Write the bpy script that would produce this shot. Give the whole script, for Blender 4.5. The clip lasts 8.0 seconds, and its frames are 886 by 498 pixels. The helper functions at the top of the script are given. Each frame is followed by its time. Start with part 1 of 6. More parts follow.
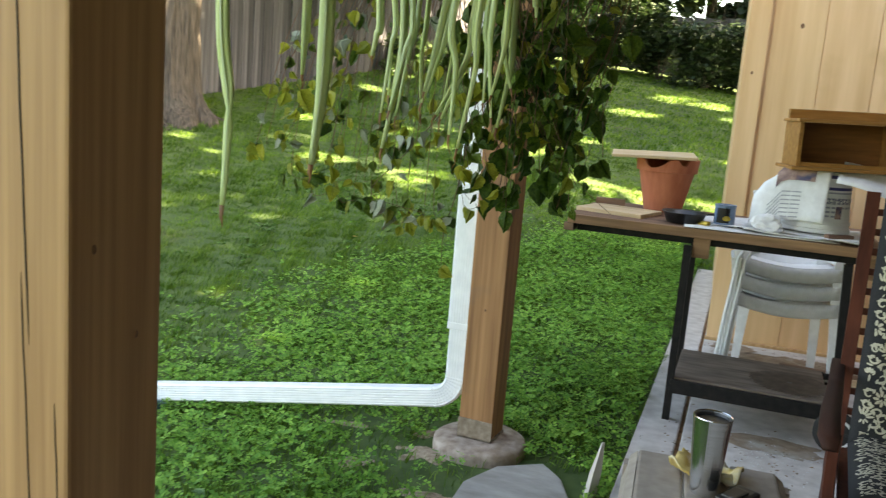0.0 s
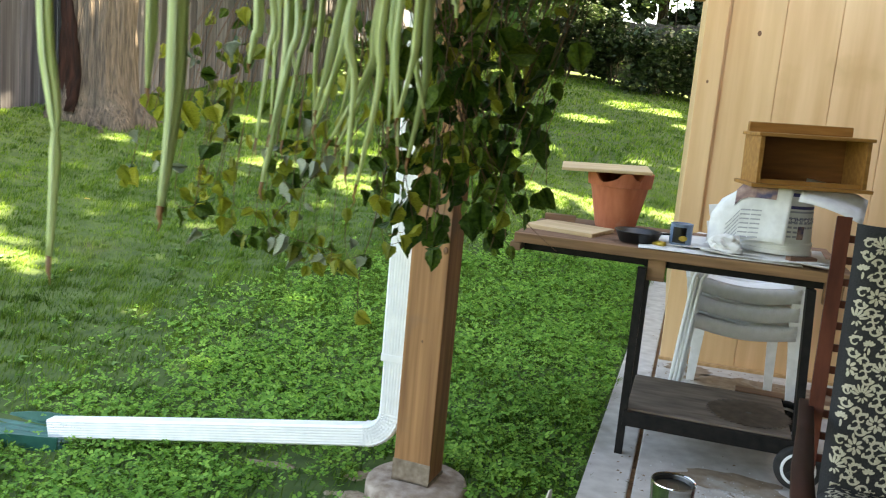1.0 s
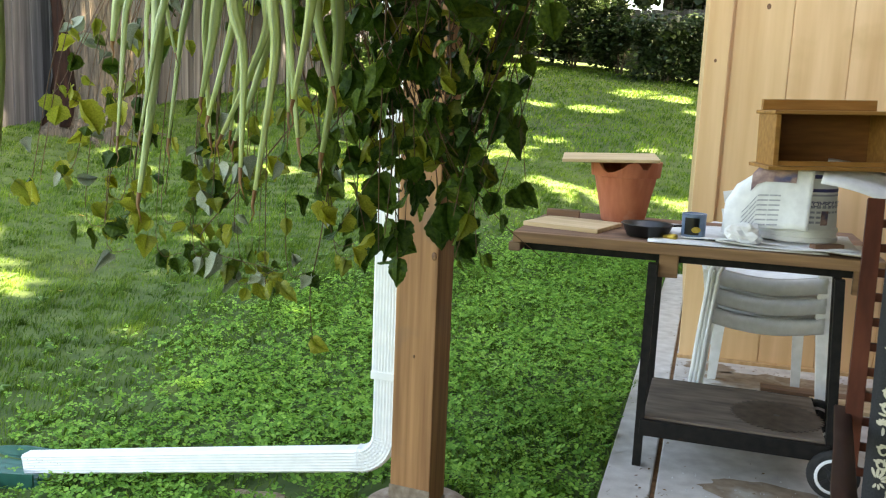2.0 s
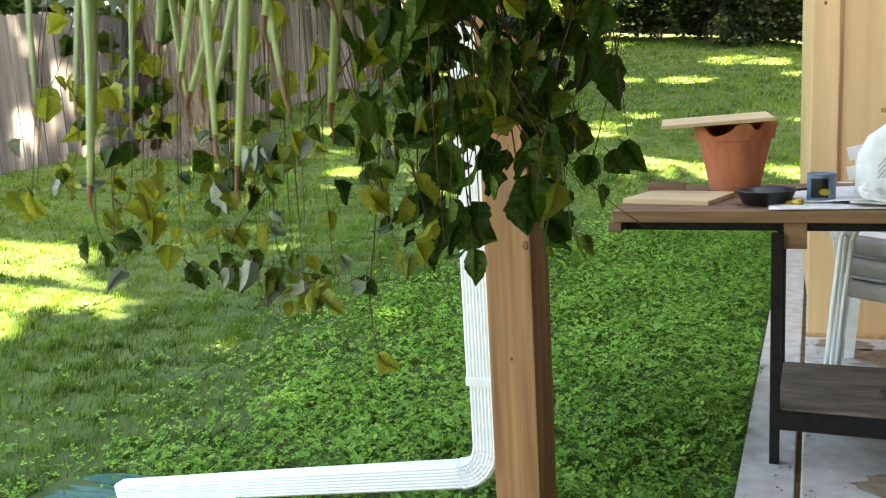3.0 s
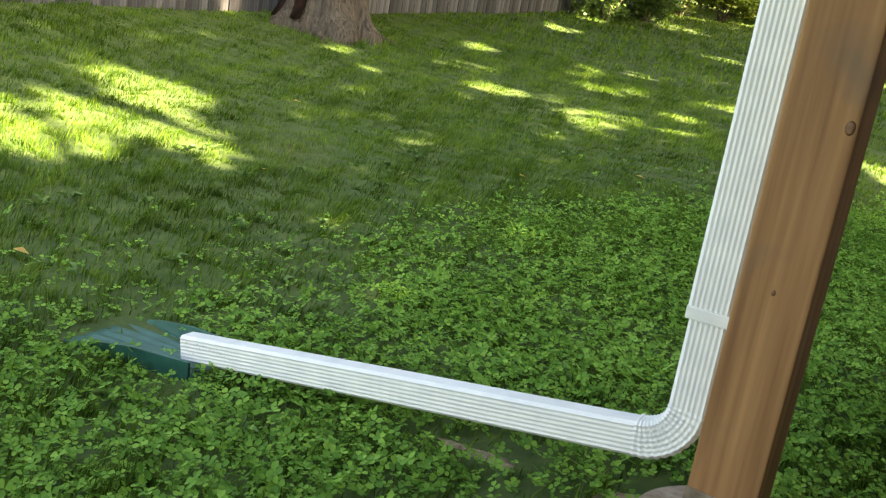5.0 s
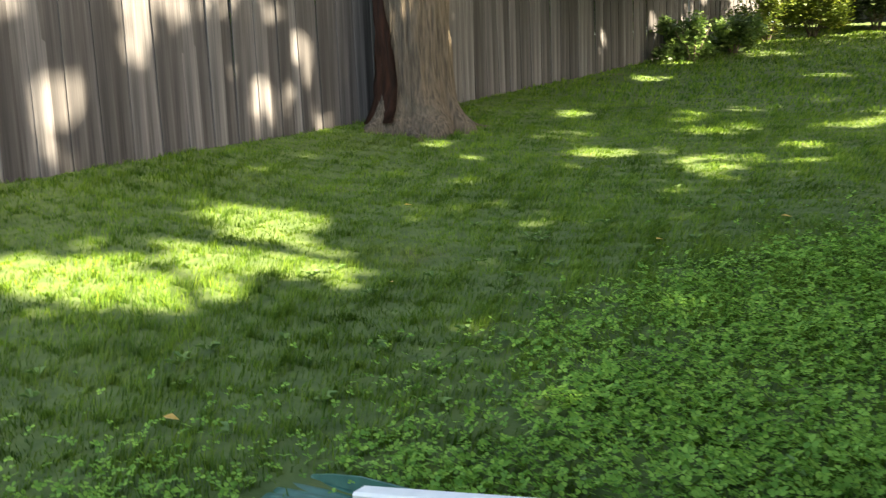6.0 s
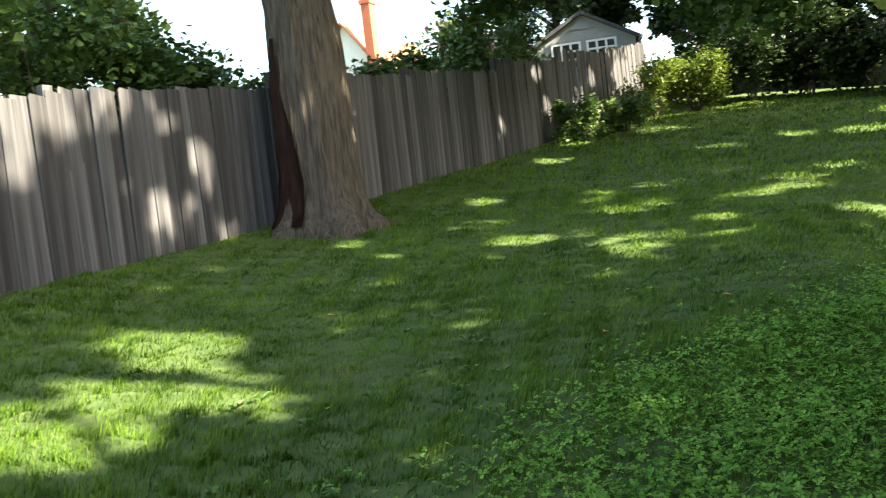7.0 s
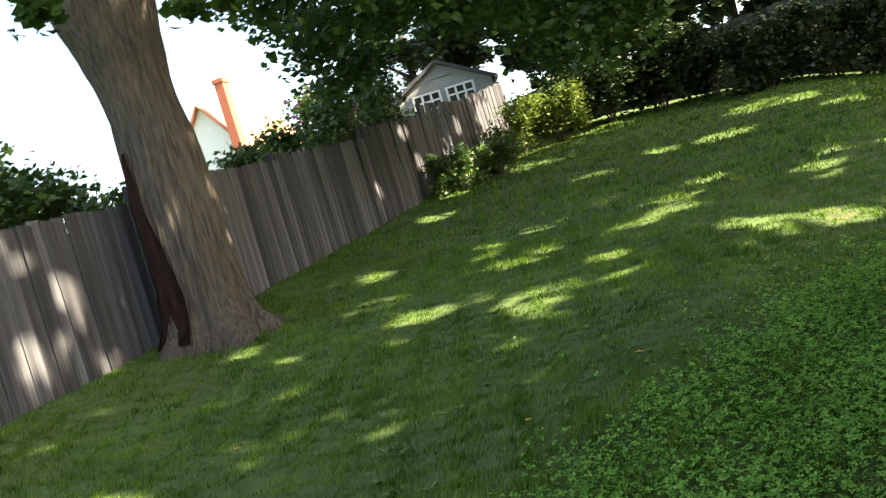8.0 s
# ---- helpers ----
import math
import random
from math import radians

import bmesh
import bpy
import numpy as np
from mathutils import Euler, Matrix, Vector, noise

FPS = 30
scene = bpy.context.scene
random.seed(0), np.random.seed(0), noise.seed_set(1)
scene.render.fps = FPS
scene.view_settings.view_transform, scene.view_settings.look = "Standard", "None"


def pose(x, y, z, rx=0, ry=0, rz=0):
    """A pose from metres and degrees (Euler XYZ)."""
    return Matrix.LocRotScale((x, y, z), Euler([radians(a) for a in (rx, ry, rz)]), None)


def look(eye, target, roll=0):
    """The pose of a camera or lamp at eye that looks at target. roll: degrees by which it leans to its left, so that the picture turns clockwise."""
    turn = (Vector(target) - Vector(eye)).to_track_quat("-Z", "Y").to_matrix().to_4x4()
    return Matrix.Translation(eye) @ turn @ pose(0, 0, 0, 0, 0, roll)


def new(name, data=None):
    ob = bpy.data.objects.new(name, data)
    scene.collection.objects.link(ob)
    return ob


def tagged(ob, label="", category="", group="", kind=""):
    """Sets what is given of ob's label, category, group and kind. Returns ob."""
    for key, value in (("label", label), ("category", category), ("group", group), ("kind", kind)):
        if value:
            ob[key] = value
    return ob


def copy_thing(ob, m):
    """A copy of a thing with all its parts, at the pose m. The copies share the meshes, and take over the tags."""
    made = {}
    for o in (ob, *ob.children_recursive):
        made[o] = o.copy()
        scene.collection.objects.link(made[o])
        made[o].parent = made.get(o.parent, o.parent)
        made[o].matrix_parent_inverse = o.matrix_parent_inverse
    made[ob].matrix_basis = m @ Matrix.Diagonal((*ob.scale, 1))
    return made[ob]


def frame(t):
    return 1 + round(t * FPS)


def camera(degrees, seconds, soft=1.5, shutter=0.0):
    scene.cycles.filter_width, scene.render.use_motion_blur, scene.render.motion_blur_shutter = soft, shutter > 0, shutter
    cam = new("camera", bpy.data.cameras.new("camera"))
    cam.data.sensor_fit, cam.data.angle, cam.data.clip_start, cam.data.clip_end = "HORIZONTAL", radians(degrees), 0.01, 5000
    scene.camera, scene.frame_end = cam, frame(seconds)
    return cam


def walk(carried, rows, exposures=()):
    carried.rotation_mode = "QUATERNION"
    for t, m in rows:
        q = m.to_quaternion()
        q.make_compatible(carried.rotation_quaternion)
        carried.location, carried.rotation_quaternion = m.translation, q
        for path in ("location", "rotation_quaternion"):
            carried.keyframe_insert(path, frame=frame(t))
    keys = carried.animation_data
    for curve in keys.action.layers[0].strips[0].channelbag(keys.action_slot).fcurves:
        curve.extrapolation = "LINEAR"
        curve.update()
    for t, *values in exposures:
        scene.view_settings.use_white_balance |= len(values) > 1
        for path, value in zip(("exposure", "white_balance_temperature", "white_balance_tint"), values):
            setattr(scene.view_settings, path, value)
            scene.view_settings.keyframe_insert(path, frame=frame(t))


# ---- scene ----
cam = camera(55.1, 8.0, soft=1.15, shutter=0.2)
PATH = [
    (0, (0.944, -3.056, 1.38), (0.296, -1.195, 1.036), 4.6),
    (0.5, (0.843, -2.899, 1.405), (0.401, -0.977, 1.072), 4.9),
    (1, (0.906, -2.737, 1.412), (0.359, -0.842, 1.082), 5.2),
    (1.2, (0.951, -2.659, 1.402), (0.417, -0.76, 1.072), 5.3),
    (2.3, (0.862, -2.403, 1.392), (0.264, -0.528, 1.039), 0.6),
    (2.5, (0.823, -2.353, 1.387), (0.212, -0.486, 1.012), -0.7),
    (3, (0.847, -2.195, 1.34), (0.052, -0.393, 0.992), -3.3),
    (3.2, (0.855, -2.104, 1.314), (0.009, -0.314, 1.03), -1.5),
    (3.5, (0.82, -1.987, 1.257), (-0.23, -0.338, 0.835), -3.4),
    (3.7, (0.74, -1.985, 1.205), (-0.329, -0.381, 0.672), -1.2),
    (4, (0.597, -1.906, 1.075), (-0.443, -0.275, 0.566), 3.6),
    (4.2, (0.514, -1.865, 1.029), (-0.474, -0.214, 0.485), 5.5),
    (5.3, (0.237, -1.672, 0.961), (-0.733, 0.021, 0.523), 9.7),
    (5.5, (0.183, -1.685, 1.001), (-0.791, 0.01, 0.582), 7.6),
    (6, (0.027, -1.544, 0.987), (-1.18, 0.021, 0.683), -2.4),
    (6.5, (-0.051, -1.374, 1.076), (-1.314, 0.16, 0.849), -7.4),
    (6.7, (-0.157, -1.367, 1.075), (-1.332, 0.243, 0.919), -7.5),
    (7, (-0.314, -1.312, 1.065), (-1.336, 0.403, 0.95), -6.7),
    (7.5, (-0.402, -1.198, 1.215), (-1.284, 0.593, 1.102), -9.2),
    (8, (-0.381, -1.042, 1.364), (-1.167, 0.797, 1.308), -16.9),
]
walk(cam, [(t, look(eye, target, roll)) for t, eye, target, roll in PATH],
     exposures=[(0, 3.85, 8600, 11), (1, 4.0, 8600, 11), (3, 4.1, 8800, 11), (3.6, 4.0, 8800, 10), (4, 3.65, 8900, 10), (5.5, 3.4, 9600, 10), (6.1, 3.15, 8300, 8), (6.5, 2.95, 7700, 5), (7, 2.75, 7500, 6), (8, 2.7, 7700, 9)])

# ---- world, sun, exposure ----
SUN_EL, SUN_AZ = radians(38), radians(4)          # the sun stands over +x, a little towards +y
world = bpy.data.worlds.new("sky")
scene.world = world
world.use_nodes = True
wn = world.node_tree.nodes
sky = wn.new("ShaderNodeTexSky")
sky.sky_type = "NISHITA"
sky.sun_disc = False
sky.sun_elevation = SUN_EL
sky.sun_rotation = radians(90) - SUN_AZ
sky.dust_density = 2.0
wn["Background"].inputs[1].default_value = 0.1
world.node_tree.links.new(sky.outputs[0], wn["Background"].inputs[0])
sun = new("sun", bpy.data.lights.new("sun", "SUN"))
sun.data.energy, sun.data.angle, sun.data.color = 5.0, radians(0.55), (1.0, 0.93, 0.8)
sun_way = Vector((math.cos(SUN_EL) * math.cos(SUN_AZ), math.cos(SUN_EL) * math.sin(SUN_AZ), math.sin(SUN_EL)))
sun.matrix_world = look(sun_way * 30, (0, 0, 0))

# ---- materials ----


def mat(name, dark, light, rough=0.6, scale=(40, 40, 40), detail=6.0, metal=0.0, bump=0.2, bump_scale=None, bump_depth=0.003,
        blotch=None, blotch_scale=3.0, blotch_at=0.55, translucent=0.0, per_object=0.0, per_island=0.0, coat=0.0, spec=0.5):
    """Two tones mixed by stretched noise, blotches of a third tone, fine relief."""
    m = bpy.data.materials.new(name)
    m.use_nodes = True
    nt = m.node_tree
    N, L = nt.nodes, nt.links
    p = N["Principled BSDF"]
    tc = N.new("ShaderNodeTexCoord")
    mp = N.new("ShaderNodeMapping")
    mp.inputs["Scale"].default_value = scale
    L.new(tc.outputs["Object"], mp.inputs["Vector"])
    nz = N.new("ShaderNodeTexNoise")
    nz.inputs["Scale"].default_value = 1.0
    nz.inputs["Detail"].default_value = detail
    L.new(mp.outputs[0], nz.inputs["Vector"])
    rp = N.new("ShaderNodeValToRGB")
    rp.color_ramp.elements[0].position, rp.color_ramp.elements[1].position = 0.3, 0.7
    rp.color_ramp.elements[0].color, rp.color_ramp.elements[1].color = (*dark, 1), (*light, 1)
    L.new(nz.outputs["Fac"], rp.inputs["Fac"])
    colour = rp.outputs["Color"]
    if blotch:
        bz = N.new("ShaderNodeTexNoise")
        bz.inputs["Scale"].default_value = blotch_scale
        bz.inputs["Detail"].default_value = 5.0
        L.new(tc.outputs["Object"], bz.inputs["Vector"])
        br = N.new("ShaderNodeValToRGB")
        br.color_ramp.elements[0].position, br.color_ramp.elements[1].position = blotch_at, blotch_at + 0.15
        L.new(bz.outputs["Fac"], br.inputs["Fac"])
        mx = N.new("ShaderNodeMix")
        mx.data_type = "RGBA"
        mx.inputs["B"].default_value = (*blotch, 1)
        L.new(br.outputs["Color"], mx.inputs["Factor"])
        L.new(colour, mx.inputs["A"])
        colour = mx.outputs["Result"]
    for amount, kind, out in ((per_object, "ShaderNodeObjectInfo", "Random"), (per_island, "ShaderNodeNewGeometry", "Random Per Island")):
        if amount:
            oi = N.new(kind)
            mr = N.new("ShaderNodeMapRange")
            mr.inputs["To Min"].default_value, mr.inputs["To Max"].default_value = 1 - amount, 1 + amount
            L.new(oi.outputs[out], mr.inputs["Value"])
            hs = N.new("ShaderNodeHueSaturation")
            L.new(mr.outputs[0], hs.inputs["Value"])
            hm = N.new("ShaderNodeMapRange")
            hm.inputs["To Min"].default_value, hm.inputs["To Max"].default_value = 0.5 + amount * 0.05, 0.5 - amount * 0.05
            L.new(oi.outputs[out], hm.inputs["Value"])
            L.new(hm.outputs[0], hs.inputs["Hue"])
            L.new(colour, hs.inputs["Color"])
            colour = hs.outputs["Color"]
    L.new(colour, p.inputs["Base Color"])
    p.inputs["Roughness"].default_value = rough
    p.inputs["Metallic"].default_value = metal
    p.inputs["Coat Weight"].default_value = coat
    p.inputs["Specular IOR Level"].default_value = spec
    if bump:
        bn = N.new("ShaderNodeBump")
        bn.inputs["Strength"].default_value = bump
        bn.inputs["Distance"].default_value = bump_depth
        if bump_scale:
            b2 = N.new("ShaderNodeTexNoise")
            b2.inputs["Scale"].default_value = bump_scale
            b2.inputs["Detail"].default_value = 6.0
            L.new(tc.outputs["Object"], b2.inputs["Vector"])
            L.new(b2.outputs["Fac"], bn.inputs["Height"])
        else:
            L.new(nz.outputs["Fac"], bn.inputs["Height"])
        L.new(bn.outputs[0], p.inputs["Normal"])
    if translucent:
        tr = N.new("ShaderNodeBsdfTranslucent")
        L.new(colour, tr.inputs["Color"])
        ms = N.new("ShaderNodeMixShader")
        ms.inputs[0].default_value = translucent
        L.new(p.outputs[0], ms.inputs[1])
        L.new(tr.outputs[0], ms.inputs[2])
        L.new(ms.outputs[0], N["Material Output"].inputs["Surface"])
    return m


M_SOIL = mat("lawn soil", (0.035, 0.07, 0.014), (0.08, 0.125, 0.03), 0.95, (9, 9, 9), 8, bump=0.8, bump_depth=0.02, blotch=(0.12, 0.085, 0.05), blotch_scale=1.3, blotch_at=0.66)
M_DIRT = mat("bare dirt", (0.24, 0.165, 0.105), (0.44, 0.34, 0.24), 0.95, (60, 60, 60), 9, bump=0.9, bump_depth=0.012, blotch=(0.15, 0.1, 0.06), blotch_scale=16, blotch_at=0.55)
M_GRASS = mat("grass blades", (0.044, 0.105, 0.011), (0.135, 0.245, 0.03), 0.65, (2.6, 2.6, 2.6), 8, bump=0, translucent=0.3, per_island=0.45, spec=0.15, blotch=(0.14, 0.21, 0.045), blotch_scale=0.7, blotch_at=0.6)
M_CLOVER = mat("clover leaves", (0.13, 0.3, 0.04), (0.24, 0.47, 0.085), 0.6, (3.0, 3.0, 3.0), 6, bump=0, translucent=0.4, per_island=0.32, spec=0.2)
M_WEED = mat("broad weed leaves", (0.08, 0.17, 0.035), (0.15, 0.28, 0.07), 0.5, (20, 20, 20), 4, bump=0.2, translucent=0.2, per_island=0.2)
M_POST = mat("fir post timber", (0.2, 0.085, 0.03), (0.41, 0.2, 0.08), 0.7, (38, 38, 1.6), 7, bump=0.35, bump_depth=0.002, blotch=(0.17, 0.105, 0.065), blotch_scale=3.4, blotch_at=0.55)
M_POSTPALE = mat("pale fir timber", (0.3, 0.15, 0.06), (0.47, 0.265, 0.12), 0.7, (60, 60, 1.6), 7, bump=0.35, bump_depth=0.002, blotch=(0.26, 0.16, 0.075), blotch_scale=2.0, blotch_at=0.64)
M_CRACK = mat("dark crack", (0.02, 0.012, 0.008), (0.04, 0.025, 0.015), 0.9, bump=0)
M_KNOT = mat("wood knot", (0.12, 0.05, 0.02), (0.22, 0.1, 0.045), 0.6, (120, 120, 120), bump=0.2)
M_WHITE = mat("white painted metal", (0.74, 0.75, 0.76), (0.85, 0.85, 0.85), 0.35, (18, 18, 18), bump=0.05, blotch=(0.6, 0.57, 0.52), blotch_scale=7, blotch_at=0.68)
M_CONC = mat("pale concrete", (0.45, 0.4, 0.355), (0.62, 0.57, 0.52), 0.9, (14, 14, 14), 9, bump=0.4, bump_scale=90, blotch=(0.3, 0.28, 0.25), blotch_scale=2.2, blotch_at=0.6)
M_FOOT = mat("weathered footing concrete", (0.22, 0.155, 0.115), (0.46, 0.37, 0.3), 0.95, (25, 25, 25), 9, bump=0.6, bump_scale=70, bump_depth=0.006, blotch=(0.24, 0.17, 0.11), blotch_scale=9)
M_STONE = mat("grey slate paver", (0.22, 0.2, 0.175), (0.38, 0.355, 0.32), 0.85, (7, 16, 7), 9, bump=0.8, bump_depth=0.012)
M_PLY = mat("new plywood siding", (0.6, 0.35, 0.16), (0.76, 0.49, 0.26), 0.65, (12, 12, 0.8), 8, bump=0.12, bump_depth=0.002, blotch=(0.5, 0.3, 0.12), blotch_scale=1.5, blotch_at=0.62, per_object=0.04)
M_TRIM = mat("cedar trim", (0.4, 0.22, 0.09), (0.58, 0.36, 0.17), 0.65, (30, 30, 1.2), 8, bump=0.2)
M_FENCE = mat("weathered fence boards", (0.023, 0.024, 0.029), (0.112, 0.109, 0.115), 0.9, (30, 30, 1.0), 9, bump=0.6, bump_depth=0.006, blotch=(0.15, 0.115, 0.085), blotch_scale=1.6, blotch_at=0.6, per_object=0.5)
M_BARK = mat("maple bark", (0.035, 0.028, 0.022), (0.13, 0.105, 0.08), 0.95, (34, 34, 3.4), 10, bump=1.0, bump_depth=0.05, blotch=(0.12, 0.11, 0.085), blotch_scale=1.5, blotch_at=0.6)
M_BARKDARK = mat("rotten bark hollow", (0.02, 0.009, 0.006), (0.08, 0.03, 0.018), 0.95, (14, 14, 3), 9, bump=1.0, bump_depth=0.03)
M_LEAF = mat("maple leaves", (0.03, 0.075, 0.014), (0.07, 0.145, 0.026), 0.5, (3, 3, 3), bump=0, translucent=0.4, per_island=0.35)
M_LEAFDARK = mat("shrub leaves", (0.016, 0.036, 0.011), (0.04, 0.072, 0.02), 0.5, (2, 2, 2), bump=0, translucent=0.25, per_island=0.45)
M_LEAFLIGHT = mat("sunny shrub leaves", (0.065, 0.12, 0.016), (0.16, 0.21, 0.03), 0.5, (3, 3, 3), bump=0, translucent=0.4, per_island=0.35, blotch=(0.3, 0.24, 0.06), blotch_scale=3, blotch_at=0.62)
# sunlight is put into this leaf colour; the maple crown blocks the real sun
M_LEAFSUNLIT = mat("green leaves lightened as sunlit", (0.18, 0.3, 0.07), (0.32, 0.44, 0.13), 0.6, (2, 2, 2), bump=0, translucent=0.4, per_island=0.4)
M_LEAFMID = mat("hedge leaves", (0.045, 0.1, 0.02), (0.11, 0.19, 0.045), 0.5, (2, 2, 2), bump=0, translucent=0.3, per_island=0.4)
M_PINK = mat("pink blossoms", (0.35, 0.14, 0.16), (0.55, 0.28, 0.3), 0.6, (3, 3, 3), bump=0, translucent=0.3, per_island=0.3)
M_VINE = mat("dark vine leaves", (0.025, 0.06, 0.008), (0.085, 0.15, 0.018), 0.5, (9, 9, 9), 8, bump=0.6, bump_depth=0.003, translucent=0.25, per_object=0.45, spec=0.22, blotch=(0.1, 0.12, 0.02), blotch_scale=16, blotch_at=0.64)
M_VINEPALE = mat("yellow green vine leaves", (0.2, 0.24, 0.02), (0.4, 0.4, 0.05), 0.55, (18, 18, 18), 5, bump=0.3, bump_depth=0.002, translucent=0.45, per_object=0.3, blotch=(0.32, 0.22, 0.06), blotch_scale=14, blotch_at=0.62)
M_VINEGREY = mat("dry grey vine leaves", (0.2, 0.25, 0.17), (0.42, 0.44, 0.35), 0.6, (18, 18, 18), 5, bump=0.3, bump_depth=0.002, translucent=0.2, per_object=0.2)
M_STEM = mat("reddish vine stems", (0.06, 0.025, 0.012), (0.14, 0.065, 0.03), 0.6, (40, 40, 40), bump=0.2)
M_STRAP = mat("strap stems", (0.4, 0.5, 0.17), (0.66, 0.74, 0.4), 0.5, (110, 60, 2.0), 5, bump=0.2, bump_depth=0.001, spec=0.25, translucent=0.25, per_object=0.15)
M_STRAPDRY = mat("dry stem tips", (0.13, 0.055, 0.02), (0.3, 0.14, 0.05), 0.7, (60, 60, 20), bump=0.3)
M_STRAPMID = mat("pale stem midrib", (0.4, 0.5, 0.26), (0.55, 0.62, 0.38), 0.45, (60, 60, 4), bump=0.1, translucent=0.15)
M_GREENPL = mat("dark green plastic", (0.012, 0.085, 0.065), (0.022, 0.13, 0.1), 0.4, (20, 20, 20), bump=0.1, blotch=(0.12, 0.1, 0.06), blotch_scale=14, blotch_at=0.68)
M_TERRA = mat("terracotta", (0.38, 0.105, 0.048), (0.52, 0.17, 0.085), 0.85, (30, 30, 6), 8, bump=0.25, blotch=(0.5, 0.26, 0.18), blotch_scale=8, blotch_at=0.62)
M_BENCH = mat("worn bench planks", (0.11, 0.055, 0.032), (0.25, 0.135, 0.075), 0.75, (3, 45, 45), 8, bump=0.3, blotch=(0.1, 0.05, 0.03), blotch_scale=6, blotch_at=0.6, per_object=0.15)
M_BENCHEDGE = mat("pale bench edge", (0.17, 0.085, 0.04), (0.34, 0.185, 0.09), 0.7, (3, 45, 45), 8, bump=0.3)
M_STEEL = mat("black painted steel", (0.008, 0.008, 0.008), (0.02, 0.017, 0.016), 0.6, (30, 30, 30), spec=0.15, bump=0.15, blotch=(0.06, 0.035, 0.022), blotch_scale=9, blotch_at=0.68)
M_SHELF = mat("sooty shelf board", (0.11, 0.08, 0.06), (0.25, 0.19, 0.145), 0.9, (6, 26, 26), 8, bump=0.4)
M_RUBBER = mat("black rubber", (0.012, 0.012, 0.012), (0.028, 0.027, 0.026), 0.8, (50, 50, 50), bump=0.3)
M_RESIN = mat("white resin plastic", (0.68, 0.67, 0.64), (0.8, 0.79, 0.77), 0.45, (25, 25, 25), bump=0.06, blotch=(0.55, 0.52, 0.46), blotch_scale=6, blotch_at=0.66)
M_PAPER = mat("newsprint", (0.66, 0.65, 0.63), (0.78, 0.77, 0.75), 0.9, (30, 30, 30), bump=0.15)
M_INK = mat("newsprint ink", (0.3, 0.3, 0.31), (0.44, 0.44, 0.45), 0.9, (160, 160, 160), bump=0)
M_PHOTO = mat("printed photograph", (0.12, 0.06, 0.07), (0.5, 0.33, 0.28), 0.8, (26, 26, 26), bump=0, blotch=(0.08, 0.08, 0.16), blotch_scale=18)
M_BUCKET = mat("bucket plastic", (0.72, 0.72, 0.71), (0.82, 0.82, 0.8), 0.4, (20, 20, 20), bump=0.05)
M_NAVY = mat("navy band", (0.03, 0.03, 0.12), (0.06, 0.06, 0.2), 0.5, bump=0)
M_GREYPRINT = mat("grey print", (0.3, 0.31, 0.36), (0.42, 0.43, 0.48), 0.5, bump=0)
M_BLACK = mat("black plastic", (0.008, 0.008, 0.009), (0.02, 0.02, 0.022), 0.35, (20, 20, 20), bump=0.05)
M_WALNUT = mat("stained wooden case", (0.26, 0.115, 0.03), (0.42, 0.2, 0.06), 0.55, (5, 40, 40), 7, bump=0.15, spec=0.3)
M_WALNUTIN = mat("darker brown case back", (0.16, 0.055, 0.014), (0.27, 0.105, 0.03), 0.6, (5, 40, 40), 7, bump=0.15)
M_BOARD = mat("pale pine board", (0.5, 0.34, 0.18), (0.66, 0.49, 0.3), 0.7, (4, 40, 40), 7, bump=0.2)
M_CHROME = mat("brushed stainless steel", (0.58, 0.57, 0.56), (0.7, 0.69, 0.68), 0.18, (2, 2, 160), 4, metal=1.0, bump=0.05)
M_BLUECAN = mat("blue can paint", (0.09, 0.14, 0.23), (0.15, 0.22, 0.33), 0.35, (30, 30, 30), bump=0.05)
M_GOLD = mat("brass yellow", (0.45, 0.3, 0.04), (0.62, 0.45, 0.1), 0.4, (60, 60, 60), metal=0.5, bump=0.1)
M_CLOTH = mat("crumpled white rag", (0.68, 0.67, 0.65), (0.8, 0.79, 0.77), 0.95, (40, 40, 40), bump=0.4, bump_scale=60)
M_TABLEPL = mat("taupe plastic", (0.29, 0.235, 0.195), (0.38, 0.315, 0.265), 0.5, (30, 30, 30), bump=0.1, bump_scale=200)
M_YELLOW = mat("yellow folded cloth", (0.58, 0.39, 0.1), (0.72, 0.55, 0.24), 0.9, (25, 25, 25), bump=0.3, blotch=(0.74, 0.67, 0.5), blotch_scale=14, blotch_at=0.5)
M_RED = mat("red mahogany stained wood", (0.06, 0.013, 0.007), (0.13, 0.034, 0.018), 0.55, (28, 28, 2.5), 7, bump=0.15, spec=0.2)
M_DARKROOF = mat("dark shingles", (0.03, 0.032, 0.04), (0.07, 0.072, 0.085), 0.9, (6, 6, 6), bump=0.4)
M_HOUSE = mat("white siding", (0.7, 0.7, 0.7), (0.8, 0.8, 0.8), 0.7, (4, 4, 40), bump=0.1)
M_GREYHOUSE = mat("grey siding", (0.2, 0.215, 0.245), (0.28, 0.3, 0.33), 0.7, (3, 3, 40), bump=0.2)
M_ORANGE = mat("orange roof tiles", (0.42, 0.15, 0.08), (0.58, 0.25, 0.14), 0.85, (9, 9, 9), bump=0.4)
M_BRICK = mat("red brick", (0.36, 0.09, 0.05), (0.5, 0.16, 0.09), 0.9, (12, 12, 30), bump=0.4)
M_PANE = mat("dark window glass", (0.02, 0.025, 0.03), (0.05, 0.055, 0.06), 0.08, (3, 3, 3), bump=0)
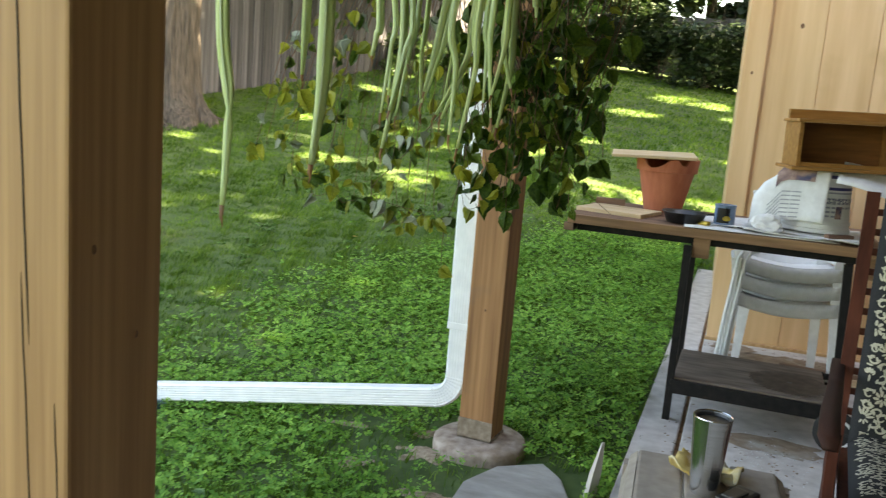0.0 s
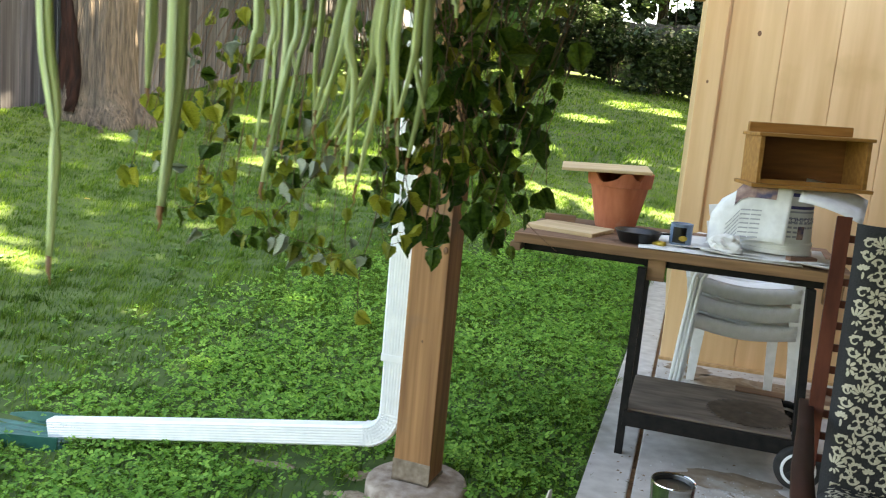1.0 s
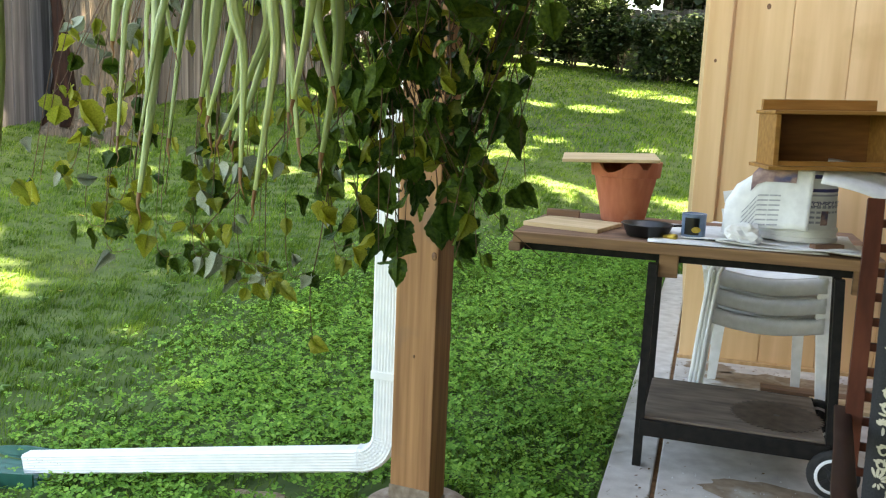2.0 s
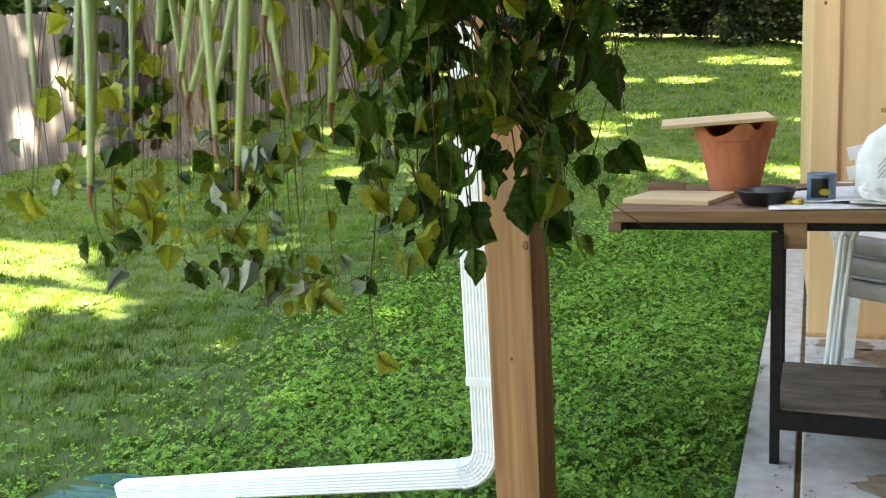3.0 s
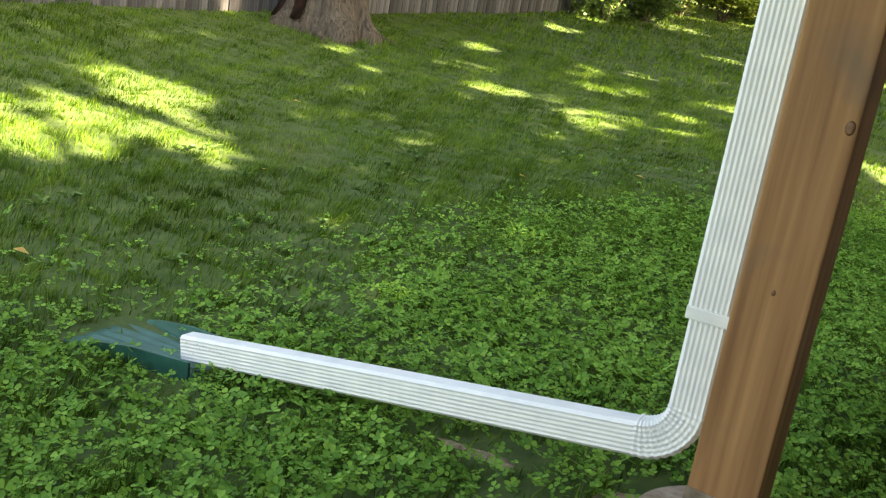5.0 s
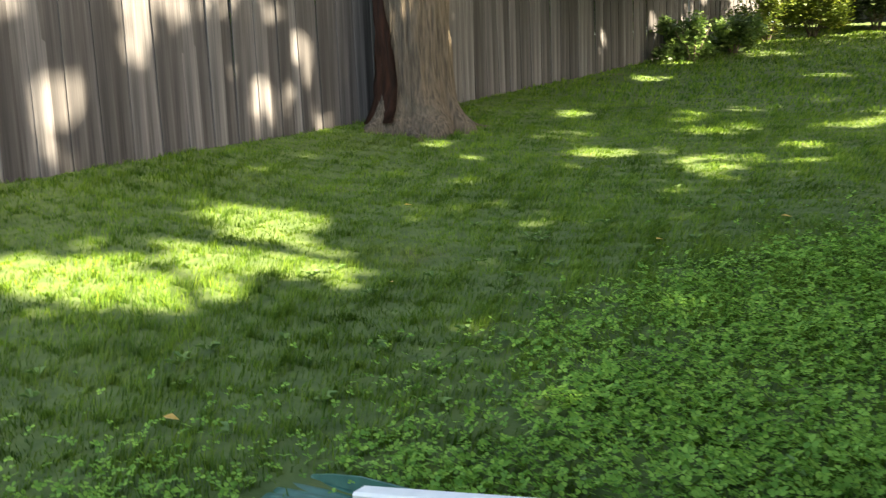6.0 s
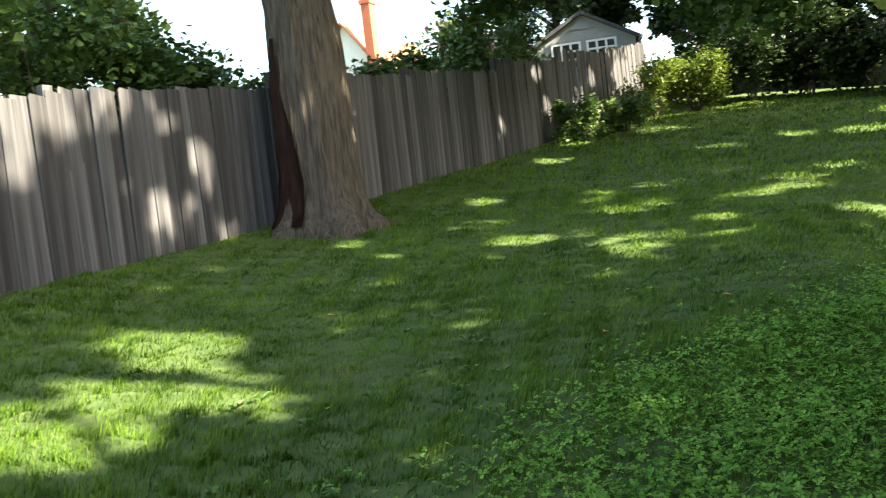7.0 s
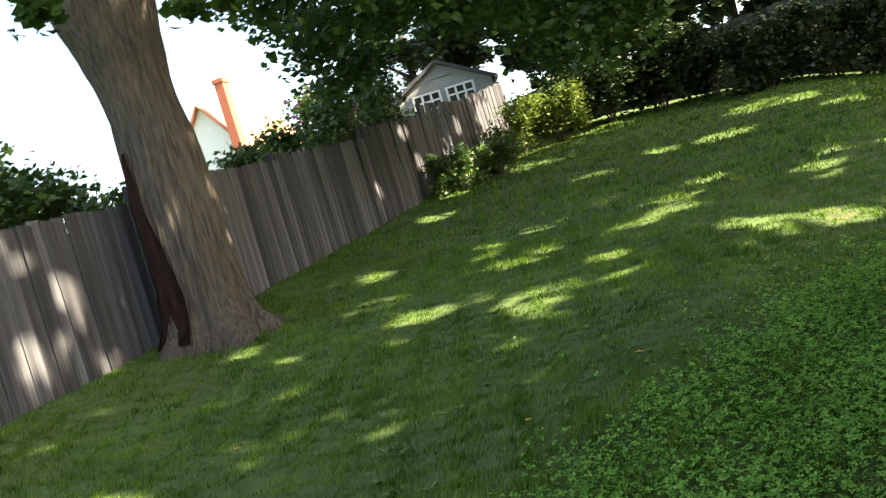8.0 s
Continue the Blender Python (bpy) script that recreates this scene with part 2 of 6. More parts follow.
M_DEBRIS = mat("dry leaf litter", (0.13, 0.07, 0.03), (0.28, 0.18, 0.08), 0.95, (40, 40, 40), bump=0.3, per_island=0.4)

# ---- mesh helpers ----


def part(name, bm, material, parent=None, label="", smooth=False):
    me = bpy.data.meshes.new(name)
    bm.to_mesh(me)
    bm.free()
    if smooth:
        me.polygons.foreach_set("use_smooth", [True] * len(me.polygons))
    for mm in (material if isinstance(material, (list, tuple)) else [material]):
        me.materials.append(mm)
    ob = new(name, me)
    if parent:
        ob.parent = parent
    if label:
        ob["label"] = label
    return ob


def share(name, me, m, parent=None):
    ob = new(name, me)
    ob.matrix_basis = m
    if parent:
        ob.parent = parent
    return ob


def thing(name, m, label, category, group=""):
    ob = new(name)
    ob.matrix_basis = m
    ob.empty_display_size = 0.05
    return tagged(ob, label, category, group)


def cloud(name, verts, faces, material, parent=None, smooth=False):
    me = bpy.data.meshes.new(name)
    me.from_pydata(verts, [], faces)
    if smooth:
        me.polygons.foreach_set("use_smooth", [True] * len(me.polygons))
    me.materials.append(material)
    ob = new(name, me)
    if parent:
        ob.parent = parent
    return ob


def box(bm, lo, hi, bevel=0.0, m=None, mi=0):
    c = [(a + b) / 2 for a, b in zip(lo, hi)]
    s = [max(abs(b - a), 1e-5) for a, b in zip(lo, hi)]
    t = Matrix.Translation(c) @ Matrix.Diagonal((*s, 1))
    r = bmesh.ops.create_cube(bm, size=1, matrix=t)
    vs = r["verts"]
    if bevel:
        es = list({e for v in vs for e in v.link_edges})
        rb = bmesh.ops.bevel(bm, geom=es, offset=bevel, segments=2, affect="EDGES", profile=0.6)
        vs = list({v for f in rb["faces"] for v in f.verts} | {v for v in vs if v.is_valid})
        seen, todo = set(vs), list(vs)
        while todo:
            for e in todo.pop().link_edges:
                for v in e.verts:
                    if v not in seen:
                        seen.add(v)
                        todo.append(v)
        vs = list(seen)
    if m is not None:
        bmesh.ops.transform(bm, matrix=m, verts=vs)
    if mi:
        for f in {f for v in vs for f in v.link_faces}:
            f.material_index = mi
    return vs


def sweep(bm, pts, profile, up=Vector((0, 0, 1)), scale=None, cap=True, mi=0):
    """A closed profile, (side, up) pairs, carried along pts."""
    pts = [Vector(p) for p in pts]
    rings = []
    n = len(profile)
    for i, p in enumerate(pts):
        d = (pts[min(i + 1, len(pts) - 1)] - pts[max(i - 1, 0)]).normalized()
        s = d.cross(up)
        if s.length < 1e-4:
            s = d.cross(Vector((0, 1, 0)))
        s.normalize()
        u = s.cross(d).normalized()
        k = scale[i] if scale else 1.0
        rings.append([bm.verts.new(p + s * a * k + u * b * k) for a, b in profile])
    fs = []
    for r0, r1 in zip(rings, rings[1:]):
        for j in range(n):
            fs.append(bm.faces.new((r0[j], r0[(j + 1) % n], r1[(j + 1) % n], r1[j])))
    if cap:
        fs.append(bm.faces.new(rings[0][::-1]))
        fs.append(bm.faces.new(rings[-1]))
    for f in fs:
        f.material_index = mi
    return rings


def ring(n, r=1.0, r2=None):
    return [(r * math.cos(2 * math.pi * i / n), (r2 or r) * math.sin(2 * math.pi * i / n)) for i in range(n)]


def tube(bm, pts, radii, n=8, cap=True, mi=0):
    if isinstance(radii, (int, float)):
        radii = [radii] * len(pts)
    return sweep(bm, pts, ring(n), scale=radii, cap=cap, mi=mi)


def lathe(bm, prof, n=28, m=None, close=True, mi=0):
    """(radius, height) pairs turned about z."""
    rings = [[bm.verts.new((r * math.cos(2 * math.pi * i / n), r * math.sin(2 * math.pi * i / n), z)) for i in range(n)] for r, z in prof]
    for a, b in zip(rings, rings[1:]):
        for i in range(n):
            bm.faces.new((a[i], a[(i + 1) % n], b[(i + 1) % n], b[i])).material_index = mi
    if close:
        bm.faces.new(rings[0][::-1]).material_index = mi
        bm.faces.new(rings[-1]).material_index = mi
    if m is not None:
        bmesh.ops.transform(bm, matrix=m, verts=[v for r in rings for v in r])
    return rings


def B():
    return bmesh.new()


# ---- ground ----


def smooth_step(a, b, v):
    k = np.clip((v - a) / (b - a), 0, 1)
    return k * k * (3 - 2 * k)


def ground_z(x, y):
    """Height of the lawn: it dips by the porch and climbs towards the fences."""
    x, y = np.asarray(x, float), np.asarray(y, float)
    xc, yc = np.clip(x, -9, 4), np.clip(y, -3, 23)
    xl = np.minimum(xc, 0)
    z = 0.0642 * yc + 0.00198 * yc ** 2 + 0.11 * xl + 0.0256 * xl ** 2 - 0.0104 * xc * yc - 0.00131 * xc ** 2 * yc
    flat = 0.02 + 0.0 * y
    w = smooth_step(-1.6, 0.2, x) * (1 - smooth_step(3.5, 11, y)) * smooth_step(-1.0, 0.4, y + 1.4)
    z = z * (1 - w) + flat * w
    behind = smooth_step(-2.5, -0.8, y)
    z = z * behind + 0.0 * (1 - behind)
    return z + 0.012 * np.sin(2.1 * x + 0.7 * y) * np.sin(1.3 * y - 0.6 * x)


def gz(x, y):
    return float(ground_z(x, y))


gx = np.unique(np.concatenate([np.array([-900, -300, -120, -60, -40, -28, -20, -15, -12]), np.arange(-10, 1.2, 0.16), np.arange(1.5, 8, 0.8), np.array([10, 14, 20, 30, 45, 70, 120, 300, 900])]))
gy = np.unique(np.concatenate([np.array([-900, -300, -120, -60, -40, -25, -15, -10, -7, -5]), np.arange(-4, 8, 0.16), np.arange(8, 24, 0.4), np.array([25, 27, 30, 35, 42, 50, 60, 80, 120, 300, 900])]))
X, Y = np.meshgrid(gx, gy)
Z = ground_z(X, Y)
nx, ny = len(gx), len(gy)
idx = np.arange(nx * ny).reshape(ny, nx)
faces = np.stack([idx[:-1, :-1], idx[:-1, 1:], idx[1:, 1:], idx[1:, :-1]], -1).reshape(-1, 4)
ground = cloud("ground", np.stack([X, Y, Z], -1).reshape(-1, 3).tolist(), faces.tolist(), M_SOIL, smooth=True)
tagged(ground, "sloping green lawn with bare patches of soil", "lawn", kind="structure")

rng = np.random.default_rng(7)


def clover_zone(x, y):
    """Where the weeds and clover grow thick: round the post and along the slab."""
    n = 0.5 * np.sin(1.9 * x + 1.0) * np.cos(1.4 * y) + 0.35 * np.sin(3.7 * x - 2.1 * y) + 0.3 * np.sin(7.3 * x + 5.1 * y)
    edge = np.interp(y, (-0.5, 0.0, 0.5, 1.5, 2.5, 3.4, 4.6, 7.0), (-2.5, -2.1, -1.75, -1.6, -1.4, -1.2, -0.85, 0.2))
    side = 1 / (1 + np.exp(-6.0 * (x - edge + 0.3 * n)))
    thick = 0.55 + 0.45 * smooth_step(-0.5, 0.5, np.sin(5.3 * x + 1.7 * y) * np.sin(4.7 * y - 2.3 * x) + 0.5 * np.sin(11 * x - 7 * y))
    return 0.95 * thick * side * (1 - smooth_step(5.5, 8.0, y + 0.6 * n)) * smooth_step(-3.6, -1.6, y + 0.5 * n)


def bare_zone(x, y):
    b = sum(np.exp(-(((x - cx) / rx) ** 2 + ((y - cy) / ry) ** 2)) for cx, cy, rx, ry in ((-0.1, -0.1, 0.3, 0.17), (-0.5, 0.08, 0.24, 0.07), (-0.33, -0.28, 0.2, 0.11), (0.05, -0.45, 0.3, 0.15)))
    return np.clip(1.25 * b * (0.8 + 0.5 * np.sin(9 * x + 4 * y) * np.sin(7 * y - 3 * x)), 0, 1)


def scatter(x0, x1, y0, y1, per_m2):
    n = int((x1 - x0) * (y1 - y0) * per_m2)
    x, y = rng.uniform(x0, x1, n), rng.uniform(y0, y1, n)
    keep = ~((x > 0.63) & (y < 4.9)) & (x > -6.98) & ~((np.abs(x - 0.07) < 0.19) & (np.abs(y - 0.07) < 0.19))
    keep &= ~((x > 0.12) & (x < 0.55) & (y > -0.75) & (y < 0.02))
    keep &= ~((x > 0.85) & (y > 2.2) & (y < 5.5)) & ~((x > -1.93) & (x < -1.4) & (y > -0.1) & (y < 0.2) & (rng.random(n) > 0.04))
    return x[keep], y[keep]


def blades(x, y, height, width, name):
    """Bent grass blades: two quads and a tip each."""
    n = len(x)
    tuft = 0.028 * (np.sin(17 * x + 6 * y) + np.sin(41 * x - 13 * y) * 0.5), 0.028 * (np.sin(19 * y - 7 * x) + np.sin(37 * y + 11 * x) * 0.5)
    x, y = x + tuft[0], y + tuft[1]
    z = ground_z(x, y) - 0.004
    a = rng.uniform(0, 2 * np.pi, n)
    lean = rng.uniform(0.25, 1.05, n)
    la = 0.9 + 1.3 * np.sin(2.3 * x + 1.1 * y) * np.sin(1.9 * y - 0.8 * x) + rng.normal(0, 0.9, n)
    h = height * rng.uniform(0.5, 1.3, n) * (0.85 + 0.25 * np.sin(1.3 * x) * np.sin(1.7 * y) + 0.3 * np.sin(6.1 * x + 1.7 * y) * np.sin(5.3 * y - 2.2 * x) + 0.16 * np.sin(13.1 * x - 4 * y) * np.sin(11.7 * y + 3 * x))
    w = width * rng.uniform(0.6, 1.3, n)
    sx, sy = np.cos(a) * w / 2, np.sin(a) * w / 2
    dx, dy = np.cos(la) * lean * h, np.sin(la) * lean * h
    v = np.zeros((n, 5, 3))
    for k, (f, up, ww) in enumerate(((0, 0, 1), (0, 0, -1), (0.35, 0.6, 0.8), (0.35, 0.6, -0.8), (1.0, 0.95, 0))):
        v[:, k, 0] = x + dx * f + sx * ww
        v[:, k, 1] = y + dy * f + sy * ww
        v[:, k, 2] = z + h * up * np.sqrt(np.maximum(1 - (lean * f) ** 2 * 0.5, 0.1))
    me = bpy.data.meshes.new(name)
    base = np.arange(n)[:, None] * 5
    q = (base + np.array([[0, 1, 3, 2]])).ravel()
    t = (base + np.array([[2, 3, 4]])).ravel()
    me.vertices.add(n * 5)
    me.vertices.foreach_set("co", v.ravel())
    me.loops.add(n * 7)
    me.loops.foreach_set("vertex_index", np.concatenate([q, t]))
    me.polygons.add(n * 2)
    me.polygons.foreach_set("loop_start", np.concatenate([np.arange(n) * 4, n * 4 + np.arange(n) * 3]))
    me.update(calc_edges=True)
    me.validate()
    me.materials.append(M_GRASS)
    ob = new(name, me)
    return tagged(ob, "mown green lawn grass, thick and uneven", "grass", kind="stuff")


def clover(x, y, size, name):
    """Three round leaflets on a short stalk, each a folded kite."""
    n = len(x)
    z = ground_z(x, y) + rng.uniform(0.015, 0.065, n) * (0.6 + 0.8 * rng.random(n))
    a0 = rng.uniform(0, 2 * np.pi, n)
    s = size * rng.uniform(0.6, 1.35, n)
    tilt = rng.normal(0, 0.35, (n, 2))
    V = np.zeros((n, 3, 6, 3))
    for k in range(3):
        a = a0 + k * 2.094
        ca, sa = np.cos(a), np.sin(a)
        for j, (r, w, u) in enumerate(((0.05, 0, 0), (0.45, 0.42, 0.1), (0.9, 0.38, 0.08), (1.0, 0, -0.04), (0.9, -0.38, 0.08), (0.45, -0.42, 0.1))):
            V[:, k, j, 0] = x + s * (r * ca - w * sa)
            V[:, k, j, 1] = y + s * (r * sa + w * ca)
            V[:, k, j, 2] = z + s * (u + r * 0.1) + (V[:, k, j, 0] - x) * tilt[:, 0] + (V[:, k, j, 1] - y) * tilt[:, 1]
    m = n * 3
    me = bpy.data.meshes.new(name)
    me.vertices.add(m * 6)
    me.vertices.foreach_set("co", V.ravel())
    base = np.arange(m)[:, None] * 6
    q = (base + np.array([[0, 1, 2, 3, 0, 3, 4, 5]])).ravel()
    me.loops.add(m * 8)
    me.loops.foreach_set("vertex_index", q)
    me.polygons.add(m * 2)
    me.polygons.foreach_set("loop_start", np.arange(m * 2) * 4)
    me.update(calc_edges=True)
    me.validate()
    me.materials.append(M_CLOVER)
    return tagged(new(name, me), "low green clover and weeds in the lawn", "clover", kind="stuff")


gxs, gys = scatter(-4.2, 0.65, -1.2, 4.2, 4100)
keep = (rng.random(len(gxs)) > 0.9 * bare_zone(gxs, gys))
blades(gxs[keep], gys[keep], 0.062, 0.0042, "lawn_grass")
gxs, gys = scatter(-7.0, 1.2, 4.2, 9.5, 2350)
blades(gxs, gys, 0.055, 0.0065, "lawn_grass")
gxs, gys = scatter(-7.0, -4.2, -1.2, 4.2, 3200)
blades(gxs, gys, 0.054, 0.0055, "lawn_grass")
gxs, gys = scatter(-6.9, 5.0, 9.5, 21.5, 420)
blades(gxs, gys, 0.075, 0.017, "lawn_grass")
gxs, gys = scatter(-7.0, 0.65, -7.0, -1.2, 900)
blades(gxs, gys, 0.06, 0.008, "lawn_grass")
gxs, gys = scatter(-3.9, 0.65, -3.6, 7.0, 3300)
keep = (rng.random(len(gxs)) < clover_zone(gxs, gys)) & (rng.random(len(gxs)) > 0.9 * bare_zone(gxs, gys)) & ((gys > -1.2) | (rng.random(len(gxs)) < 0.4))
clover(gxs[keep], gys[keep], 0.015, "clover")

# bare soil round the footing and under the pipe
for k, (x, y, rx, ry) in enumerate(((-0.1, -0.1, 0.22, 0.12), (-0.5, 0.08, 0.18, 0.05), (-0.33, -0.28, 0.15, 0.08), (0.05, -0.45, 0.2, 0.09), (-0.16, 0.1, 0.1, 0.08))):
    b = bmesh.new()
    rings_ = []
    for j in range(1, 7):
        rg = []
        for i in range(30):
            a = 2 * math.pi * i / 30
            w = 1 + 0.35 * noise.noise(Vector((2.2 * math.cos(a) + k * 7, 2.2 * math.sin(a), k))) + 0.12 * noise.noise(Vector((7 * math.cos(a), 7 * math.sin(a) + k, 3)))
            px_, py_ = x + rx * w * j / 6 * math.cos(a), y + ry * w * j / 6 * math.sin(a)
            rg.append(b.verts.new((px_, py_, gz(px_, py_) + (0.0135 - 0.004 * j) + 0.014 * noise.noise(Vector((px_ * 14, py_ * 14, 0))))))
        rings_.append(rg)
    b.faces.new(rings_[0])
    for r0, r1 in zip(rings_, rings_[1:]):
        for i in range(30):
            b.faces.new((r0[i], r1[i], r1[(i + 1) % 30], r0[(i + 1) % 30]))
    bmesh.ops.recalc_face_normals(b, faces=b.faces[:])
    me = bpy.data.meshes.new("bare_soil")
    b.to_mesh(me)
    b.free()
    me.materials.append(M_DIRT)
    me.polygons.foreach_set("use_smooth", [True] * len(me.polygons))
    tagged(new("bare_soil", me), "bare brown soil worn through the grass", "soil", kind="stuff")

# broad weeds and fallen leaves in the grass
wv, wf = [], []
for k in range(90):
    x, y = rng.uniform(-3.6, 0.5), rng.uniform(-1.2, 5.0)
    if -0.3 < x < 0.65 and -0.8 < y < 0.4:
        continue
    z = gz(x, y)
    for j in range(rng.integers(5, 9)):
        a, ln, w = rng.uniform(0, 6.28), rng.uniform(0.03, 0.075), rng.uniform(0.008, 0.017)
        i = len(wv)
        ca, sa = math.cos(a), math.sin(a)
        for r_, ww, up in ((0.1, 0, 0.1), (0.5, 1, 0.55), (0.5, -1, 0.55), (1.0, 0, 0.5)):
            wv.append((x + ln * r_ * ca - ww * w * sa, y + ln * r_ * sa + ww * w * ca, z + 0.01 + ln * up))
        wf += [(i, i + 1, i + 3), (i, i + 3, i + 2)]
tagged(cloud("weeds", wv, wf, M_WEED), "broad leaved green weeds in the lawn", "weeds", kind="stuff")
for x, y, a in ((-2.55, 0.16, 20), (-2.0, 3.2, 70), (-3.0, 1.9, 140), (-1.5, 4.0, 10), (-4.1, 3.4, 60)):
    b = bmesh.new()
    vs = [b.verts.new(c) for c in ((-0.035, 0, 0.004), (-0.01, 0.02, 0.016), (0.035, 0, 0.01), (-0.01, -0.02, 0.012))]
    b.faces.new((vs[0], vs[1], vs[2]))
    b.faces.new((vs[0], vs[2], vs[3]))
    bmesh.ops.solidify(b, geom=b.faces[:], thickness=0.001)
    o = part("fallen_leaf", b, M_YELLOW)
    o.matrix_basis = pose(x, y, gz(x, y) + 0.05, 0, 12, a)
    tagged(o, "yellow fallen leaf on the grass", "leaf", "fallen leaves")
M_REDDARK = mat("worn dark armrest wood", (0.03, 0.012, 0.008), (0.075, 0.028, 0.018), 0.6, (28, 2.5, 28), 7, bump=0.2, spec=0.2)

# ---- porch: slab, posts, roof ----
SLAB = 0.06
slab = thing("porch_slab", pose(0, 0, 0), "pale grey concrete porch slab with a dirty joint", "porch slab")
slab["kind"] = "structure"
bm = B()
box(bm, (0.64, -7.0, -0.15), (0.812, 4.9, SLAB), 0.006)
part("edge_strip", bm, M_CONC, slab)
for y0, y1 in ((-7.0, -1.304), (-1.296, 1.936), (1.944, 4.9)):
    bm = B()
    box(bm, (0.83, y0, -0.15), (6.0, y1, SLAB), 0.006)
    part("concrete_bay", bm, M_CONC, slab)
bm = B()
box(bm, (0.812, -7.0, -0.12), (0.83, 4.9, SLAB - 0.022))
part("joint_filler", bm, M_DEBRIS, slab, "dirt filled joint")


def post(fr, turn, material, top, label):
    """A square timber post; fr is its corner nearest the porch and the camera."""
    m = pose(fr[0], fr[1], 0.0, 0, 0, turn)
    p = thing("porch_post", m, label, "post", "porch posts")
    b = B()
    box(b, (-0.14, 0, 0.085), (0, 0.14, top), 0.005)
    part("timber", b, material, p)
    return p


post_far = post((0.14, 0.0), -4, M_POST, 2.36, "brown fir timber porch post on a round concrete footing")
b = B()
lathe(b, [(0.05, -0.2), (0.19, -0.2), (0.188, 0.045), (0.184, 0.062), (0.172, 0.07), (0.1, 0.073), (0.02, 0.075)], 40)
for v in b.verts:
    k = 1 + 0.05 * noise.noise(Vector((v.co.x * 6, v.co.y * 6, v.co.z * 8)))
    v.co.x, v.co.y = v.co.x * k, v.co.y * k
foot = part("post_footing", b, M_FOOT, smooth=True)
foot.matrix_basis = pose(0.085, 0.055, 0.0)
tagged(foot, "round weathered concrete footing under a porch post", "footing")
b = B()
box(b, (-0.142, -0.004, 0.073), (0.002, 0.0, 0.155), 0.001)
box(b, (-0.142, -0.004, 0.073), (0.002, 0.144, 0.083), 0.001)
strap = part("post_base_bracket", b, mat("galvanised bracket", (0.17, 0.12, 0.085), (0.32, 0.26, 0.2), 0.6, (40, 40, 40), metal=0.4, bump=0.3), post_far, "rusty galvanised bracket")
for kx, kz, kr in ((-0.07, 0.60, 0.004), (-0.014, 0.93, 0.009)):
    b = B()
    lathe(b, [(0.001, 0), (kr, 0), (kr * 0.7, 0.0012), (0.001, 0.0015)], 12, pose(kx, 0.0, kz, 90) @ Matrix.Diagonal((1, 1.5, 1, 1)))
    part("knot", b, M_KNOT, post_far, smooth=True)

post_near = post((0.286, -2.36), -4, M_POSTPALE, 2.36, "pale fir timber porch post with long drying cracks")
for x0, z0, x1, z1, w in ((-0.085, 1.75, -0.058, 1.08, 0.0022), (-0.07, 1.16, -0.05, 0.72, 0.0016), (-0.02, 1.02, -0.01, 0.8, 0.0012)):
    b = B()
    pts = [(x0 + (x1 - x0) * k / 10 + 0.0016 * noise.noise(Vector((k * 0.9, z0, 0))), -0.0004, z0 + (z1 - z0) * k / 10) for k in range(11)]
    sweep(b, pts, [(-w / 2, -0.0005), (w / 2, -0.0005), (w / 2, 0.0008), (-w / 2, 0.0008)], Vector((0, 1, 0)), [0.3] + [1] * 9 + [0.2])
    part("crack", b, M_CRACK, post_near)
for kx, kz, kr in ((-0.072, 0.84, 0.013), (-0.008, 0.88, 0.004)):
    b = B()
    lathe(b, [(0.001, 0), (kr, 0), (kr * 0.7, 0.0012), (0.001, 0.0015)], 14, pose(kx, 0, kz, 90) @ Matrix.Diagonal((1, 1.4, 1, 1)))
    part("knot", b, M_KNOT, post_near, smooth=True)
for ky, kz, kr in ((0.035, 1.19, 0.0035), (0.1, 1.08, 0.003), (0.03, 0.89, 0.003)):
    b = B()
    lathe(b, [(0.001, 0), (kr, 0), (kr * 0.7, 0.0008), (0.001, 0.001)], 14, pose(0, ky, kz, 0, 90) @ Matrix.Diagonal((1.6, 1, 1, 1)))
    part("knot", b, M_KNOT, post_near, smooth=True)

roof = thing("porch_roof", pose(0, 0, 0), "wooden porch roof on beams over the slab", "roof")
roof["kind"] = "structure"
b = B()
box(b, (0.02, -6.4, 2.36), (0.16, 0.3, 2.6), 0.004)
part("beam", b, M_POST, roof)
b = B()
box(b, (-0.34, -6.4, 2.62), (3.3, 0.5, 2.74), 0.004)
part("roof_deck", b, M_TRIM, roof)
b = B()
box(b, (-0.5, -6.4, 2.58), (-0.36, 0.5, 2.72), 0.01)
part("gutter", b, M_WHITE, roof, "white metal gutter")
# unseen walls, dark and close, added to dim the porch side and end
house = thing("house_wall", pose(0, 0, 0), "plain unseen wall added to darken the porch", "wall")
house["kind"] = "structure"
b = B()
box(b, (2.4, -6.0, 0.0), (2.6, 2.3, 2.62))
box(b, (0.9, -6.2, 0.0), (2.6, -6.02, 2.62))
part("siding", b, mat("dark brown added siding", (0.075, 0.055, 0.042), (0.12, 0.09, 0.068), 0.8, (2, 2, 30), bump=0.3), house)

# ---- downspout ----


def ribbed(w, d, ribs):
    """Cross-section of a rectangular downspout with fluted broad sides: w across, d deep."""
    out = []
    n = ribs * 2
    r = 0.008
    for k in range(n + 1):
        out.append((-w / 2 + r + (w - 2 * r) * k / n, -d / 2 + (0.0014 if k % 2 else 0)))
    out += [(w / 2, -d / 2 + r), (w / 2, d / 2 - r)]
    for k in range(n + 1):
        out.append((w / 2 - r - (w - 2 * r) * k / n, d / 2 - (0.0014 if k % 2 else 0)))
    out += [(-w / 2, d / 2 - r), (-w / 2, -d / 2 + r)]
    return out


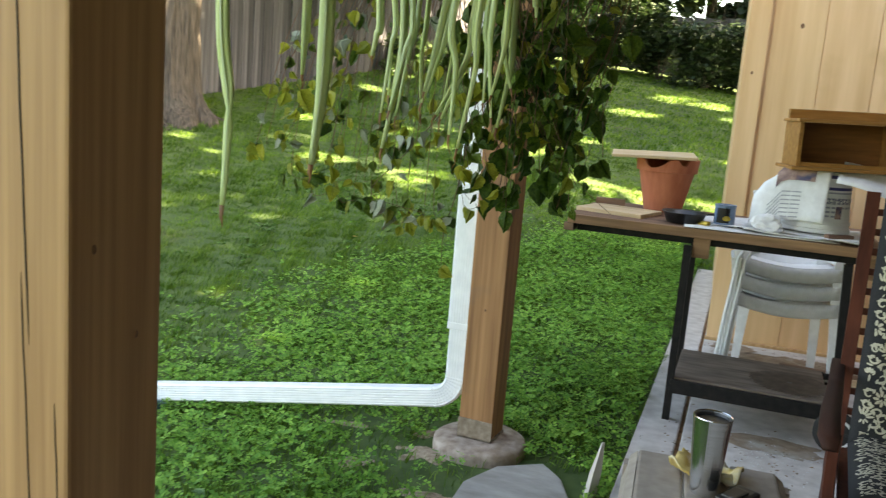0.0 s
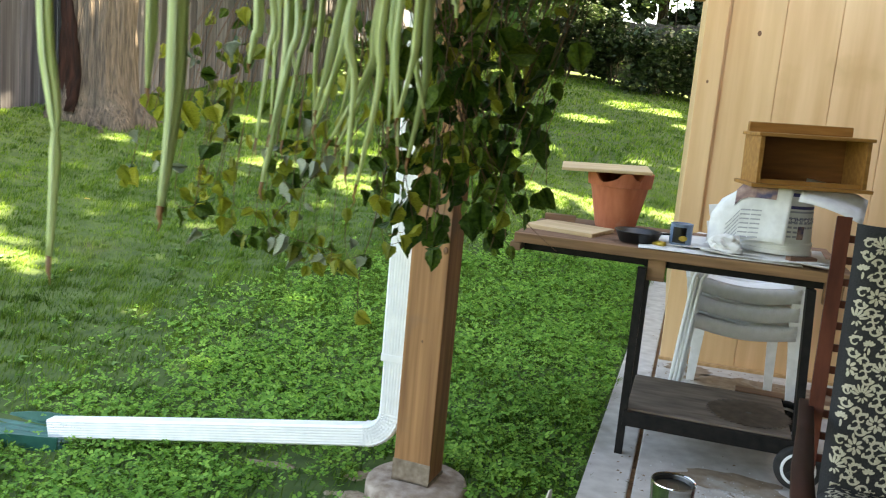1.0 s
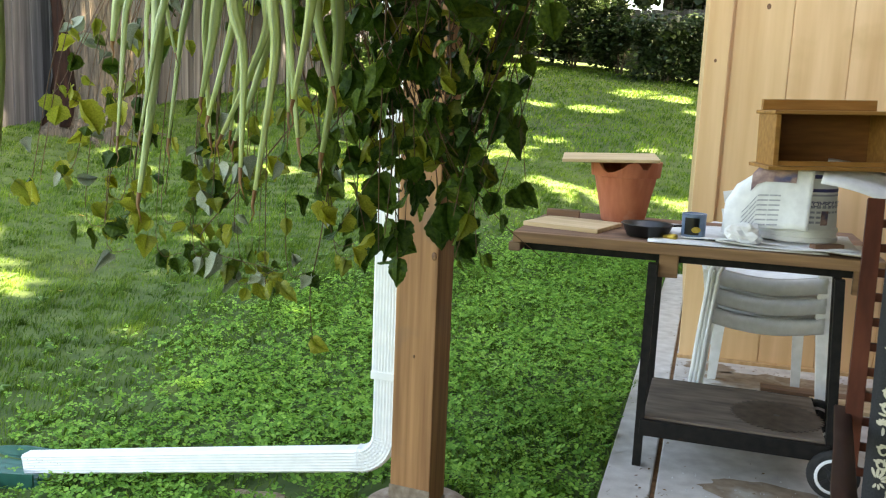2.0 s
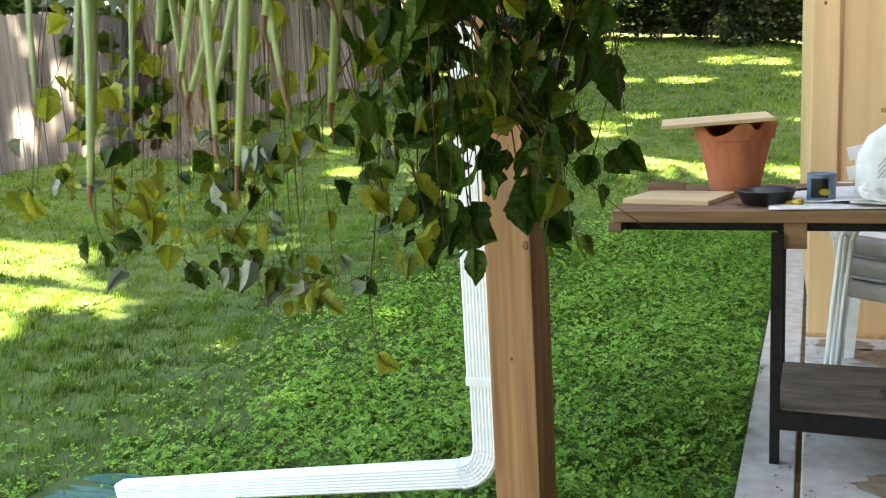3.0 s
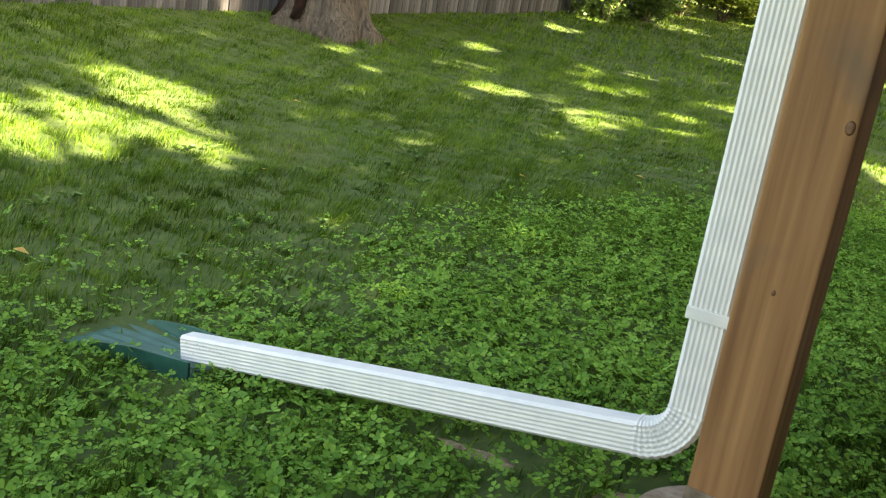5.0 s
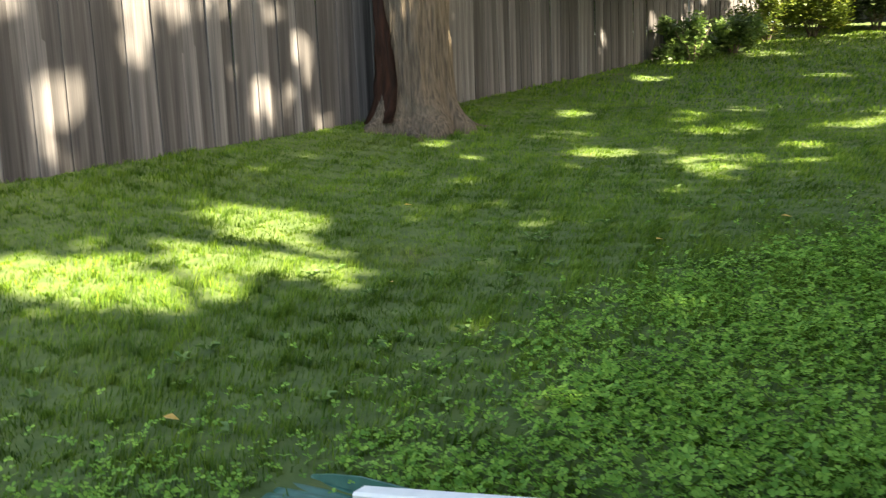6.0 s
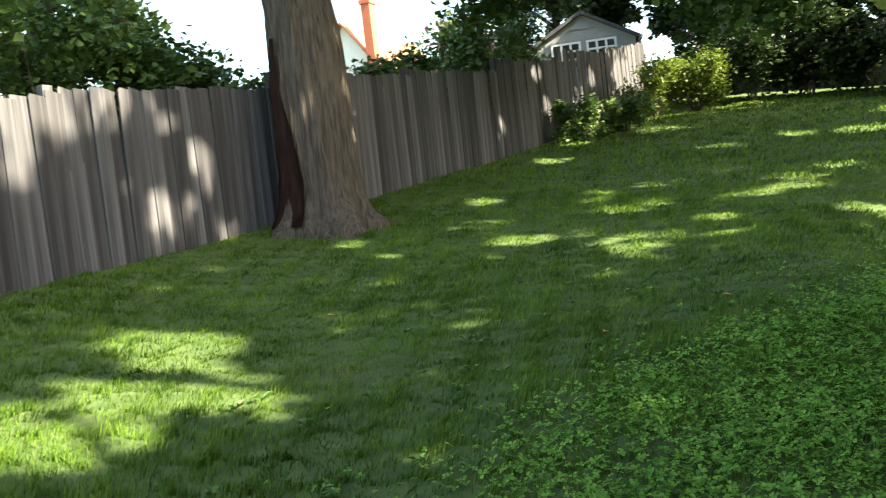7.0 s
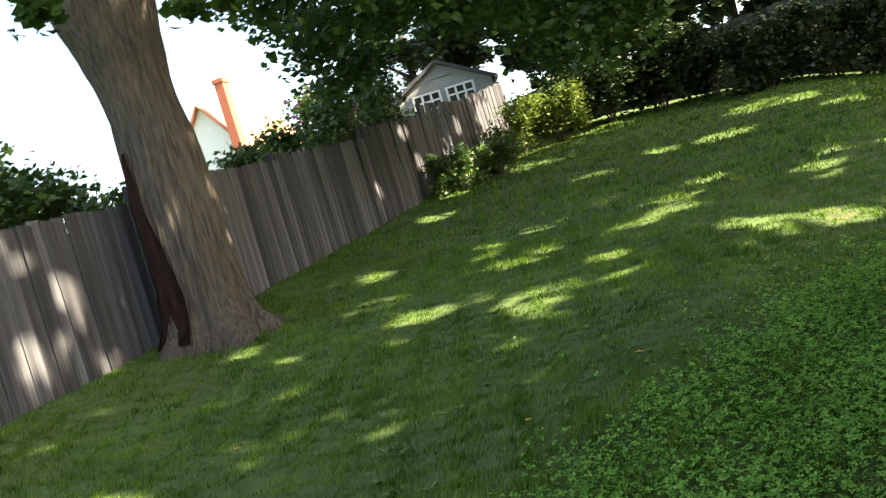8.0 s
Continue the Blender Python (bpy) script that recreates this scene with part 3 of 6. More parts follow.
spout = thing("downspout", pose(0, 0, 0), "white fluted metal downspout turning onto the lawn", "downspout")
PX, PY = -0.043, 0.078
prof, wide = ribbed(0.08, 0.062, 6), ribbed(0.09, 0.068, 7)
b = B()
sweep(b, [(PX - 0.004, PY, 0.5), (PX - 0.004, PY, 1.2), (PX - 0.004, PY, 2.45)], wide, Vector((0, 1, 0)))
part("upright_pipe", b, M_WHITE, spout)
b = B()
sweep(b, [(PX, PY, 0.29), (PX, PY, 0.50)], [(p * 1.03, q * 1.03) for p, q in prof], Vector((0, 1, 0)))
part("lower_pipe", b, M_WHITE, spout)
b = B()
box(b, (PX - 0.0495, PY - 0.0355, 0.492), (PX + 0.0425, PY + 0.0355, 0.52), 0.003)
part("strap", b, M_WHITE, spout, "white band joint")
b = B()
epts, esc = [], []
R0 = 0.1
for k in range(25):
    a = math.pi / 2 * k / 24
    epts.append((PX - R0 + R0 * math.cos(a), PY - 0.006 * k / 24, 0.295 - R0 * math.sin(a)))
    esc.append(1.02 + (0.055 if k % 2 else 0))
sweep(b, epts, [(p, q) for p, q in prof], Vector((0, 1, 0)), esc)
part("elbow", b, M_WHITE, spout, "crimped white elbow", smooth=False)
b = B()
hx0, hz0 = PX - R0, 0.195
sweep(b, [(hx0 + 0.012, PY - 0.006, hz0), (-0.8, PY - 0.025, 0.083), (-1.5, PY - 0.05, -0.036)], [(q, p) for p, q in prof], Vector((0, 0, 1)))
part("lying_pipe", b, M_WHITE, spout)
b = B()
for k in range(14):
    x, z = -1.48 + 0.016 * k + random.uniform(-0.008, 0.008), -0.05 + random.uniform(0, 0.055)
    s = random.uniform(0.0008, 0.002)
    box(b, (x, PY - 0.0835, z), (x + s, PY - 0.0805, z + s))
part("dirt_specks", b, M_DIRT, spout)["kind"] = "stuff"

splash = thing("splash_block", pose(-1.65, PY - 0.035, gz(-1.62, 0.03) - 0.012, 0, 4, 6) @ Matrix.Diagonal((0.88, 0.85, 0.9, 1)), "dark green plastic splash block in the grass", "splash block")
b = B()
nx_, ny_ = 16, 24
tray_ = []
for i in range(nx_ + 1):
    row = []
    for k in range(ny_ + 1):
        f, g = i / nx_, k / ny_ * 2 - 1
        half = 0.17 - 0.05 * f
        row.append(b.verts.new((-0.27 + 0.52 * f, g * half, 0.01 + 0.03 * f + 0.003 * math.cos(g * 19) - 0.012 * (1 - f) ** 3)))
    tray_.append(row)
for r0, r1 in zip(tray_, tray_[1:]):
    for k in range(ny_):
        b.faces.new((r0[k], r1[k], r1[k + 1], r0[k + 1]))
bmesh.ops.recalc_face_normals(b, faces=b.faces[:])
bmesh.ops.solidify(b, geom=b.faces[:], thickness=0.008)
part("tray", b, M_GREENPL, splash, smooth=True)
for s in (-1, 1):
    b = B()
    pr_ = [((-0.27 + 0.52 * f, s * (0.17 - 0.05 * f), 0.012 + 0.03 * f), h_) for f, h_ in ((0.12, 0.004), (0.3, 0.028), (0.55, 0.05), (1.0, 0.06))]
    rows4 = []
    for (x, y, z), h_ in pr_:
        rows4.append([b.verts.new(c) for c in ((x, y - 0.006, z - 0.02), (x, y + 0.006, z - 0.02), (x, y + 0.005 + s * 0.01, z + h_), (x, y - 0.005 + s * 0.01, z + h_))])
    for r0, r1 in zip(rows4, rows4[1:]):
        for k in range(4):
            b.faces.new((r0[k], r0[(k + 1) % 4], r1[(k + 1) % 4], r1[k]))
    b.faces.new(rows4[0])
    b.faces.new(rows4[-1][::-1])
    bmesh.ops.recalc_face_normals(b, faces=b.faces[:])
    part("side_wall", b, M_GREENPL, splash)

# ---- paver and stake by the porch ----
b = B()
pv = [(0.13, -0.3), (0.2, -0.12), (0.36, 0.0), (0.45, -0.1), (0.53, -0.3), (0.5, -0.7), (0.15, -0.72)]
lo = [b.verts.new((x, y, -0.03)) for x, y in pv]
hi = [b.verts.new((x * 0.985 + 0.005, y * 0.985 - 0.004, 0.045)) for x, y in pv]
b.faces.new(hi)
b.faces.new(lo[::-1])
for i in range(len(pv)):
    j = (i + 1) % len(pv)
    b.faces.new((lo[i], lo[j], hi[j], hi[i]))
bmesh.ops.bevel(b, geom=[e for e in b.edges if e.verts[0].co.z > 0 and e.verts[1].co.z > 0], offset=0.008, segments=2, affect="EDGES")
tagged(part("stone_paver", b, M_STONE), "flat grey stone paver lying in the grass", "paver")
b = B()
sweep(b, [(0, 0, -0.05), (0, 0, 0.1), (0, 0, 0.215)], [(-0.03, -0.009), (0.03, -0.009), (0.03, 0.009), (-0.03, 0.009)], Vector((0, 1, 0)), [1, 0.9, 0.25])
stake = part("garden_stake", b, mat("bleached stake wood", (0.52, 0.47, 0.4), (0.68, 0.63, 0.56), 0.8, (40, 40, 4), bump=0.3))
stake.matrix_basis = pose(0.565, -0.16, 0.02, 6, 4, 65)
tagged(stake, "pale pointed wooden stake in the grass", "stake")

# ---- plywood shed wall ----
WX, WY = 0.86, 2.33
wall = thing("wall_shed", pose(WX, WY, SLAB, 0, 0, 2.0), "new plywood siding wall with vertical grooves", "wall")
wall["kind"] = "structure"
b = B()
box(b, (0.02, 0.009, 0.0), (4.2, 0.12, 2.55))
part("backing", b, M_PLY, wall)
step = 0.285
for k in range(14):
    b = B()
    x0 = 0.11 + step * k
    box(b, (x0 + 0.0025, 0.0, 0.01), (x0 + step - 0.0025, 0.02, 2.54), 0.002)
    part("siding_panel", b, M_PLY, wall)
b = B()
box(b, (-0.022, -0.022, 0.01), (0.095, 0.0, 2.54), 0.003)
part("corner_board", b, M_PLY, wall, "pale corner board")
b = B()
box(b, (-0.022, 0.002, 0.01), (0.0, 0.13, 2.54), 0.003)
part("corner_board", b, M_PLY, wall)
b = B()
box(b, (0.0, 0.13, 0.0), (0.1, 3.0, 2.5))
part("side_wall", b, M_PLY, wall)
b = B()
box(b, (-0.03, -0.035, -0.0), (4.2, -0.002, 0.018), 0.003)
part("sill_plate", b, M_TRIM, wall, "brown sill board")
b = B()
box(b, (-0.12, -0.4, 2.1), (-0.03, 0.35, 2.24), 0.006)
part("rafter_tail", b, M_TRIM, wall, "brown rafter tail")
b = B()
for k, (x, z) in enumerate(((0.03, 1.62), (0.27, 1.9), (0.6, 1.35), (1.0, 1.85), (1.45, 1.3), (1.3, 2.2), (0.62, 2.25), (1.8, 1.7))):
    r = 0.007 + 0.004 * (k % 3)
    lathe(b, [(0.001, 0), (r, 0), (r * 0.7, 0.001), (0.001, 0.0012)], 10, pose(x, 0.0 if k else -0.022, z, 90) @ Matrix.Diagonal((1, 1.4, 1, 1)))
part("plywood_knots", b, M_KNOT, wall)

# ---- workbench cart ----
TOP = 0.926
cart = thing("workbench_cart", pose(0, 0, 0), "old black steel grill cart with a plank top", "workbench")
for k, (y0, y1) in enumerate(((0.735, 0.93), (0.934, 1.13), (1.134, 1.33), (1.334, 1.5))):
    b = B()
    box(b, (0.215 + 0.012 * (k % 2), y0, TOP - 0.032), (1.52, y1, TOP - 0.001 * k), 0.004)
    part("plank", b, M_BENCH, cart)
b = B()
box(b, (0.215, 0.7, TOP - 0.04), (1.52, 0.733, TOP), 0.004)
part("front_edge", b, M_BENCHEDGE, cart, "pale front edging")
b = B()
box(b, (0.2, 0.7, TOP - 0.075), (0.245, 1.5, TOP - 0.041), 0.004)
part("end_batten", b, M_BENCH, cart)
for y in (0.78, 1.22):
    b = B()
    box(b, (0.25, y - 0.02, TOP - 0.075), (1.5, y + 0.02, TOP - 0.034), 0.003)
    part("rail", b, M_STEEL, cart)
for x in (0.80, 1.46):
    b = B()
    box(b, (x - 0.035, 0.735, TOP - 0.13), (x + 0.035, 0.76, TOP - 0.041), 0.003)
    part("block", b, M_BENCHEDGE, cart)
for x, y, lean in ((0.745, 0.72, 0.0), (0.745, 1.24, 0.0), (1.38, 0.72, 0.04), (1.44, 1.24, 0.04)):
    b = B()
    z0 = SLAB if x < 1 else SLAB + 0.06
    sweep(b, [(x + lean, y, z0), (x, y, TOP - 0.076)], [(-0.016, -0.016), (0.016, -0.016), (0.016, 0.016), (-0.016, 0.016)], Vector((0, 1, 0)))
    part("leg", b, M_STEEL, cart)
b = B()
box(b, (0.755, 0.722, 0.222), (1.4, 1.232, 0.256), 0.004)
part("shelf", b, M_SHELF, cart, "sooty lower shelf")
for y in (0.705, 1.245):
    b = B()
    box(b, (0.745, y - 0.012, 0.188), (1.41, y + 0.012, 0.25), 0.003)
    part("shelf_rail", b, M_STEEL, cart)
for y in (0.69, 1.27):
    b = B()
    lathe(b, [(0.03, -0.02), (0.075, -0.022), (0.088, -0.014), (0.09, 0), (0.088, 0.014), (0.075, 0.022), (0.03, 0.02)], 28, pose(1.43, y, SLAB + 0.09, 90))
    w = part("wheel", b, M_RUBBER, cart, "black rubber wheel", smooth=True)
    b = B()
    lathe(b, [(0.055, 0.019), (0.066, 0.024), (0.066, 0.026), (0.055, 0.026)], 28, pose(1.43, y, SLAB + 0.09, 90), close=False)
    part("rim", b, M_WHITE, w, "white wheel ring", smooth=True)
    b = B()
    lathe(b, [(0.002, 0.03), (0.018, 0.03), (0.022, 0.022), (0.022, 0.0)], 14, pose(1.43, y, SLAB + 0.09, 90), close=False)
    for k in range(5):
        a = 2 * math.pi * k / 5
        box(b, (0.015, -0.006, 0.018), (0.056, 0.006, 0.023), 0, pose(1.43, y, SLAB + 0.09, 90) @ Matrix.Rotation(a, 4, "Z"))
    part("hub", b, M_BLACK, w)
b = B()
tube(b, [(1.43, 0.69, SLAB + 0.09), (1.43, 1.27, SLAB + 0.09)], 0.008)
part("axle", b, M_STEEL, cart)

# saw blade lying on the shelf
b = B()
nt_ = 40
pts = []
for k in range(nt_ * 3):
    a = 2 * math.pi * k / (nt_ * 3)
    pts.append((0.165 + (0.008, 0.002, -0.006)[k % 3], a))
top = [b.verts.new((r * math.cos(a), r * math.sin(a), 0.003)) for r, a in pts]
bot = [b.verts.new((r * math.cos(a), r * math.sin(a), 0.0)) for r, a in pts]
ct, cb_ = b.verts.new((0, 0, 0.003)), b.verts.new((0, 0, 0))
for i in range(len(pts)):
    j = (i + 1) % len(pts)
    b.faces.new((top[i], top[j], ct))
    b.faces.new((bot[j], bot[i], cb_))
    b.faces.new((bot[i], bot[j], top[j], top[i]))
lathe(b, [(0.0125, 0.0035), (0.001, 0.0036)], 12, mi=1)
saw = part("saw_blade", b, [mat("rusty steel disc", (0.07, 0.05, 0.04), (0.14, 0.11, 0.09), 0.6, (20, 20, 20), metal=0.5, bump=0.2), M_BLACK])
saw.matrix_basis = pose(1.245, 0.93, 0.2575)
tagged(saw, "rusty round toothed saw blade on the cart shelf", "saw blade")

# ---- foliage helpers ----


# Sun spots wanted on lawn and fence; crowns are cut open towards them.
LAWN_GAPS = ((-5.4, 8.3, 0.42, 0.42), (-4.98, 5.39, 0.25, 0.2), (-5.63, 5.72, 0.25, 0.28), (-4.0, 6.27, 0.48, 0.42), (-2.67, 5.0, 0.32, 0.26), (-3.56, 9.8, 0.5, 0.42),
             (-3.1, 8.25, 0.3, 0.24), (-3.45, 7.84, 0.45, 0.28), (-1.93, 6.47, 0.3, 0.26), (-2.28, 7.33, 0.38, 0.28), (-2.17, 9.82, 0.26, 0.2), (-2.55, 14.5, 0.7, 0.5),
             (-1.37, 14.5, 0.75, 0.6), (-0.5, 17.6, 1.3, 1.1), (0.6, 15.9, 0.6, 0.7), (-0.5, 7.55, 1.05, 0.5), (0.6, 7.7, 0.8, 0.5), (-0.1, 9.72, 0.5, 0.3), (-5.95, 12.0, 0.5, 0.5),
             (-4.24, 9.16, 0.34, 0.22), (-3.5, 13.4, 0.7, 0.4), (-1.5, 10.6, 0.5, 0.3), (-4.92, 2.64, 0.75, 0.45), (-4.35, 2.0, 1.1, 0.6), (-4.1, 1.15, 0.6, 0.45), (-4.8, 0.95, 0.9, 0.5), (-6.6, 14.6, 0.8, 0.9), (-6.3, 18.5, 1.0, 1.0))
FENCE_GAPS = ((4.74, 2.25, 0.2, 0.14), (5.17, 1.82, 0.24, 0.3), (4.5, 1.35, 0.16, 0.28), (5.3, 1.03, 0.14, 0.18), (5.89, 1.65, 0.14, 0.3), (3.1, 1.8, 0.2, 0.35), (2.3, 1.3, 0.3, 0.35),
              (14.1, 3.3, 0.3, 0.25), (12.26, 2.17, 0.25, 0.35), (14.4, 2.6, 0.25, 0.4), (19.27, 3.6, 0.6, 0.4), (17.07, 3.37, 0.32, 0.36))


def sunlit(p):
    """Which leaves, by their places, are cut away so that sun falls on the spots above."""
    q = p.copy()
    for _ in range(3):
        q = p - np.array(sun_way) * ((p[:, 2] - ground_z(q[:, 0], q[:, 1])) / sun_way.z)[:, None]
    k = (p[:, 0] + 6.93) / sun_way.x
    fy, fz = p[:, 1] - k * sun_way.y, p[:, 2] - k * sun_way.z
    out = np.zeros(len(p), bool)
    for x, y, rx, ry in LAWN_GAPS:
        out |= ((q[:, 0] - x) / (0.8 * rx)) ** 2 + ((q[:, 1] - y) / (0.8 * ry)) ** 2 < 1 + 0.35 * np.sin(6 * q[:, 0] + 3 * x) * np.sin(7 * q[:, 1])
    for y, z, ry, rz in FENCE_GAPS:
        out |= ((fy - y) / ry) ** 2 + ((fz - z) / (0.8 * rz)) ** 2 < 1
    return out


def leaf_cloud(centres, radii, n, size, name, material, parent=None, flat=0.75, seed=1, shell=0.55, base=None):
    """Many small folded leaves in uneven clumps round the centres; base: the tree's foot, for crowns with openings."""
    r = np.random.default_rng(seed)
    c = np.asarray(centres, float)
    rad = np.asarray(radii, float)
    pick = r.choice(len(c), n, p=rad ** 2 / (rad ** 2).sum())
    d = r.normal(size=(n, 3))
    d /= np.linalg.norm(d, axis=1)[:, None]
    k = rad[pick] * (shell + (1 - shell) * r.random(n)) * (1 + 0.25 * np.sin(5 * d[:, 0] + pick) * np.cos(4 * d[:, 1] + 2 * pick))
    p = c[pick] + d * k[:, None] * np.array([1, 1, flat])
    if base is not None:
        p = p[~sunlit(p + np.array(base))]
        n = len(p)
    a = r.normal(size=(n, 3)) * np.array([1, 1, 0.35])
    a /= np.linalg.norm(a, axis=1)[:, None]
    u = np.cross(a, r.normal(size=(n, 3)) * 0.7 + np.array([0, 0, 1.0]))
    u /= np.linalg.norm(u, axis=1)[:, None]
    w = np.cross(a, u)
    s = size * r.uniform(0.6, 1.4, n)[:, None]
    v = np.stack([p - a * s * 0.5, p + u * s * 0.42 + w * s * 0.14, p + a * s * 0.6, p - u * s * 0.42 + w * s * 0.14], 1)
    me = bpy.data.meshes.new(name)
    me.vertices.add(n * 4)
    me.vertices.foreach_set("co", v.ravel())
    base = np.arange(n)[:, None] * 4
    me.loops.add(n * 6)
    me.loops.foreach_set("vertex_index", (base + np.array([[0, 1, 2, 0, 2, 3]])).ravel())
    me.polygons.add(n * 2)
    me.polygons.foreach_set("loop_start", np.arange(n * 2) * 3)
    me.update(calc_edges=True)
    me.validate()
    me.materials.append(material)
    ob = new(name, me)
    if parent:
        ob.parent = parent
    return ob


def clumps(centre, radius, n, seed, low=0.35, high=0.6, flat=0.7):
    r = np.random.default_rng(seed)
    d = r.normal(size=(n, 3))
    d /= np.linalg.norm(d, axis=1)[:, None]
    d *= (r.random(n) ** 0.45)[:, None]
    return (np.asarray(centre) + d * radius * np.array([1, 1, flat])).tolist(), (radius * r.uniform(low, high, n)).tolist()


def limb(bm, start, end, r0, r1, bend=0.3, n=7, seed=0):
    r = random.Random(seed)
    s, e = Vector(start), Vector(end)
    off = Vector((r.uniform(-1, 1), r.uniform(-1, 1), r.uniform(-0.2, 1))) * bend
    pts = [s.lerp(e, k / n) + off * math.sin(math.pi * k / n) for k in range(n + 1)]
    tube(bm, pts, [r0 + (r1 - r0) * k / n for k in range(n + 1)], 8)


# ---- board fences ----


def fence(name, start, end, pitch, tops, label, seed, board_w=0.142, lean=0.0):
    """Upright weathered boards, panel by panel; tops gives the height of each panel's top at its two ends."""
    r = random.Random(seed)
    f = thing(name, pose(0, 0, 0), label, "fence")
    s, e = Vector((*start, 0)), Vector((*end, 0))
    L = (e - s).length
    d = (e - s).normalized()
    yaw = math.degrees(math.atan2(d.y, d.x))
    meshes = []
    for k in range(6):
        b = B()
        w, t = board_w * (1.08 + 0.015 * (k % 3)), 0.016
        c = 0.012 + 0.012 * (k % 2)
        pr = [(-w / 2, 0), (w / 2, 0), (w / 2, 1 - c), (w / 2 - c * 1.2, 1.0 - 0.004 * k), (-w / 2 + c * 0.8, 1.0), (-w / 2, 1 - c * 0.8)]
        f0 = [b.verts.new((x, -t / 2 + 0.003 * math.sin(9 * z + k), z)) for x, z in pr]
        f1 = [b.verts.new((x, t / 2, z)) for x, z in pr]
        b.faces.new(f0)
        b.faces.new(f1[::-1])
        for i in range(6):
            j = (i + 1) % 6
            b.faces.new((f0[j], f0[i], f1[i], f1[j]))
        me = bpy.data.meshes.new("board")
        b.to_mesh(me)
        b.free()
        me.materials.append(M_FENCE)
        meshes.append(me)
    n = int(L / (board_w + 0.0005))
    for k in range(n):
        q = s + d * (k + 0.5) * L / n
        panel, along = divmod((k + 0.5) * L / n, pitch)
        t0, t1 = tops[min(int(panel), len(tops) - 1)]
        z = gz(q.x, q.y) - 0.02
        h = t0 + (t1 - t0) * along / pitch - z + r.uniform(-0.022, 0.018)
        q = q + Vector((-d.y, d.x, 0)) * (0.018 * (k % 2))
        m = pose(q.x, q.y, z, r.gauss(0, 0.5), lean + r.gauss(0, 0.25), yaw + r.gauss(0, 0.6)) @ Matrix.Diagonal((1, 1, h, 1))
        share("board", meshes[r.randrange(6)], m, f)
    out = Vector((-d.y, d.x, 0))
    for k in range(len(tops)):
        q, q1 = (s + d * min(kk * pitch, L) + out * 0.07 for kk in (k, k + 1))
        b = B()
        z = gz(q.x, q.y)
        box(b, (-0.05, -0.045, -0.2), (0.05, 0.045, tops[k][0] - z + 0.03), 0.006)
        part("post", b, M_FENCE, f).matrix_basis = pose(q.x, q.y, z, 0, 0, yaw)
        for low in (True, False):
            b = B()
            za, zb = (gz(q.x, q.y) + 0.35, gz(q1.x, q1.y) + 0.35) if low else (tops[k][0] - 0.3, tops[k][1] - 0.3)
            sweep(b, [(q.x, q.y, za), (q1.x, q1.y, zb)], [(-0.02, -0.045), (0.02, -0.045), (0.02, 0.045), (-0.02, 0.045)])
            part("rail", b, M_FENCE, f)
    return f


FX = -7.0
fence("board_fence", (FX, -2.45), (FX + 0.1, 21.4), 2.97,
      ((1.95, 2.02), (2.08, 2.4), (2.44, 2.6), (2.76, 2.96), (3.02, 3.22), (3.42, 3.64), (3.88, 4.06), (4.16, 4.6), (4.6, 4.7)), "tall weathered grey wooden board fence with gaps", 3, 0.15)
back_z = gz(0, 22.4)
fence("board_fence", (FX + 0.1, 22.6), (9.0, 22.0), 2.44, [(back_z + 1.8 + 0.05 * (k % 2),) * 2 for k in range(7)], "dark weathered wooden fence behind shrubs", 5)

# ---- the big maple by the fence ----
TX, TY = -6.36, 6.33
tz = gz(TX, TY)
maple = thing("maple_tree", pose(TX, TY, tz), "big old maple with rough bark and a dark rotten scar", "tree")
b = B()
levels = [(-0.25, 0.66), (0.02, 0.58), (0.12, 0.52), (0.3, 0.47), (0.6, 0.44), (1.1, 0.415), (1.7, 0.41), (2.0, 0.40), (2.5, 0.362), (2.8, 0.37), (3.3, 0.45), (3.8, 0.55), (4.4, 0.5)]
nseg = 150
lz, lr = [l[0] for l in levels], [l[1] for l in levels]
fine_levels = [(z, float(np.interp(z, lz, lr))) for z in np.concatenate([np.linspace(-0.25, 0.6, 14), np.linspace(0.7, 4.4, 62)])]
rings = []
for i, (z, r) in enumerate(fine_levels):
    cx = -0.06 * max(0, z - 2.2)
    cy = -0.05 * max(0, z - 2.2)
    rg = []
    for k in range(nseg):
        a = 2 * math.pi * k / nseg
        flare = max(0, 1 - max(z, 0) / 0.55)
        rr = r * (1 + 0.025 * math.sin(7 * a + z * 1.3) + 0.02 * math.sin(13 * a - z) + 0.22 * flare ** 2 * max(0, math.sin(4.5 * a + 0.6)))
        ridge = 1 - abs(noise.noise(Vector((9 * math.cos(a), 9 * math.sin(a), z * 1.1)))) * 2.2
        rr += 0.02 * ridge + 0.012 * noise.noise(Vector((6 * math.cos(a), 6 * math.sin(a), z * 3))) + 0.008 * noise.noise(Vector((22 * math.cos(a), 22 * math.sin(a), z * 5)))
        rg.append(b.verts.new((cx + rr * math.cos(a), cy + rr * math.sin(a), z)))
    rings.append(rg)
for r0, r1 in zip(rings, rings[1:]):
    for k in range(nseg):
        b.faces.new((r0[k], r0[(k + 1) % nseg], r1[(k + 1) % nseg], r1[k]))
b.faces.new(rings[-1])
part("trunk", b, M_BARK, maple, smooth=True)
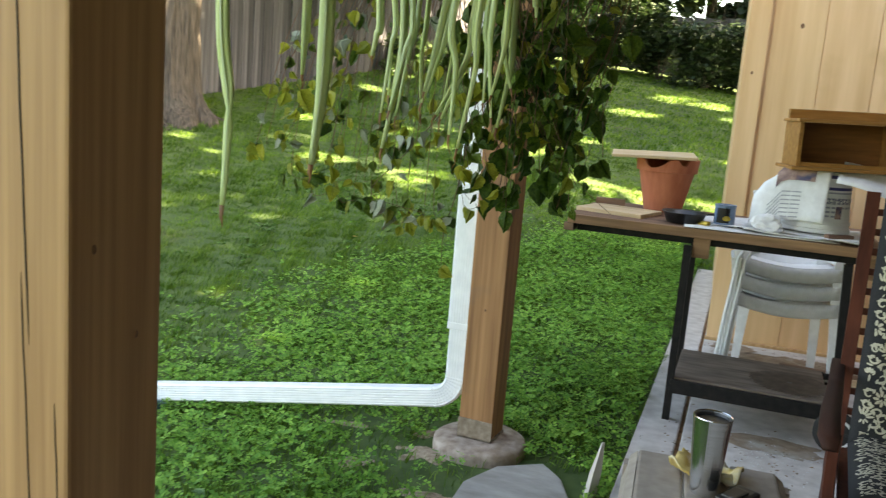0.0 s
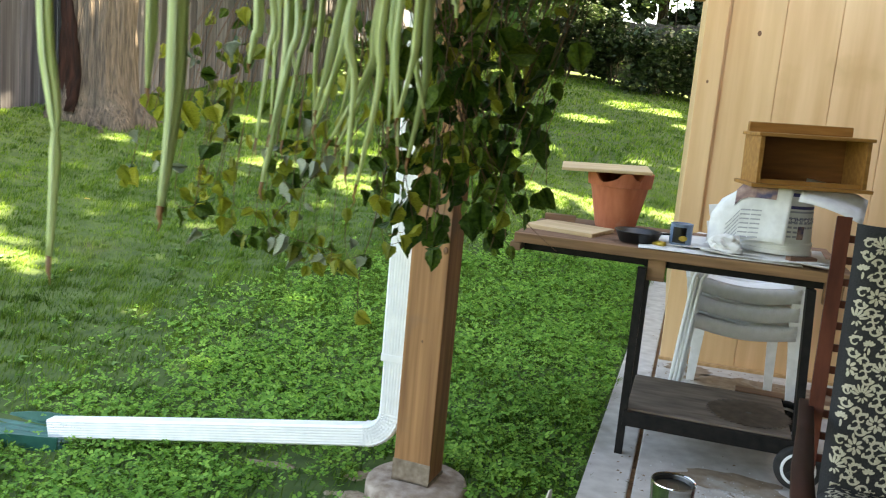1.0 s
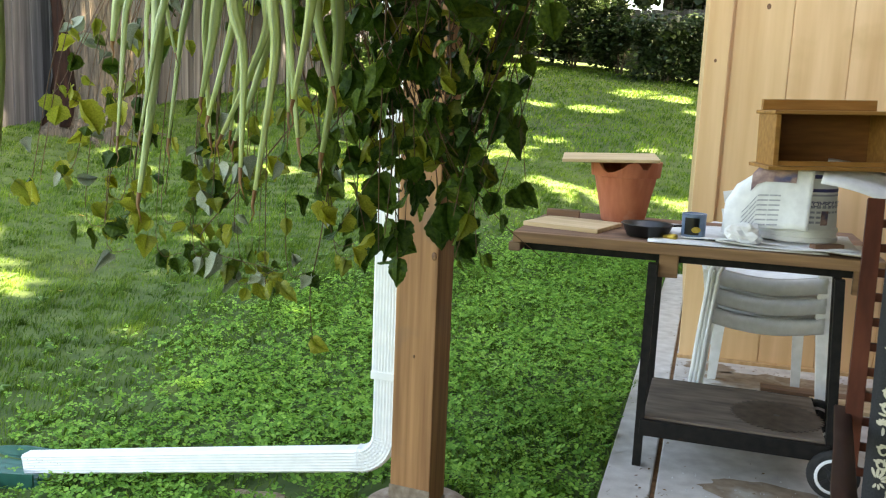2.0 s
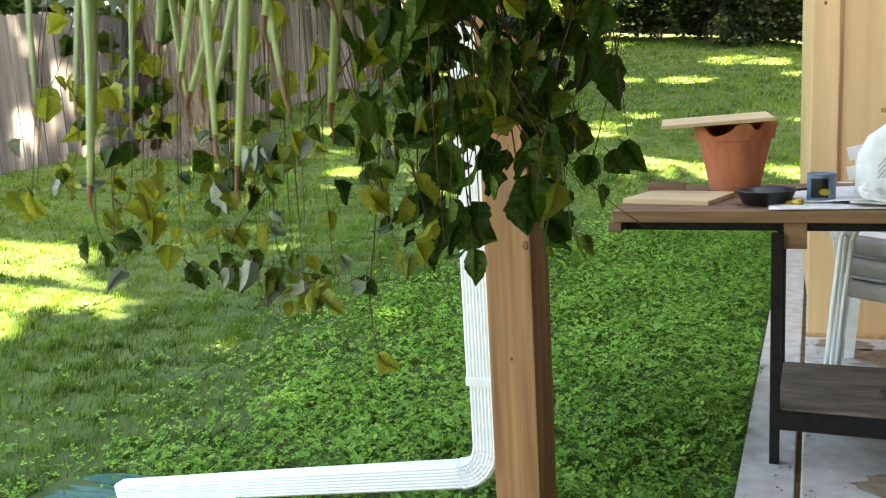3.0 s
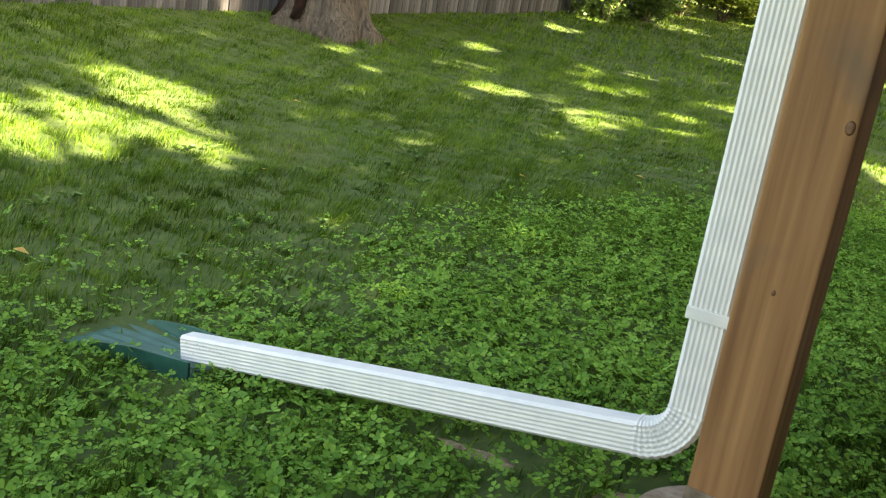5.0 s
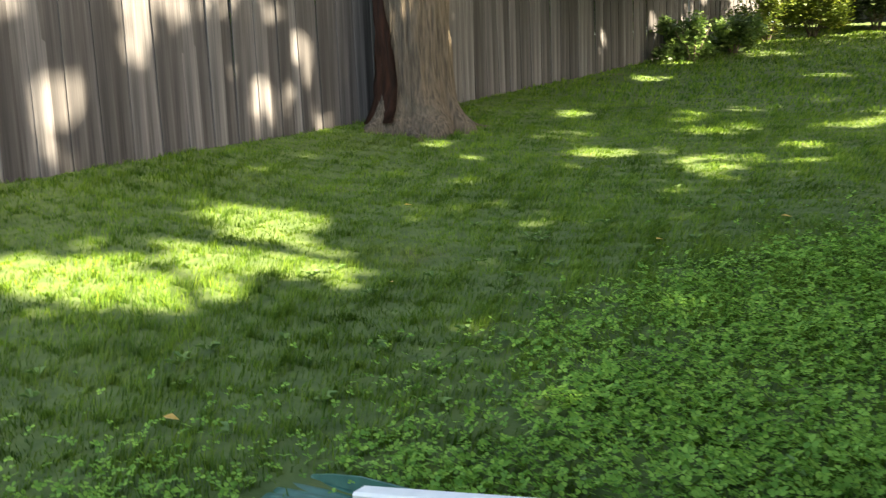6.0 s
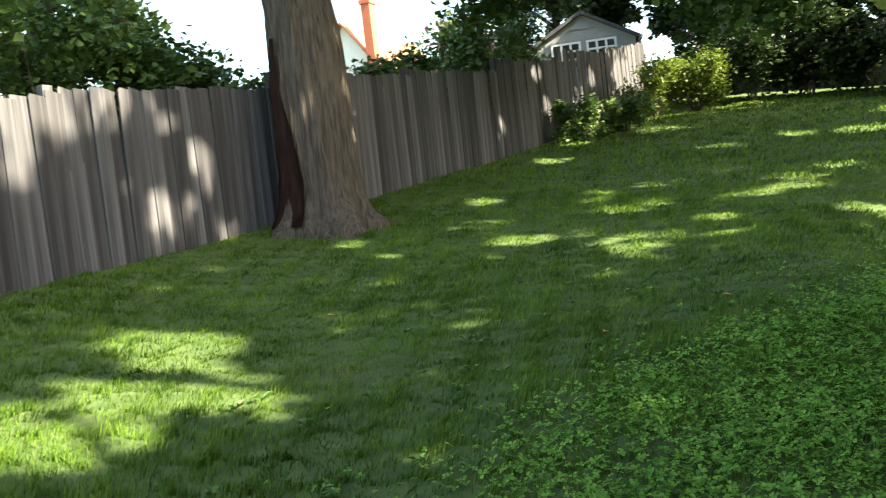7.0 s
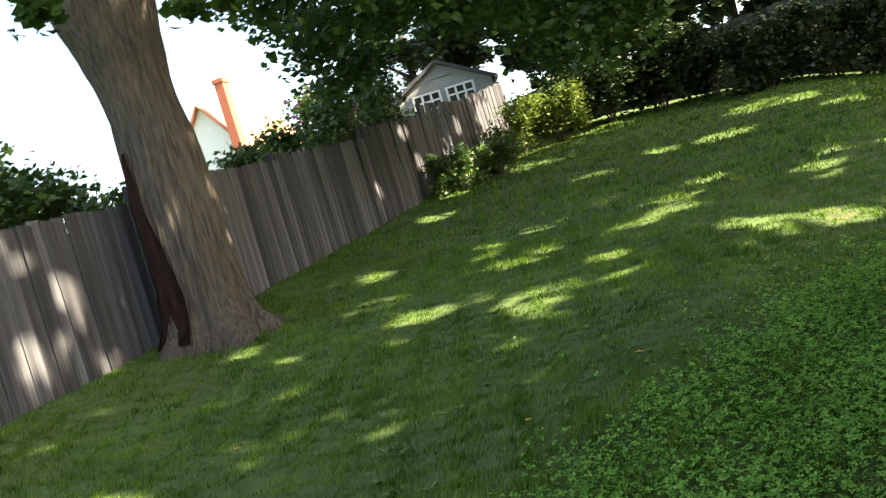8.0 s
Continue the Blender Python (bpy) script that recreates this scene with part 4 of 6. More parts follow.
# roots
for k, (a, ln) in enumerate(((-0.9, 0.95), (-0.35, 0.8), (0.1, 0.75), (-1.5, 0.7), (0.75, 0.9), (-2.1, 0.6), (1.5, 0.7))):
    b = B()
    pts = []
    for j in range(7):
        r = 0.35 + (ln - 0.35) * j / 6
        aa = a + 0.06 * math.sin(j * 1.7 + k)
        x, y = r * math.cos(aa), r * math.sin(aa)
        pts.append((x, y, gz(TX + x, TY + y) - tz + 0.14 * (1 - j / 6) ** 2 - 0.02))
    tube(b, pts, [0.11, 0.1, 0.085, 0.07, 0.05, 0.035, 0.015], 9)
    part("root", b, M_BARK, maple, smooth=True)
# rotten scar that runs up the trunk towards the fence's near end
b = B()
sa = math.atan2(-5.0, -2.4)
rows_ = []
for j in range(15):
    z = 0.05 + 2.05 * j / 14
    wd = 0.36 * (1 - (j / 14) ** 1.6) + 0.07
    rbase = np.interp(z, [l[0] for l in levels], [l[1] for l in levels])
    row = []
    for k in range(7):
        t_ = (k - 3) / 3
        a = sa + 0.25 + t_ * wd + 0.08 * math.sin(z * 3)
        rr = rbase * (1.045 + 0.05 * (abs(t_) > 0.6)) + 0.03 * max(0, 0.5 - z) + 0.03 * noise.noise(Vector((t_ * 3, z * 5, 1)))
        row.append(b.verts.new((rr * math.cos(a), rr * math.sin(a) - 0.02 * z, z)))
    rows_.append(row)
for r0, r1 in zip(rows_, rows_[1:]):
    for k in range(6):
        b.faces.new((r0[k], r0[k + 1], r1[k + 1], r1[k]))
bmesh.ops.solidify(b, geom=b.faces[:], thickness=0.06)
part("rotten_scar", b, M_BARKDARK, maple, "dark rotten scar in the bark", smooth=True)
b = B()
limb(b, (-0.05, -0.15, 4.1), (-0.9, -1.6, 7.5), 0.3, 0.12, 0.3, seed=1)
limb(b, (0.0, 0.1, 4.2), (0.3, 1.2, 8.0), 0.32, 0.12, 0.3, seed=2)
limb(b, (0.2, 0.1, 4.3), (1.2, 5.6, 5.2), 0.2, 0.05, 0.6, seed=3)
limb(b, (0.5, 2.6, 5.1), (2.6, 5.8, 4.2), 0.08, 0.02, 0.3, seed=4)
limb(b, (-0.1, 0.2, 4.4), (-2.8, 1.5, 8.0), 0.2, 0.08, 0.3, seed=5)
limb(b, (0.1, -0.2, 4.2), (2.0, -1.2, 8.0), 0.2, 0.08, 0.4, seed=6)
limb(b, (0.3, 1.6, 4.9), (0.9, 2.9, 4.0), 0.07, 0.02, 0.2, seed=7)
limb(b, (1.0, 4.5, 5.3), (2.4, 5.4, 3.3), 0.07, 0.02, 0.3, seed=8)
limb(b, (0.1, -0.3, 4.3), (0.4, -1.6, 3.5), 0.06, 0.015, 0.2, seed=9)
part("branchwork", b, M_BARK, maple, smooth=True)
tw = leaf_cloud([(0.39, -1.47, 3.3), (0.3, -1.3, 3.6), (1.2, -0.4, 3.2), (1.35, 0.0, 3.2)], [0.3, 0.3, 0.28, 0.25], 420, 0.13, "twig_leaves", M_LEAF, maple, 0.7, 14, 0.1)
tw["kind"] = "stuff"
cs, rs = clumps((1.2, 1.8, 8.8), 6.0, 90, 11, 0.13, 0.22, 0.5)
lowc = [(0.9, 3.0, 5.6), (1.6, 3.4, 6.2), (2.6, 4.2, 6.0), (3.8, 5.6, 5.8), (1.4, 6.6, 5.6), (4.6, 7.6, 5.6), (2.8, 7.8, 5.4), (5.6, 9.4, 5.2), (6.2, 11.2, 5.2), (3.6, 11.0, 5.4), (1.4, 9.6, 5.8), (2.2, 8.4, 4.1), (3.6, 9.6, 3.9), (-0.4, -2.2, 5.6), (-1.2, -3.0, 5.9), (-0.2, -1.6, 6.0), (1.0, 4.0, 4.9), (1.5, 5.2, 4.4), (2.2, 5.8, 4.0), (2.9, 6.3, 3.6), (1.0, 6.0, 4.8), (2.0, 7.2, 4.5), (3.4, 7.4, 4.1), (0.4, 4.8, 5.4), (1.8, 4.0, 5.4), (3.0, 5.0, 5.1), (4.2, 6.4, 4.6), (3.6, 8.6, 4.6), (5.0, 8.2, 4.6), (0.8, 7.6, 5.2), (2.6, 9.2, 5.0), (4.4, 9.8, 4.9)]
lowc += [(x - TX, y - TY, z - tz) for x, y, z in ((-6.09, 9.06, 4.9), (-6.24, 10.28, 4.5), (-5.11, 9.67, 4.5), (-6.39, 11.42, 4.2), (-5.07, 10.88, 4.9), (-4.04, 10.17, 4.3),
         (-4.09, 11.32, 4.5), (-3.08, 10.56, 3.8), (-2.49, 11.69, 3.9), (-2.14, 10.84, 3.2), (-3.3, 12.64, 3.5), (-1.6, 10.84, 3.7), (-5.73, 12.55, 5.2), (-4.03, 13.24, 4.8), (-7.09, 11.87, 5.4))]
# unseen extra crown, added to keep sky light off the far lawn
cs2, rs2 = clumps((2.8, 9.8, 9.6), 6.0, 70, 15, 0.13, 0.22, 0.4)
cs, rs = cs + cs2, rs + rs2
cs, rs = cs + lowc, rs + [0.85] * len(lowc)
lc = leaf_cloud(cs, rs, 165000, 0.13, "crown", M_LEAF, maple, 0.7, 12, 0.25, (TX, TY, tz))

# ---- unseen trees added on the sun's side to shade the lawn and fence ----


def shade_tree(x, y, h, radius, leaves, seed, label):
    z = gz(x, y)
    t = thing("shade_tree", pose(x, y, z), label, "tree", "shade trees")
    b_ = B()
    tube(b_, [(0, 0, -0.2), (0.05, 0.02, h * 0.25), (0.0, 0.1, h * 0.42), (0.1, 0, h * 0.6)], [0.36, 0.26, 0.16, 0.03], 14)
    part("trunk", b_, M_BARK, t, smooth=True)
    b_ = B()
    rr = random.Random(seed)
    for k in range(9):
        a = k * 2.4
        limb(b_, (0, 0.05, h * (0.4 + 0.04 * k)), (radius * 0.75 * math.cos(a), radius * 0.75 * math.sin(a), h * (0.5 + 0.05 * k)), 0.12, 0.03, 0.3, seed=seed + k)
    part("branchwork", b_, M_BARK, t, smooth=True)
    c_, r_ = clumps((0, 0, h * 0.68), radius, 112, seed, 0.09, 0.165, 0.5)
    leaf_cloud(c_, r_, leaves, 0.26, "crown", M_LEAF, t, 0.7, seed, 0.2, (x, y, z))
    return t


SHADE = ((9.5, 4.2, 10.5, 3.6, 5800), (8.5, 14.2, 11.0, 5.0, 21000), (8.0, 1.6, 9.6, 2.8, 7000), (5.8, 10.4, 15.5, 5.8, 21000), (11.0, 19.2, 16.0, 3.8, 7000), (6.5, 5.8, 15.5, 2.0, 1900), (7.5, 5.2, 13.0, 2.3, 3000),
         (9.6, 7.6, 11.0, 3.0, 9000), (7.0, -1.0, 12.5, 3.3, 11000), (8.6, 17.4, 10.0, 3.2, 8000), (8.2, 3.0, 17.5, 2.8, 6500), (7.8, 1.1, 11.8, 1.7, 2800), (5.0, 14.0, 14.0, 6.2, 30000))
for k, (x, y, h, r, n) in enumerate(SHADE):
    shade_tree(x, y, h, r, n, 40 + k, "unseen leafy tree added to shade the lawn")

# ---- shrubs ----


def shrub(x, y, rx, ry, h, leaves, size, material, seed, label, name="shrub", group=""):
    z = gz(x, y)
    t = thing(name, pose(x, y, z), label, "shrub", group)
    r = np.random.default_rng(seed)
    b_ = B()
    for k in range(7):
        a = 0.9 * k
        tube(b_, [(0.05 * math.cos(a), 0.05 * math.sin(a), -0.05), (0.3 * rx * math.cos(a), 0.3 * ry * math.sin(a), h * 0.4), (0.55 * rx * math.cos(a), 0.55 * ry * math.sin(a), h * 0.78)], [0.02, 0.014, 0.005], 6)
    part("stem", b_, M_BARK, t)
    n = 16
    c = np.stack([r.uniform(-rx, rx, n) * 0.75, r.uniform(-ry, ry, n) * 0.75, r.uniform(0.15, 0.85, n) * h], -1)
    leaf_cloud(c.tolist(), (r.uniform(0.22, 0.42, n) * min(h, rx * 2, 1.6)).tolist(), leaves, size, "leaves", material, t, 0.85, seed, 0.15)
    return t


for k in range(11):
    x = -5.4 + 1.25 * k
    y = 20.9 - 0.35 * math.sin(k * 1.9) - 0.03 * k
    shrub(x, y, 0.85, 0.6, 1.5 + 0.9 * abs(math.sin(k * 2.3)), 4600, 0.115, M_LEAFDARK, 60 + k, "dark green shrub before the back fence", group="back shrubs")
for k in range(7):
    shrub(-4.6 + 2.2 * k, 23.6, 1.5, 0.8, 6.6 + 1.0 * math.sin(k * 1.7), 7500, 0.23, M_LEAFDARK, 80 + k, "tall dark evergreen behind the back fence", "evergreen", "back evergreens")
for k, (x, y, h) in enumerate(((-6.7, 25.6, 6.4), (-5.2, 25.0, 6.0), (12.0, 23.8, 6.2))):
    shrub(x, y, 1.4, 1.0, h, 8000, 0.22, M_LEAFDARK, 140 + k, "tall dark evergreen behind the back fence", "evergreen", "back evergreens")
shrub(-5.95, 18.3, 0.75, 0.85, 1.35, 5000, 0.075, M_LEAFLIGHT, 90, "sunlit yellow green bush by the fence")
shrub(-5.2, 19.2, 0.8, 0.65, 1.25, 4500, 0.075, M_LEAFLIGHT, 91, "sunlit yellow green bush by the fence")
shrub(-6.2, 14.6, 0.62, 0.75, 0.8, 5000, 0.075, M_LEAFMID, 92, "low green bush against the fence")
shrub(-5.9, 16.0, 0.5, 0.6, 0.75, 4000, 0.075, M_LEAFMID, 93, "low green bush against the fence")

# ---- beyond the left fence ----
for k, (x, y, rx, h) in enumerate(((-8.6, 8.2, 1.0, 1.55), (-8.7, 10.4, 1.1, 1.65), (-8.8, 12.6, 1.2, 2.2), (-8.7, 14.6, 1.1, 2.55), (-8.6, 16.8, 1.0, 2.85))):
    shrub(x, y, rx, 1.35, h, 9000, 0.095, M_LEAFMID, 100 + k, "green hedge showing over the fence", "hedge", "hedges over the fence")
for k, (x, y) in enumerate(((-9.2, 1.2), (-9.4, 3.2), (-9.4, 5.2), (-9.3, 6.6), (-9.3, 8.0))):
    shrub(x, y, 1.2, 1.25, 2.55 if k < 3 else 1.95, 6000, 0.1, M_LEAFMID, 110 + k, "green hedge showing over the fence", "hedge", "hedges over the fence")
shrub(-10.8, 19.2, 1.6, 1.4, 3.4, 3000, 0.16, M_PINK, 120, "pink flowering bush behind the fence")


def yard_tree(x, y, z0, h, radius, leaves, seed, label, size=0.22, leaf_m=M_LEAFMID):
    t = thing("yard_tree", pose(x, y, z0), label, "tree")
    b_ = B()
    tube(b_, [(0, 0, -0.3), (0.1, 0, h * 0.4), (0, 0.1, h * 0.8)], [0.3, 0.22, 0.08], 12)
    for k in range(8):
        a = 2.1 * k
        limb(b_, (0.05, 0, h * (0.3 + 0.05 * k)), (radius * 0.8 * math.cos(a), radius * 0.8 * math.sin(a), h * (0.35 + 0.07 * k)), 0.09, 0.02, 0.4, seed=seed + k)
    part("trunk", b_, M_BARK, t, smooth=True)
    c_, r_ = clumps((0, 0, h * 0.62), radius, 40, seed, 0.14, 0.28, 0.75)
    leaf_cloud(c_, r_, leaves, size, "crown", leaf_m, t, 0.6, seed, 0.15)


yard_tree(-11.5, 6.6, 0.8, 5.6, 2.5, 22000, 130, "leafy tree in the next yard, lightened as if sunlit", 0.12, M_LEAFSUNLIT)
yard_tree(-12.6, 29.5, 2.4, 8.4, 3.6, 16000, 131, "leafy dark green tree in the next yard", 0.2, M_LEAFDARK)
yard_tree(-7.0, 29.5, 2.0, 10.0, 4.8, 22000, 132, "leafy dark green tree in the next yard", 0.22, M_LEAFDARK)
yard_tree(-1.0, 28.0, 2.4, 11.0, 4.8, 12000, 133, "leafy green tree in the next yard")
yard_tree(2.6, 31.0, 2.4, 13.0, 5.6, 16000, 135, "leafy green tree in the next yard", 0.26, M_LEAFDARK)
yard_tree(-4.2, 32.5, 2.4, 12.0, 5.2, 14000, 136, "leafy green tree in the next yard", 0.26, M_LEAFDARK)
yard_tree(10.5, 29.5, 2.4, 12.0, 5.4, 14000, 137, "leafy green tree in the next yard", 0.26, M_LEAFDARK)
yard_tree(6.0, 27.0, 2.4, 11.0, 4.8, 12000, 134, "leafy green tree in the next yard")


def gable_house(name, m, w, d, eave, peak, wall_m, roof_m, label, windows=(), over=0.25):
    """A gabled house: front at y = 0, ridge along y."""
    h = thing(name, m, label, "house")
    b_ = B()
    f = [b_.verts.new(c) for c in ((-w / 2, 0, -1), (w / 2, 0, -1), (w / 2, 0, eave), (0, 0, peak), (-w / 2, 0, eave))]
    g = [b_.verts.new((v.co.x, d, v.co.z)) for v in f]
    b_.faces.new(f)
    b_.faces.new(g[::-1])
    for i in (0, 1, 4):
        j = (i + 1) % 5
        b_.faces.new((f[j], f[i], g[i], g[j]))
    part("wall", b_, wall_m, h)
    sl = (peak - eave) / (w / 2)
    for s in (-1, 1):
        b_ = B()
        sweep(b_, [(s * (w / 2 + over), -over, eave - sl * over + 0.06), (s * (w / 2 + over), d + over, eave - sl * over + 0.06)], [(-0.05, -0.05), (0.05, -0.05), (0.05, 0.05), (-0.05, 0.05)])
        part("fascia", b_, M_HOUSE, h)
        b_ = B()
        q = [(s * (w / 2 + over), eave - sl * over), (0, peak), (0, peak + 0.12), (s * (w / 2 + over), eave - sl * over + 0.12)]
        a0 = [b_.verts.new((x, -over, z)) for x, z in q]
        a1 = [b_.verts.new((x, d + over, z)) for x, z in q]
        b_.faces.new(a0)
        b_.faces.new(a1[::-1])
        for i in range(4):
            j = (i + 1) % 4
            b_.faces.new((a0[j], a0[i], a1[i], a1[j]))
        part("roof", b_, roof_m, h)
    for x, z, ww, hh, nx_, nz_ in windows:
        b_ = B()
        box(b_, (x - ww / 2, -0.03, z), (x + ww / 2, 0.02, z + hh))
        p = part("window", b_, M_PANE, h, "white framed window")
        b_ = B()
        for i in range(nx_ + 1):
            xx = x - ww / 2 + ww * i / nx_
            box(b_, (xx - 0.035, -0.06, z - 0.03), (xx + 0.035, -0.02, z + hh + 0.03))
        for i in range(nz_ + 1):
            zz = z + hh * i / nz_
            box(b_, (x - ww / 2 + 0.035, -0.055, zz - 0.03), (x + ww / 2 - 0.035, -0.022, zz + 0.03))
        part("frame", b_, M_HOUSE, p)
    return h


M_SHED = mat("pale shed siding", (0.24, 0.245, 0.25), (0.32, 0.325, 0.33), 0.7, (4, 4, 40), bump=0.1)
gs = gable_house("garden_shed", pose(-9.68, 24.4, 2.45, 0, 0, 22), 3.2, 3.5, 2.95, 3.85, M_SHED, M_DARKROOF, "pale garden shed with grey doors behind the fence",
                 ((-0.55, 2.5, 0.86, 0.5, 3, 2), (0.55, 2.5, 0.86, 0.5, 3, 2)), 0.16)
b = B()
box(b, (-1.2, -0.02, -0.5), (1.2, -0.005, 3.1), 0.004)
part("door_panel", b, M_GREYHOUSE, gs, "blue grey door")
b = B()
f = [b.verts.new(c) for c in ((-0.42, -0.03, 3.4), (0.42, -0.03, 3.4), (0, -0.03, 3.66), (-0.42, 0.01, 3.4), (0.42, 0.01, 3.4), (0, 0.01, 3.66))]
for q in ((0, 1, 2), (5, 4, 3), (0, 3, 4, 1), (1, 4, 5, 2), (2, 5, 3, 0)):
    b.faces.new([f[i] for i in q])
part("gable_vent", b, M_GREYHOUSE, gs, "grey triangular vent")

nh = gable_house("neighbour_house", pose(-24.5, 32.4, 0.65, 0, 0, 8), 7.0, 8, 4.6, 9.3, M_HOUSE, M_ORANGE, "white house with an orange roof and brick chimney",
                 ((-1.8, 2.0, 1.0, 1.4, 2, 2), (1.8, 2.0, 1.0, 1.4, 2, 2)), 0.35)
b = B()
box(b, (1.35, -0.6, -1.0), (1.8, -0.02, 9.9), 0.02)
box(b, (1.29, -0.66, 9.9), (1.86, 0.04, 10.1), 0.02)
part("chimney", b, M_BRICK, nh, "orange brick chimney")
nh2 = gable_house("neighbour_house", pose(-31.0, 18.0, 0.8, 0, 0, 75), 9, 8, 4.4, 7.4, M_HOUSE, M_DARKROOF, "pale house with a dark roof beyond the trees", ((-2, 1.5, 1.2, 1.4, 2, 2), (2, 1.5, 1.2, 1.4, 2, 2)))
b = B()
box(b, (2.6, 1.5, 4.0), (3.3, 2.2, 8.3), 0.02)
part("chimney", b, M_BRICK, nh2, "brick chimney")
b = B()
tube(b, [(-10.2, 17.9, 1.9), (-10.2, 17.9, 5.2)], 0.07)
tagged(part("red_pole", b, M_BRICK), "red painted pole behind the fence", "pole")

# ---- things on the workbench ----
pot = thing("flower_pot", pose(0.57, 1.28, TOP) @ Matrix.Diagonal((1.12, 1.12, 1.03, 1)), "broken terracotta flower pot with a chipped rim", "flower pot")
b = B()
prof_ = [(0.078, 0.0), (0.082, 0.004), (0.118, 0.19), (0.13, 0.192), (0.136, 0.255), (0.124, 0.256), (0.112, 0.19), (0.075, 0.012), (0.02, 0.012)]
rr_ = lathe(b, prof_, 44)
for k in range(44):
    a = (2 * math.pi * k / 44 + math.pi) % (2 * math.pi) - math.pi
    bite = 0.05 * math.exp(-((a + 1.9) / 0.33) ** 2) + 0.03 * math.exp(-((a + 0.9) / 0.16) ** 2) + 0.006 * math.sin(11 * a)
    for i in (4, 5):
        rr_[i][k].co.z -= max(0, bite)
part("body", b, M_TERRA, pot, smooth=False)
b = B()
box(b, (-0.2, -0.16, 0), (0.2, 0.16, 0.014), 0.003)
pl = part("tile_board", b, M_BOARD)
pl.matrix_basis = pose(0.5, 1.26, TOP + 0.266, 2.0, -2.0, 8)
tagged(pl, "thin pale wooden board lying on the flower pot", "board")
for nm, dims, m_, mt, lb, ct in (
        ("pine_board", (0.32, 0.27, 0.018), pose(0.4, 0.985, TOP, 0, 0, -14), M_BOARD, "pale flat wooden board on the workbench", "board"),
        ("wood_offcut", (0.14, 0.05, 0.045), pose(0.33, 1.16, TOP, 0, 0, 6), M_BENCH, "small dark wood offcut on the workbench", "offcut"),
        ("wood_offcut", (0.12, 0.035, 0.03), pose(1.34, 0.83, TOP, 0, 0, 30), M_BENCH, "small dark wood offcut on the workbench", "offcut")):
    b = B()
    box(b, (-dims[0] / 2, -dims[1] / 2, 0), (dims[0] / 2, dims[1] / 2, dims[2]), 0.003)
    o = part(nm, b, mt)
    o.matrix_basis = m_
    tagged(o, lb, ct)
pan = thing("black_pan", pose(0.705, 0.86, TOP + 0.002), "small black pan with a long handle", "pan")
b = B()
lathe(b, [(0.06, 0.0), (0.075, 0.002), (0.095, 0.045), (0.1, 0.047), (0.098, 0.05), (0.088, 0.045), (0.07, 0.006), (0.02, 0.005)], 32)
part("bowl", b, M_BLACK, pan, smooth=True)
b = B()
sweep(b, [(0.09, 0.0, 0.046), (0.14, 0.01, 0.05), (0.21, 0.03, 0.056)], [(-0.01, -0.004), (0.01, -0.004), (0.012, 0.0), (0.01, 0.005), (-0.01, 0.005), (-0.012, 0)], scale=[0.8, 0.9, 1.2])
part("handle", b, M_BLACK, pan)
can = thing("paint_can", pose(0.875, 0.87, TOP + 0.002), "small blue tin of wood stain", "tin can")
b = B()
lathe(b, [(0.044, 0.0), (0.046, 0.003), (0.0445, 0.006), (0.0445, 0.094), (0.046, 0.097), (0.046, 0.1), (0.04, 0.1), (0.038, 0.096), (0.01, 0.096)], 32)
part("tin", b, M_BLUECAN, can, smooth=False)
b = B()
for k in range(9):
    a0, a1 = -2.35 + 0.14 * k, -2.35 + 0.14 * (k + 1)
    vs = [b.verts.new((0.0452 * math.cos(a), 0.0452 * math.sin(a), z)) for a, z in ((a0, 0.022), (a1, 0.022), (a1, 0.086), (a0, 0.086))]
    b.faces.new(vs)
bmesh.ops.solidify(b, geom=b.faces[:], thickness=-0.0006)
part("label_panel", b, M_BLACK, can, "dark printed label")
b = B()
lathe(b, [(0.001, 0), (0.016, 0), (0.001, 0.0012)], 16, pose(0.0105, -0.0455, 0.042, 90, 0, 13) @ Matrix.Diagonal((1.1, 0.7, 1, 1)))
part("label_spot", b, M_GOLD, can, "orange printed spot")
b = B()
tube(b, [(0.04 * math.cos(a), 0.025 * math.sin(a), 0) for a in np.linspace(0, 6.0, 24)], 0.004, 7)
ring_ = part("rubber_ring", b, M_BLACK)
ring_.matrix_basis = pose(0.975, 0.88, TOP + 0.006)
tagged(ring_, "black looped cord on newspaper", "cord")
b = B()
tube(b, [(-0.035, 0, 0.01), (0.0, 0, 0.014), (0.02, 0.005, 0.013)], [0.007, 0.012, 0.013], 10)
tube(b, [(-0.035, 0, 0.01), (-0.09, 0.02, 0.02)], [0.003, 0.002], 6)
o = part("brass_fitting", b, M_GOLD, smooth=True)
o.matrix_basis = pose(0.80, 0.79, TOP + 0.002, 0, 0, -35)
tagged(o, "small yellow brass fitting on the bench", "fitting")


def sheet(w, d, nu, nv, fn, thick=0.0015):
    """A limp sheet: fn(u, v) gives its places."""
    b_ = B()
    g_ = [[b_.verts.new(fn(i / nu, j / nv)) for i in range(nu + 1)] for j in range(nv + 1)]
    for j in range(nv):
        for i in range(nu):
            b_.faces.new((g_[j][i], g_[j][i + 1], g_[j + 1][i + 1], g_[j + 1][i]))
    bmesh.ops.recalc_face_normals(b_, faces=b_.faces[:])
    bmesh.ops.solidify(b_, geom=b_.faces[:], thickness=thick)
    return b_


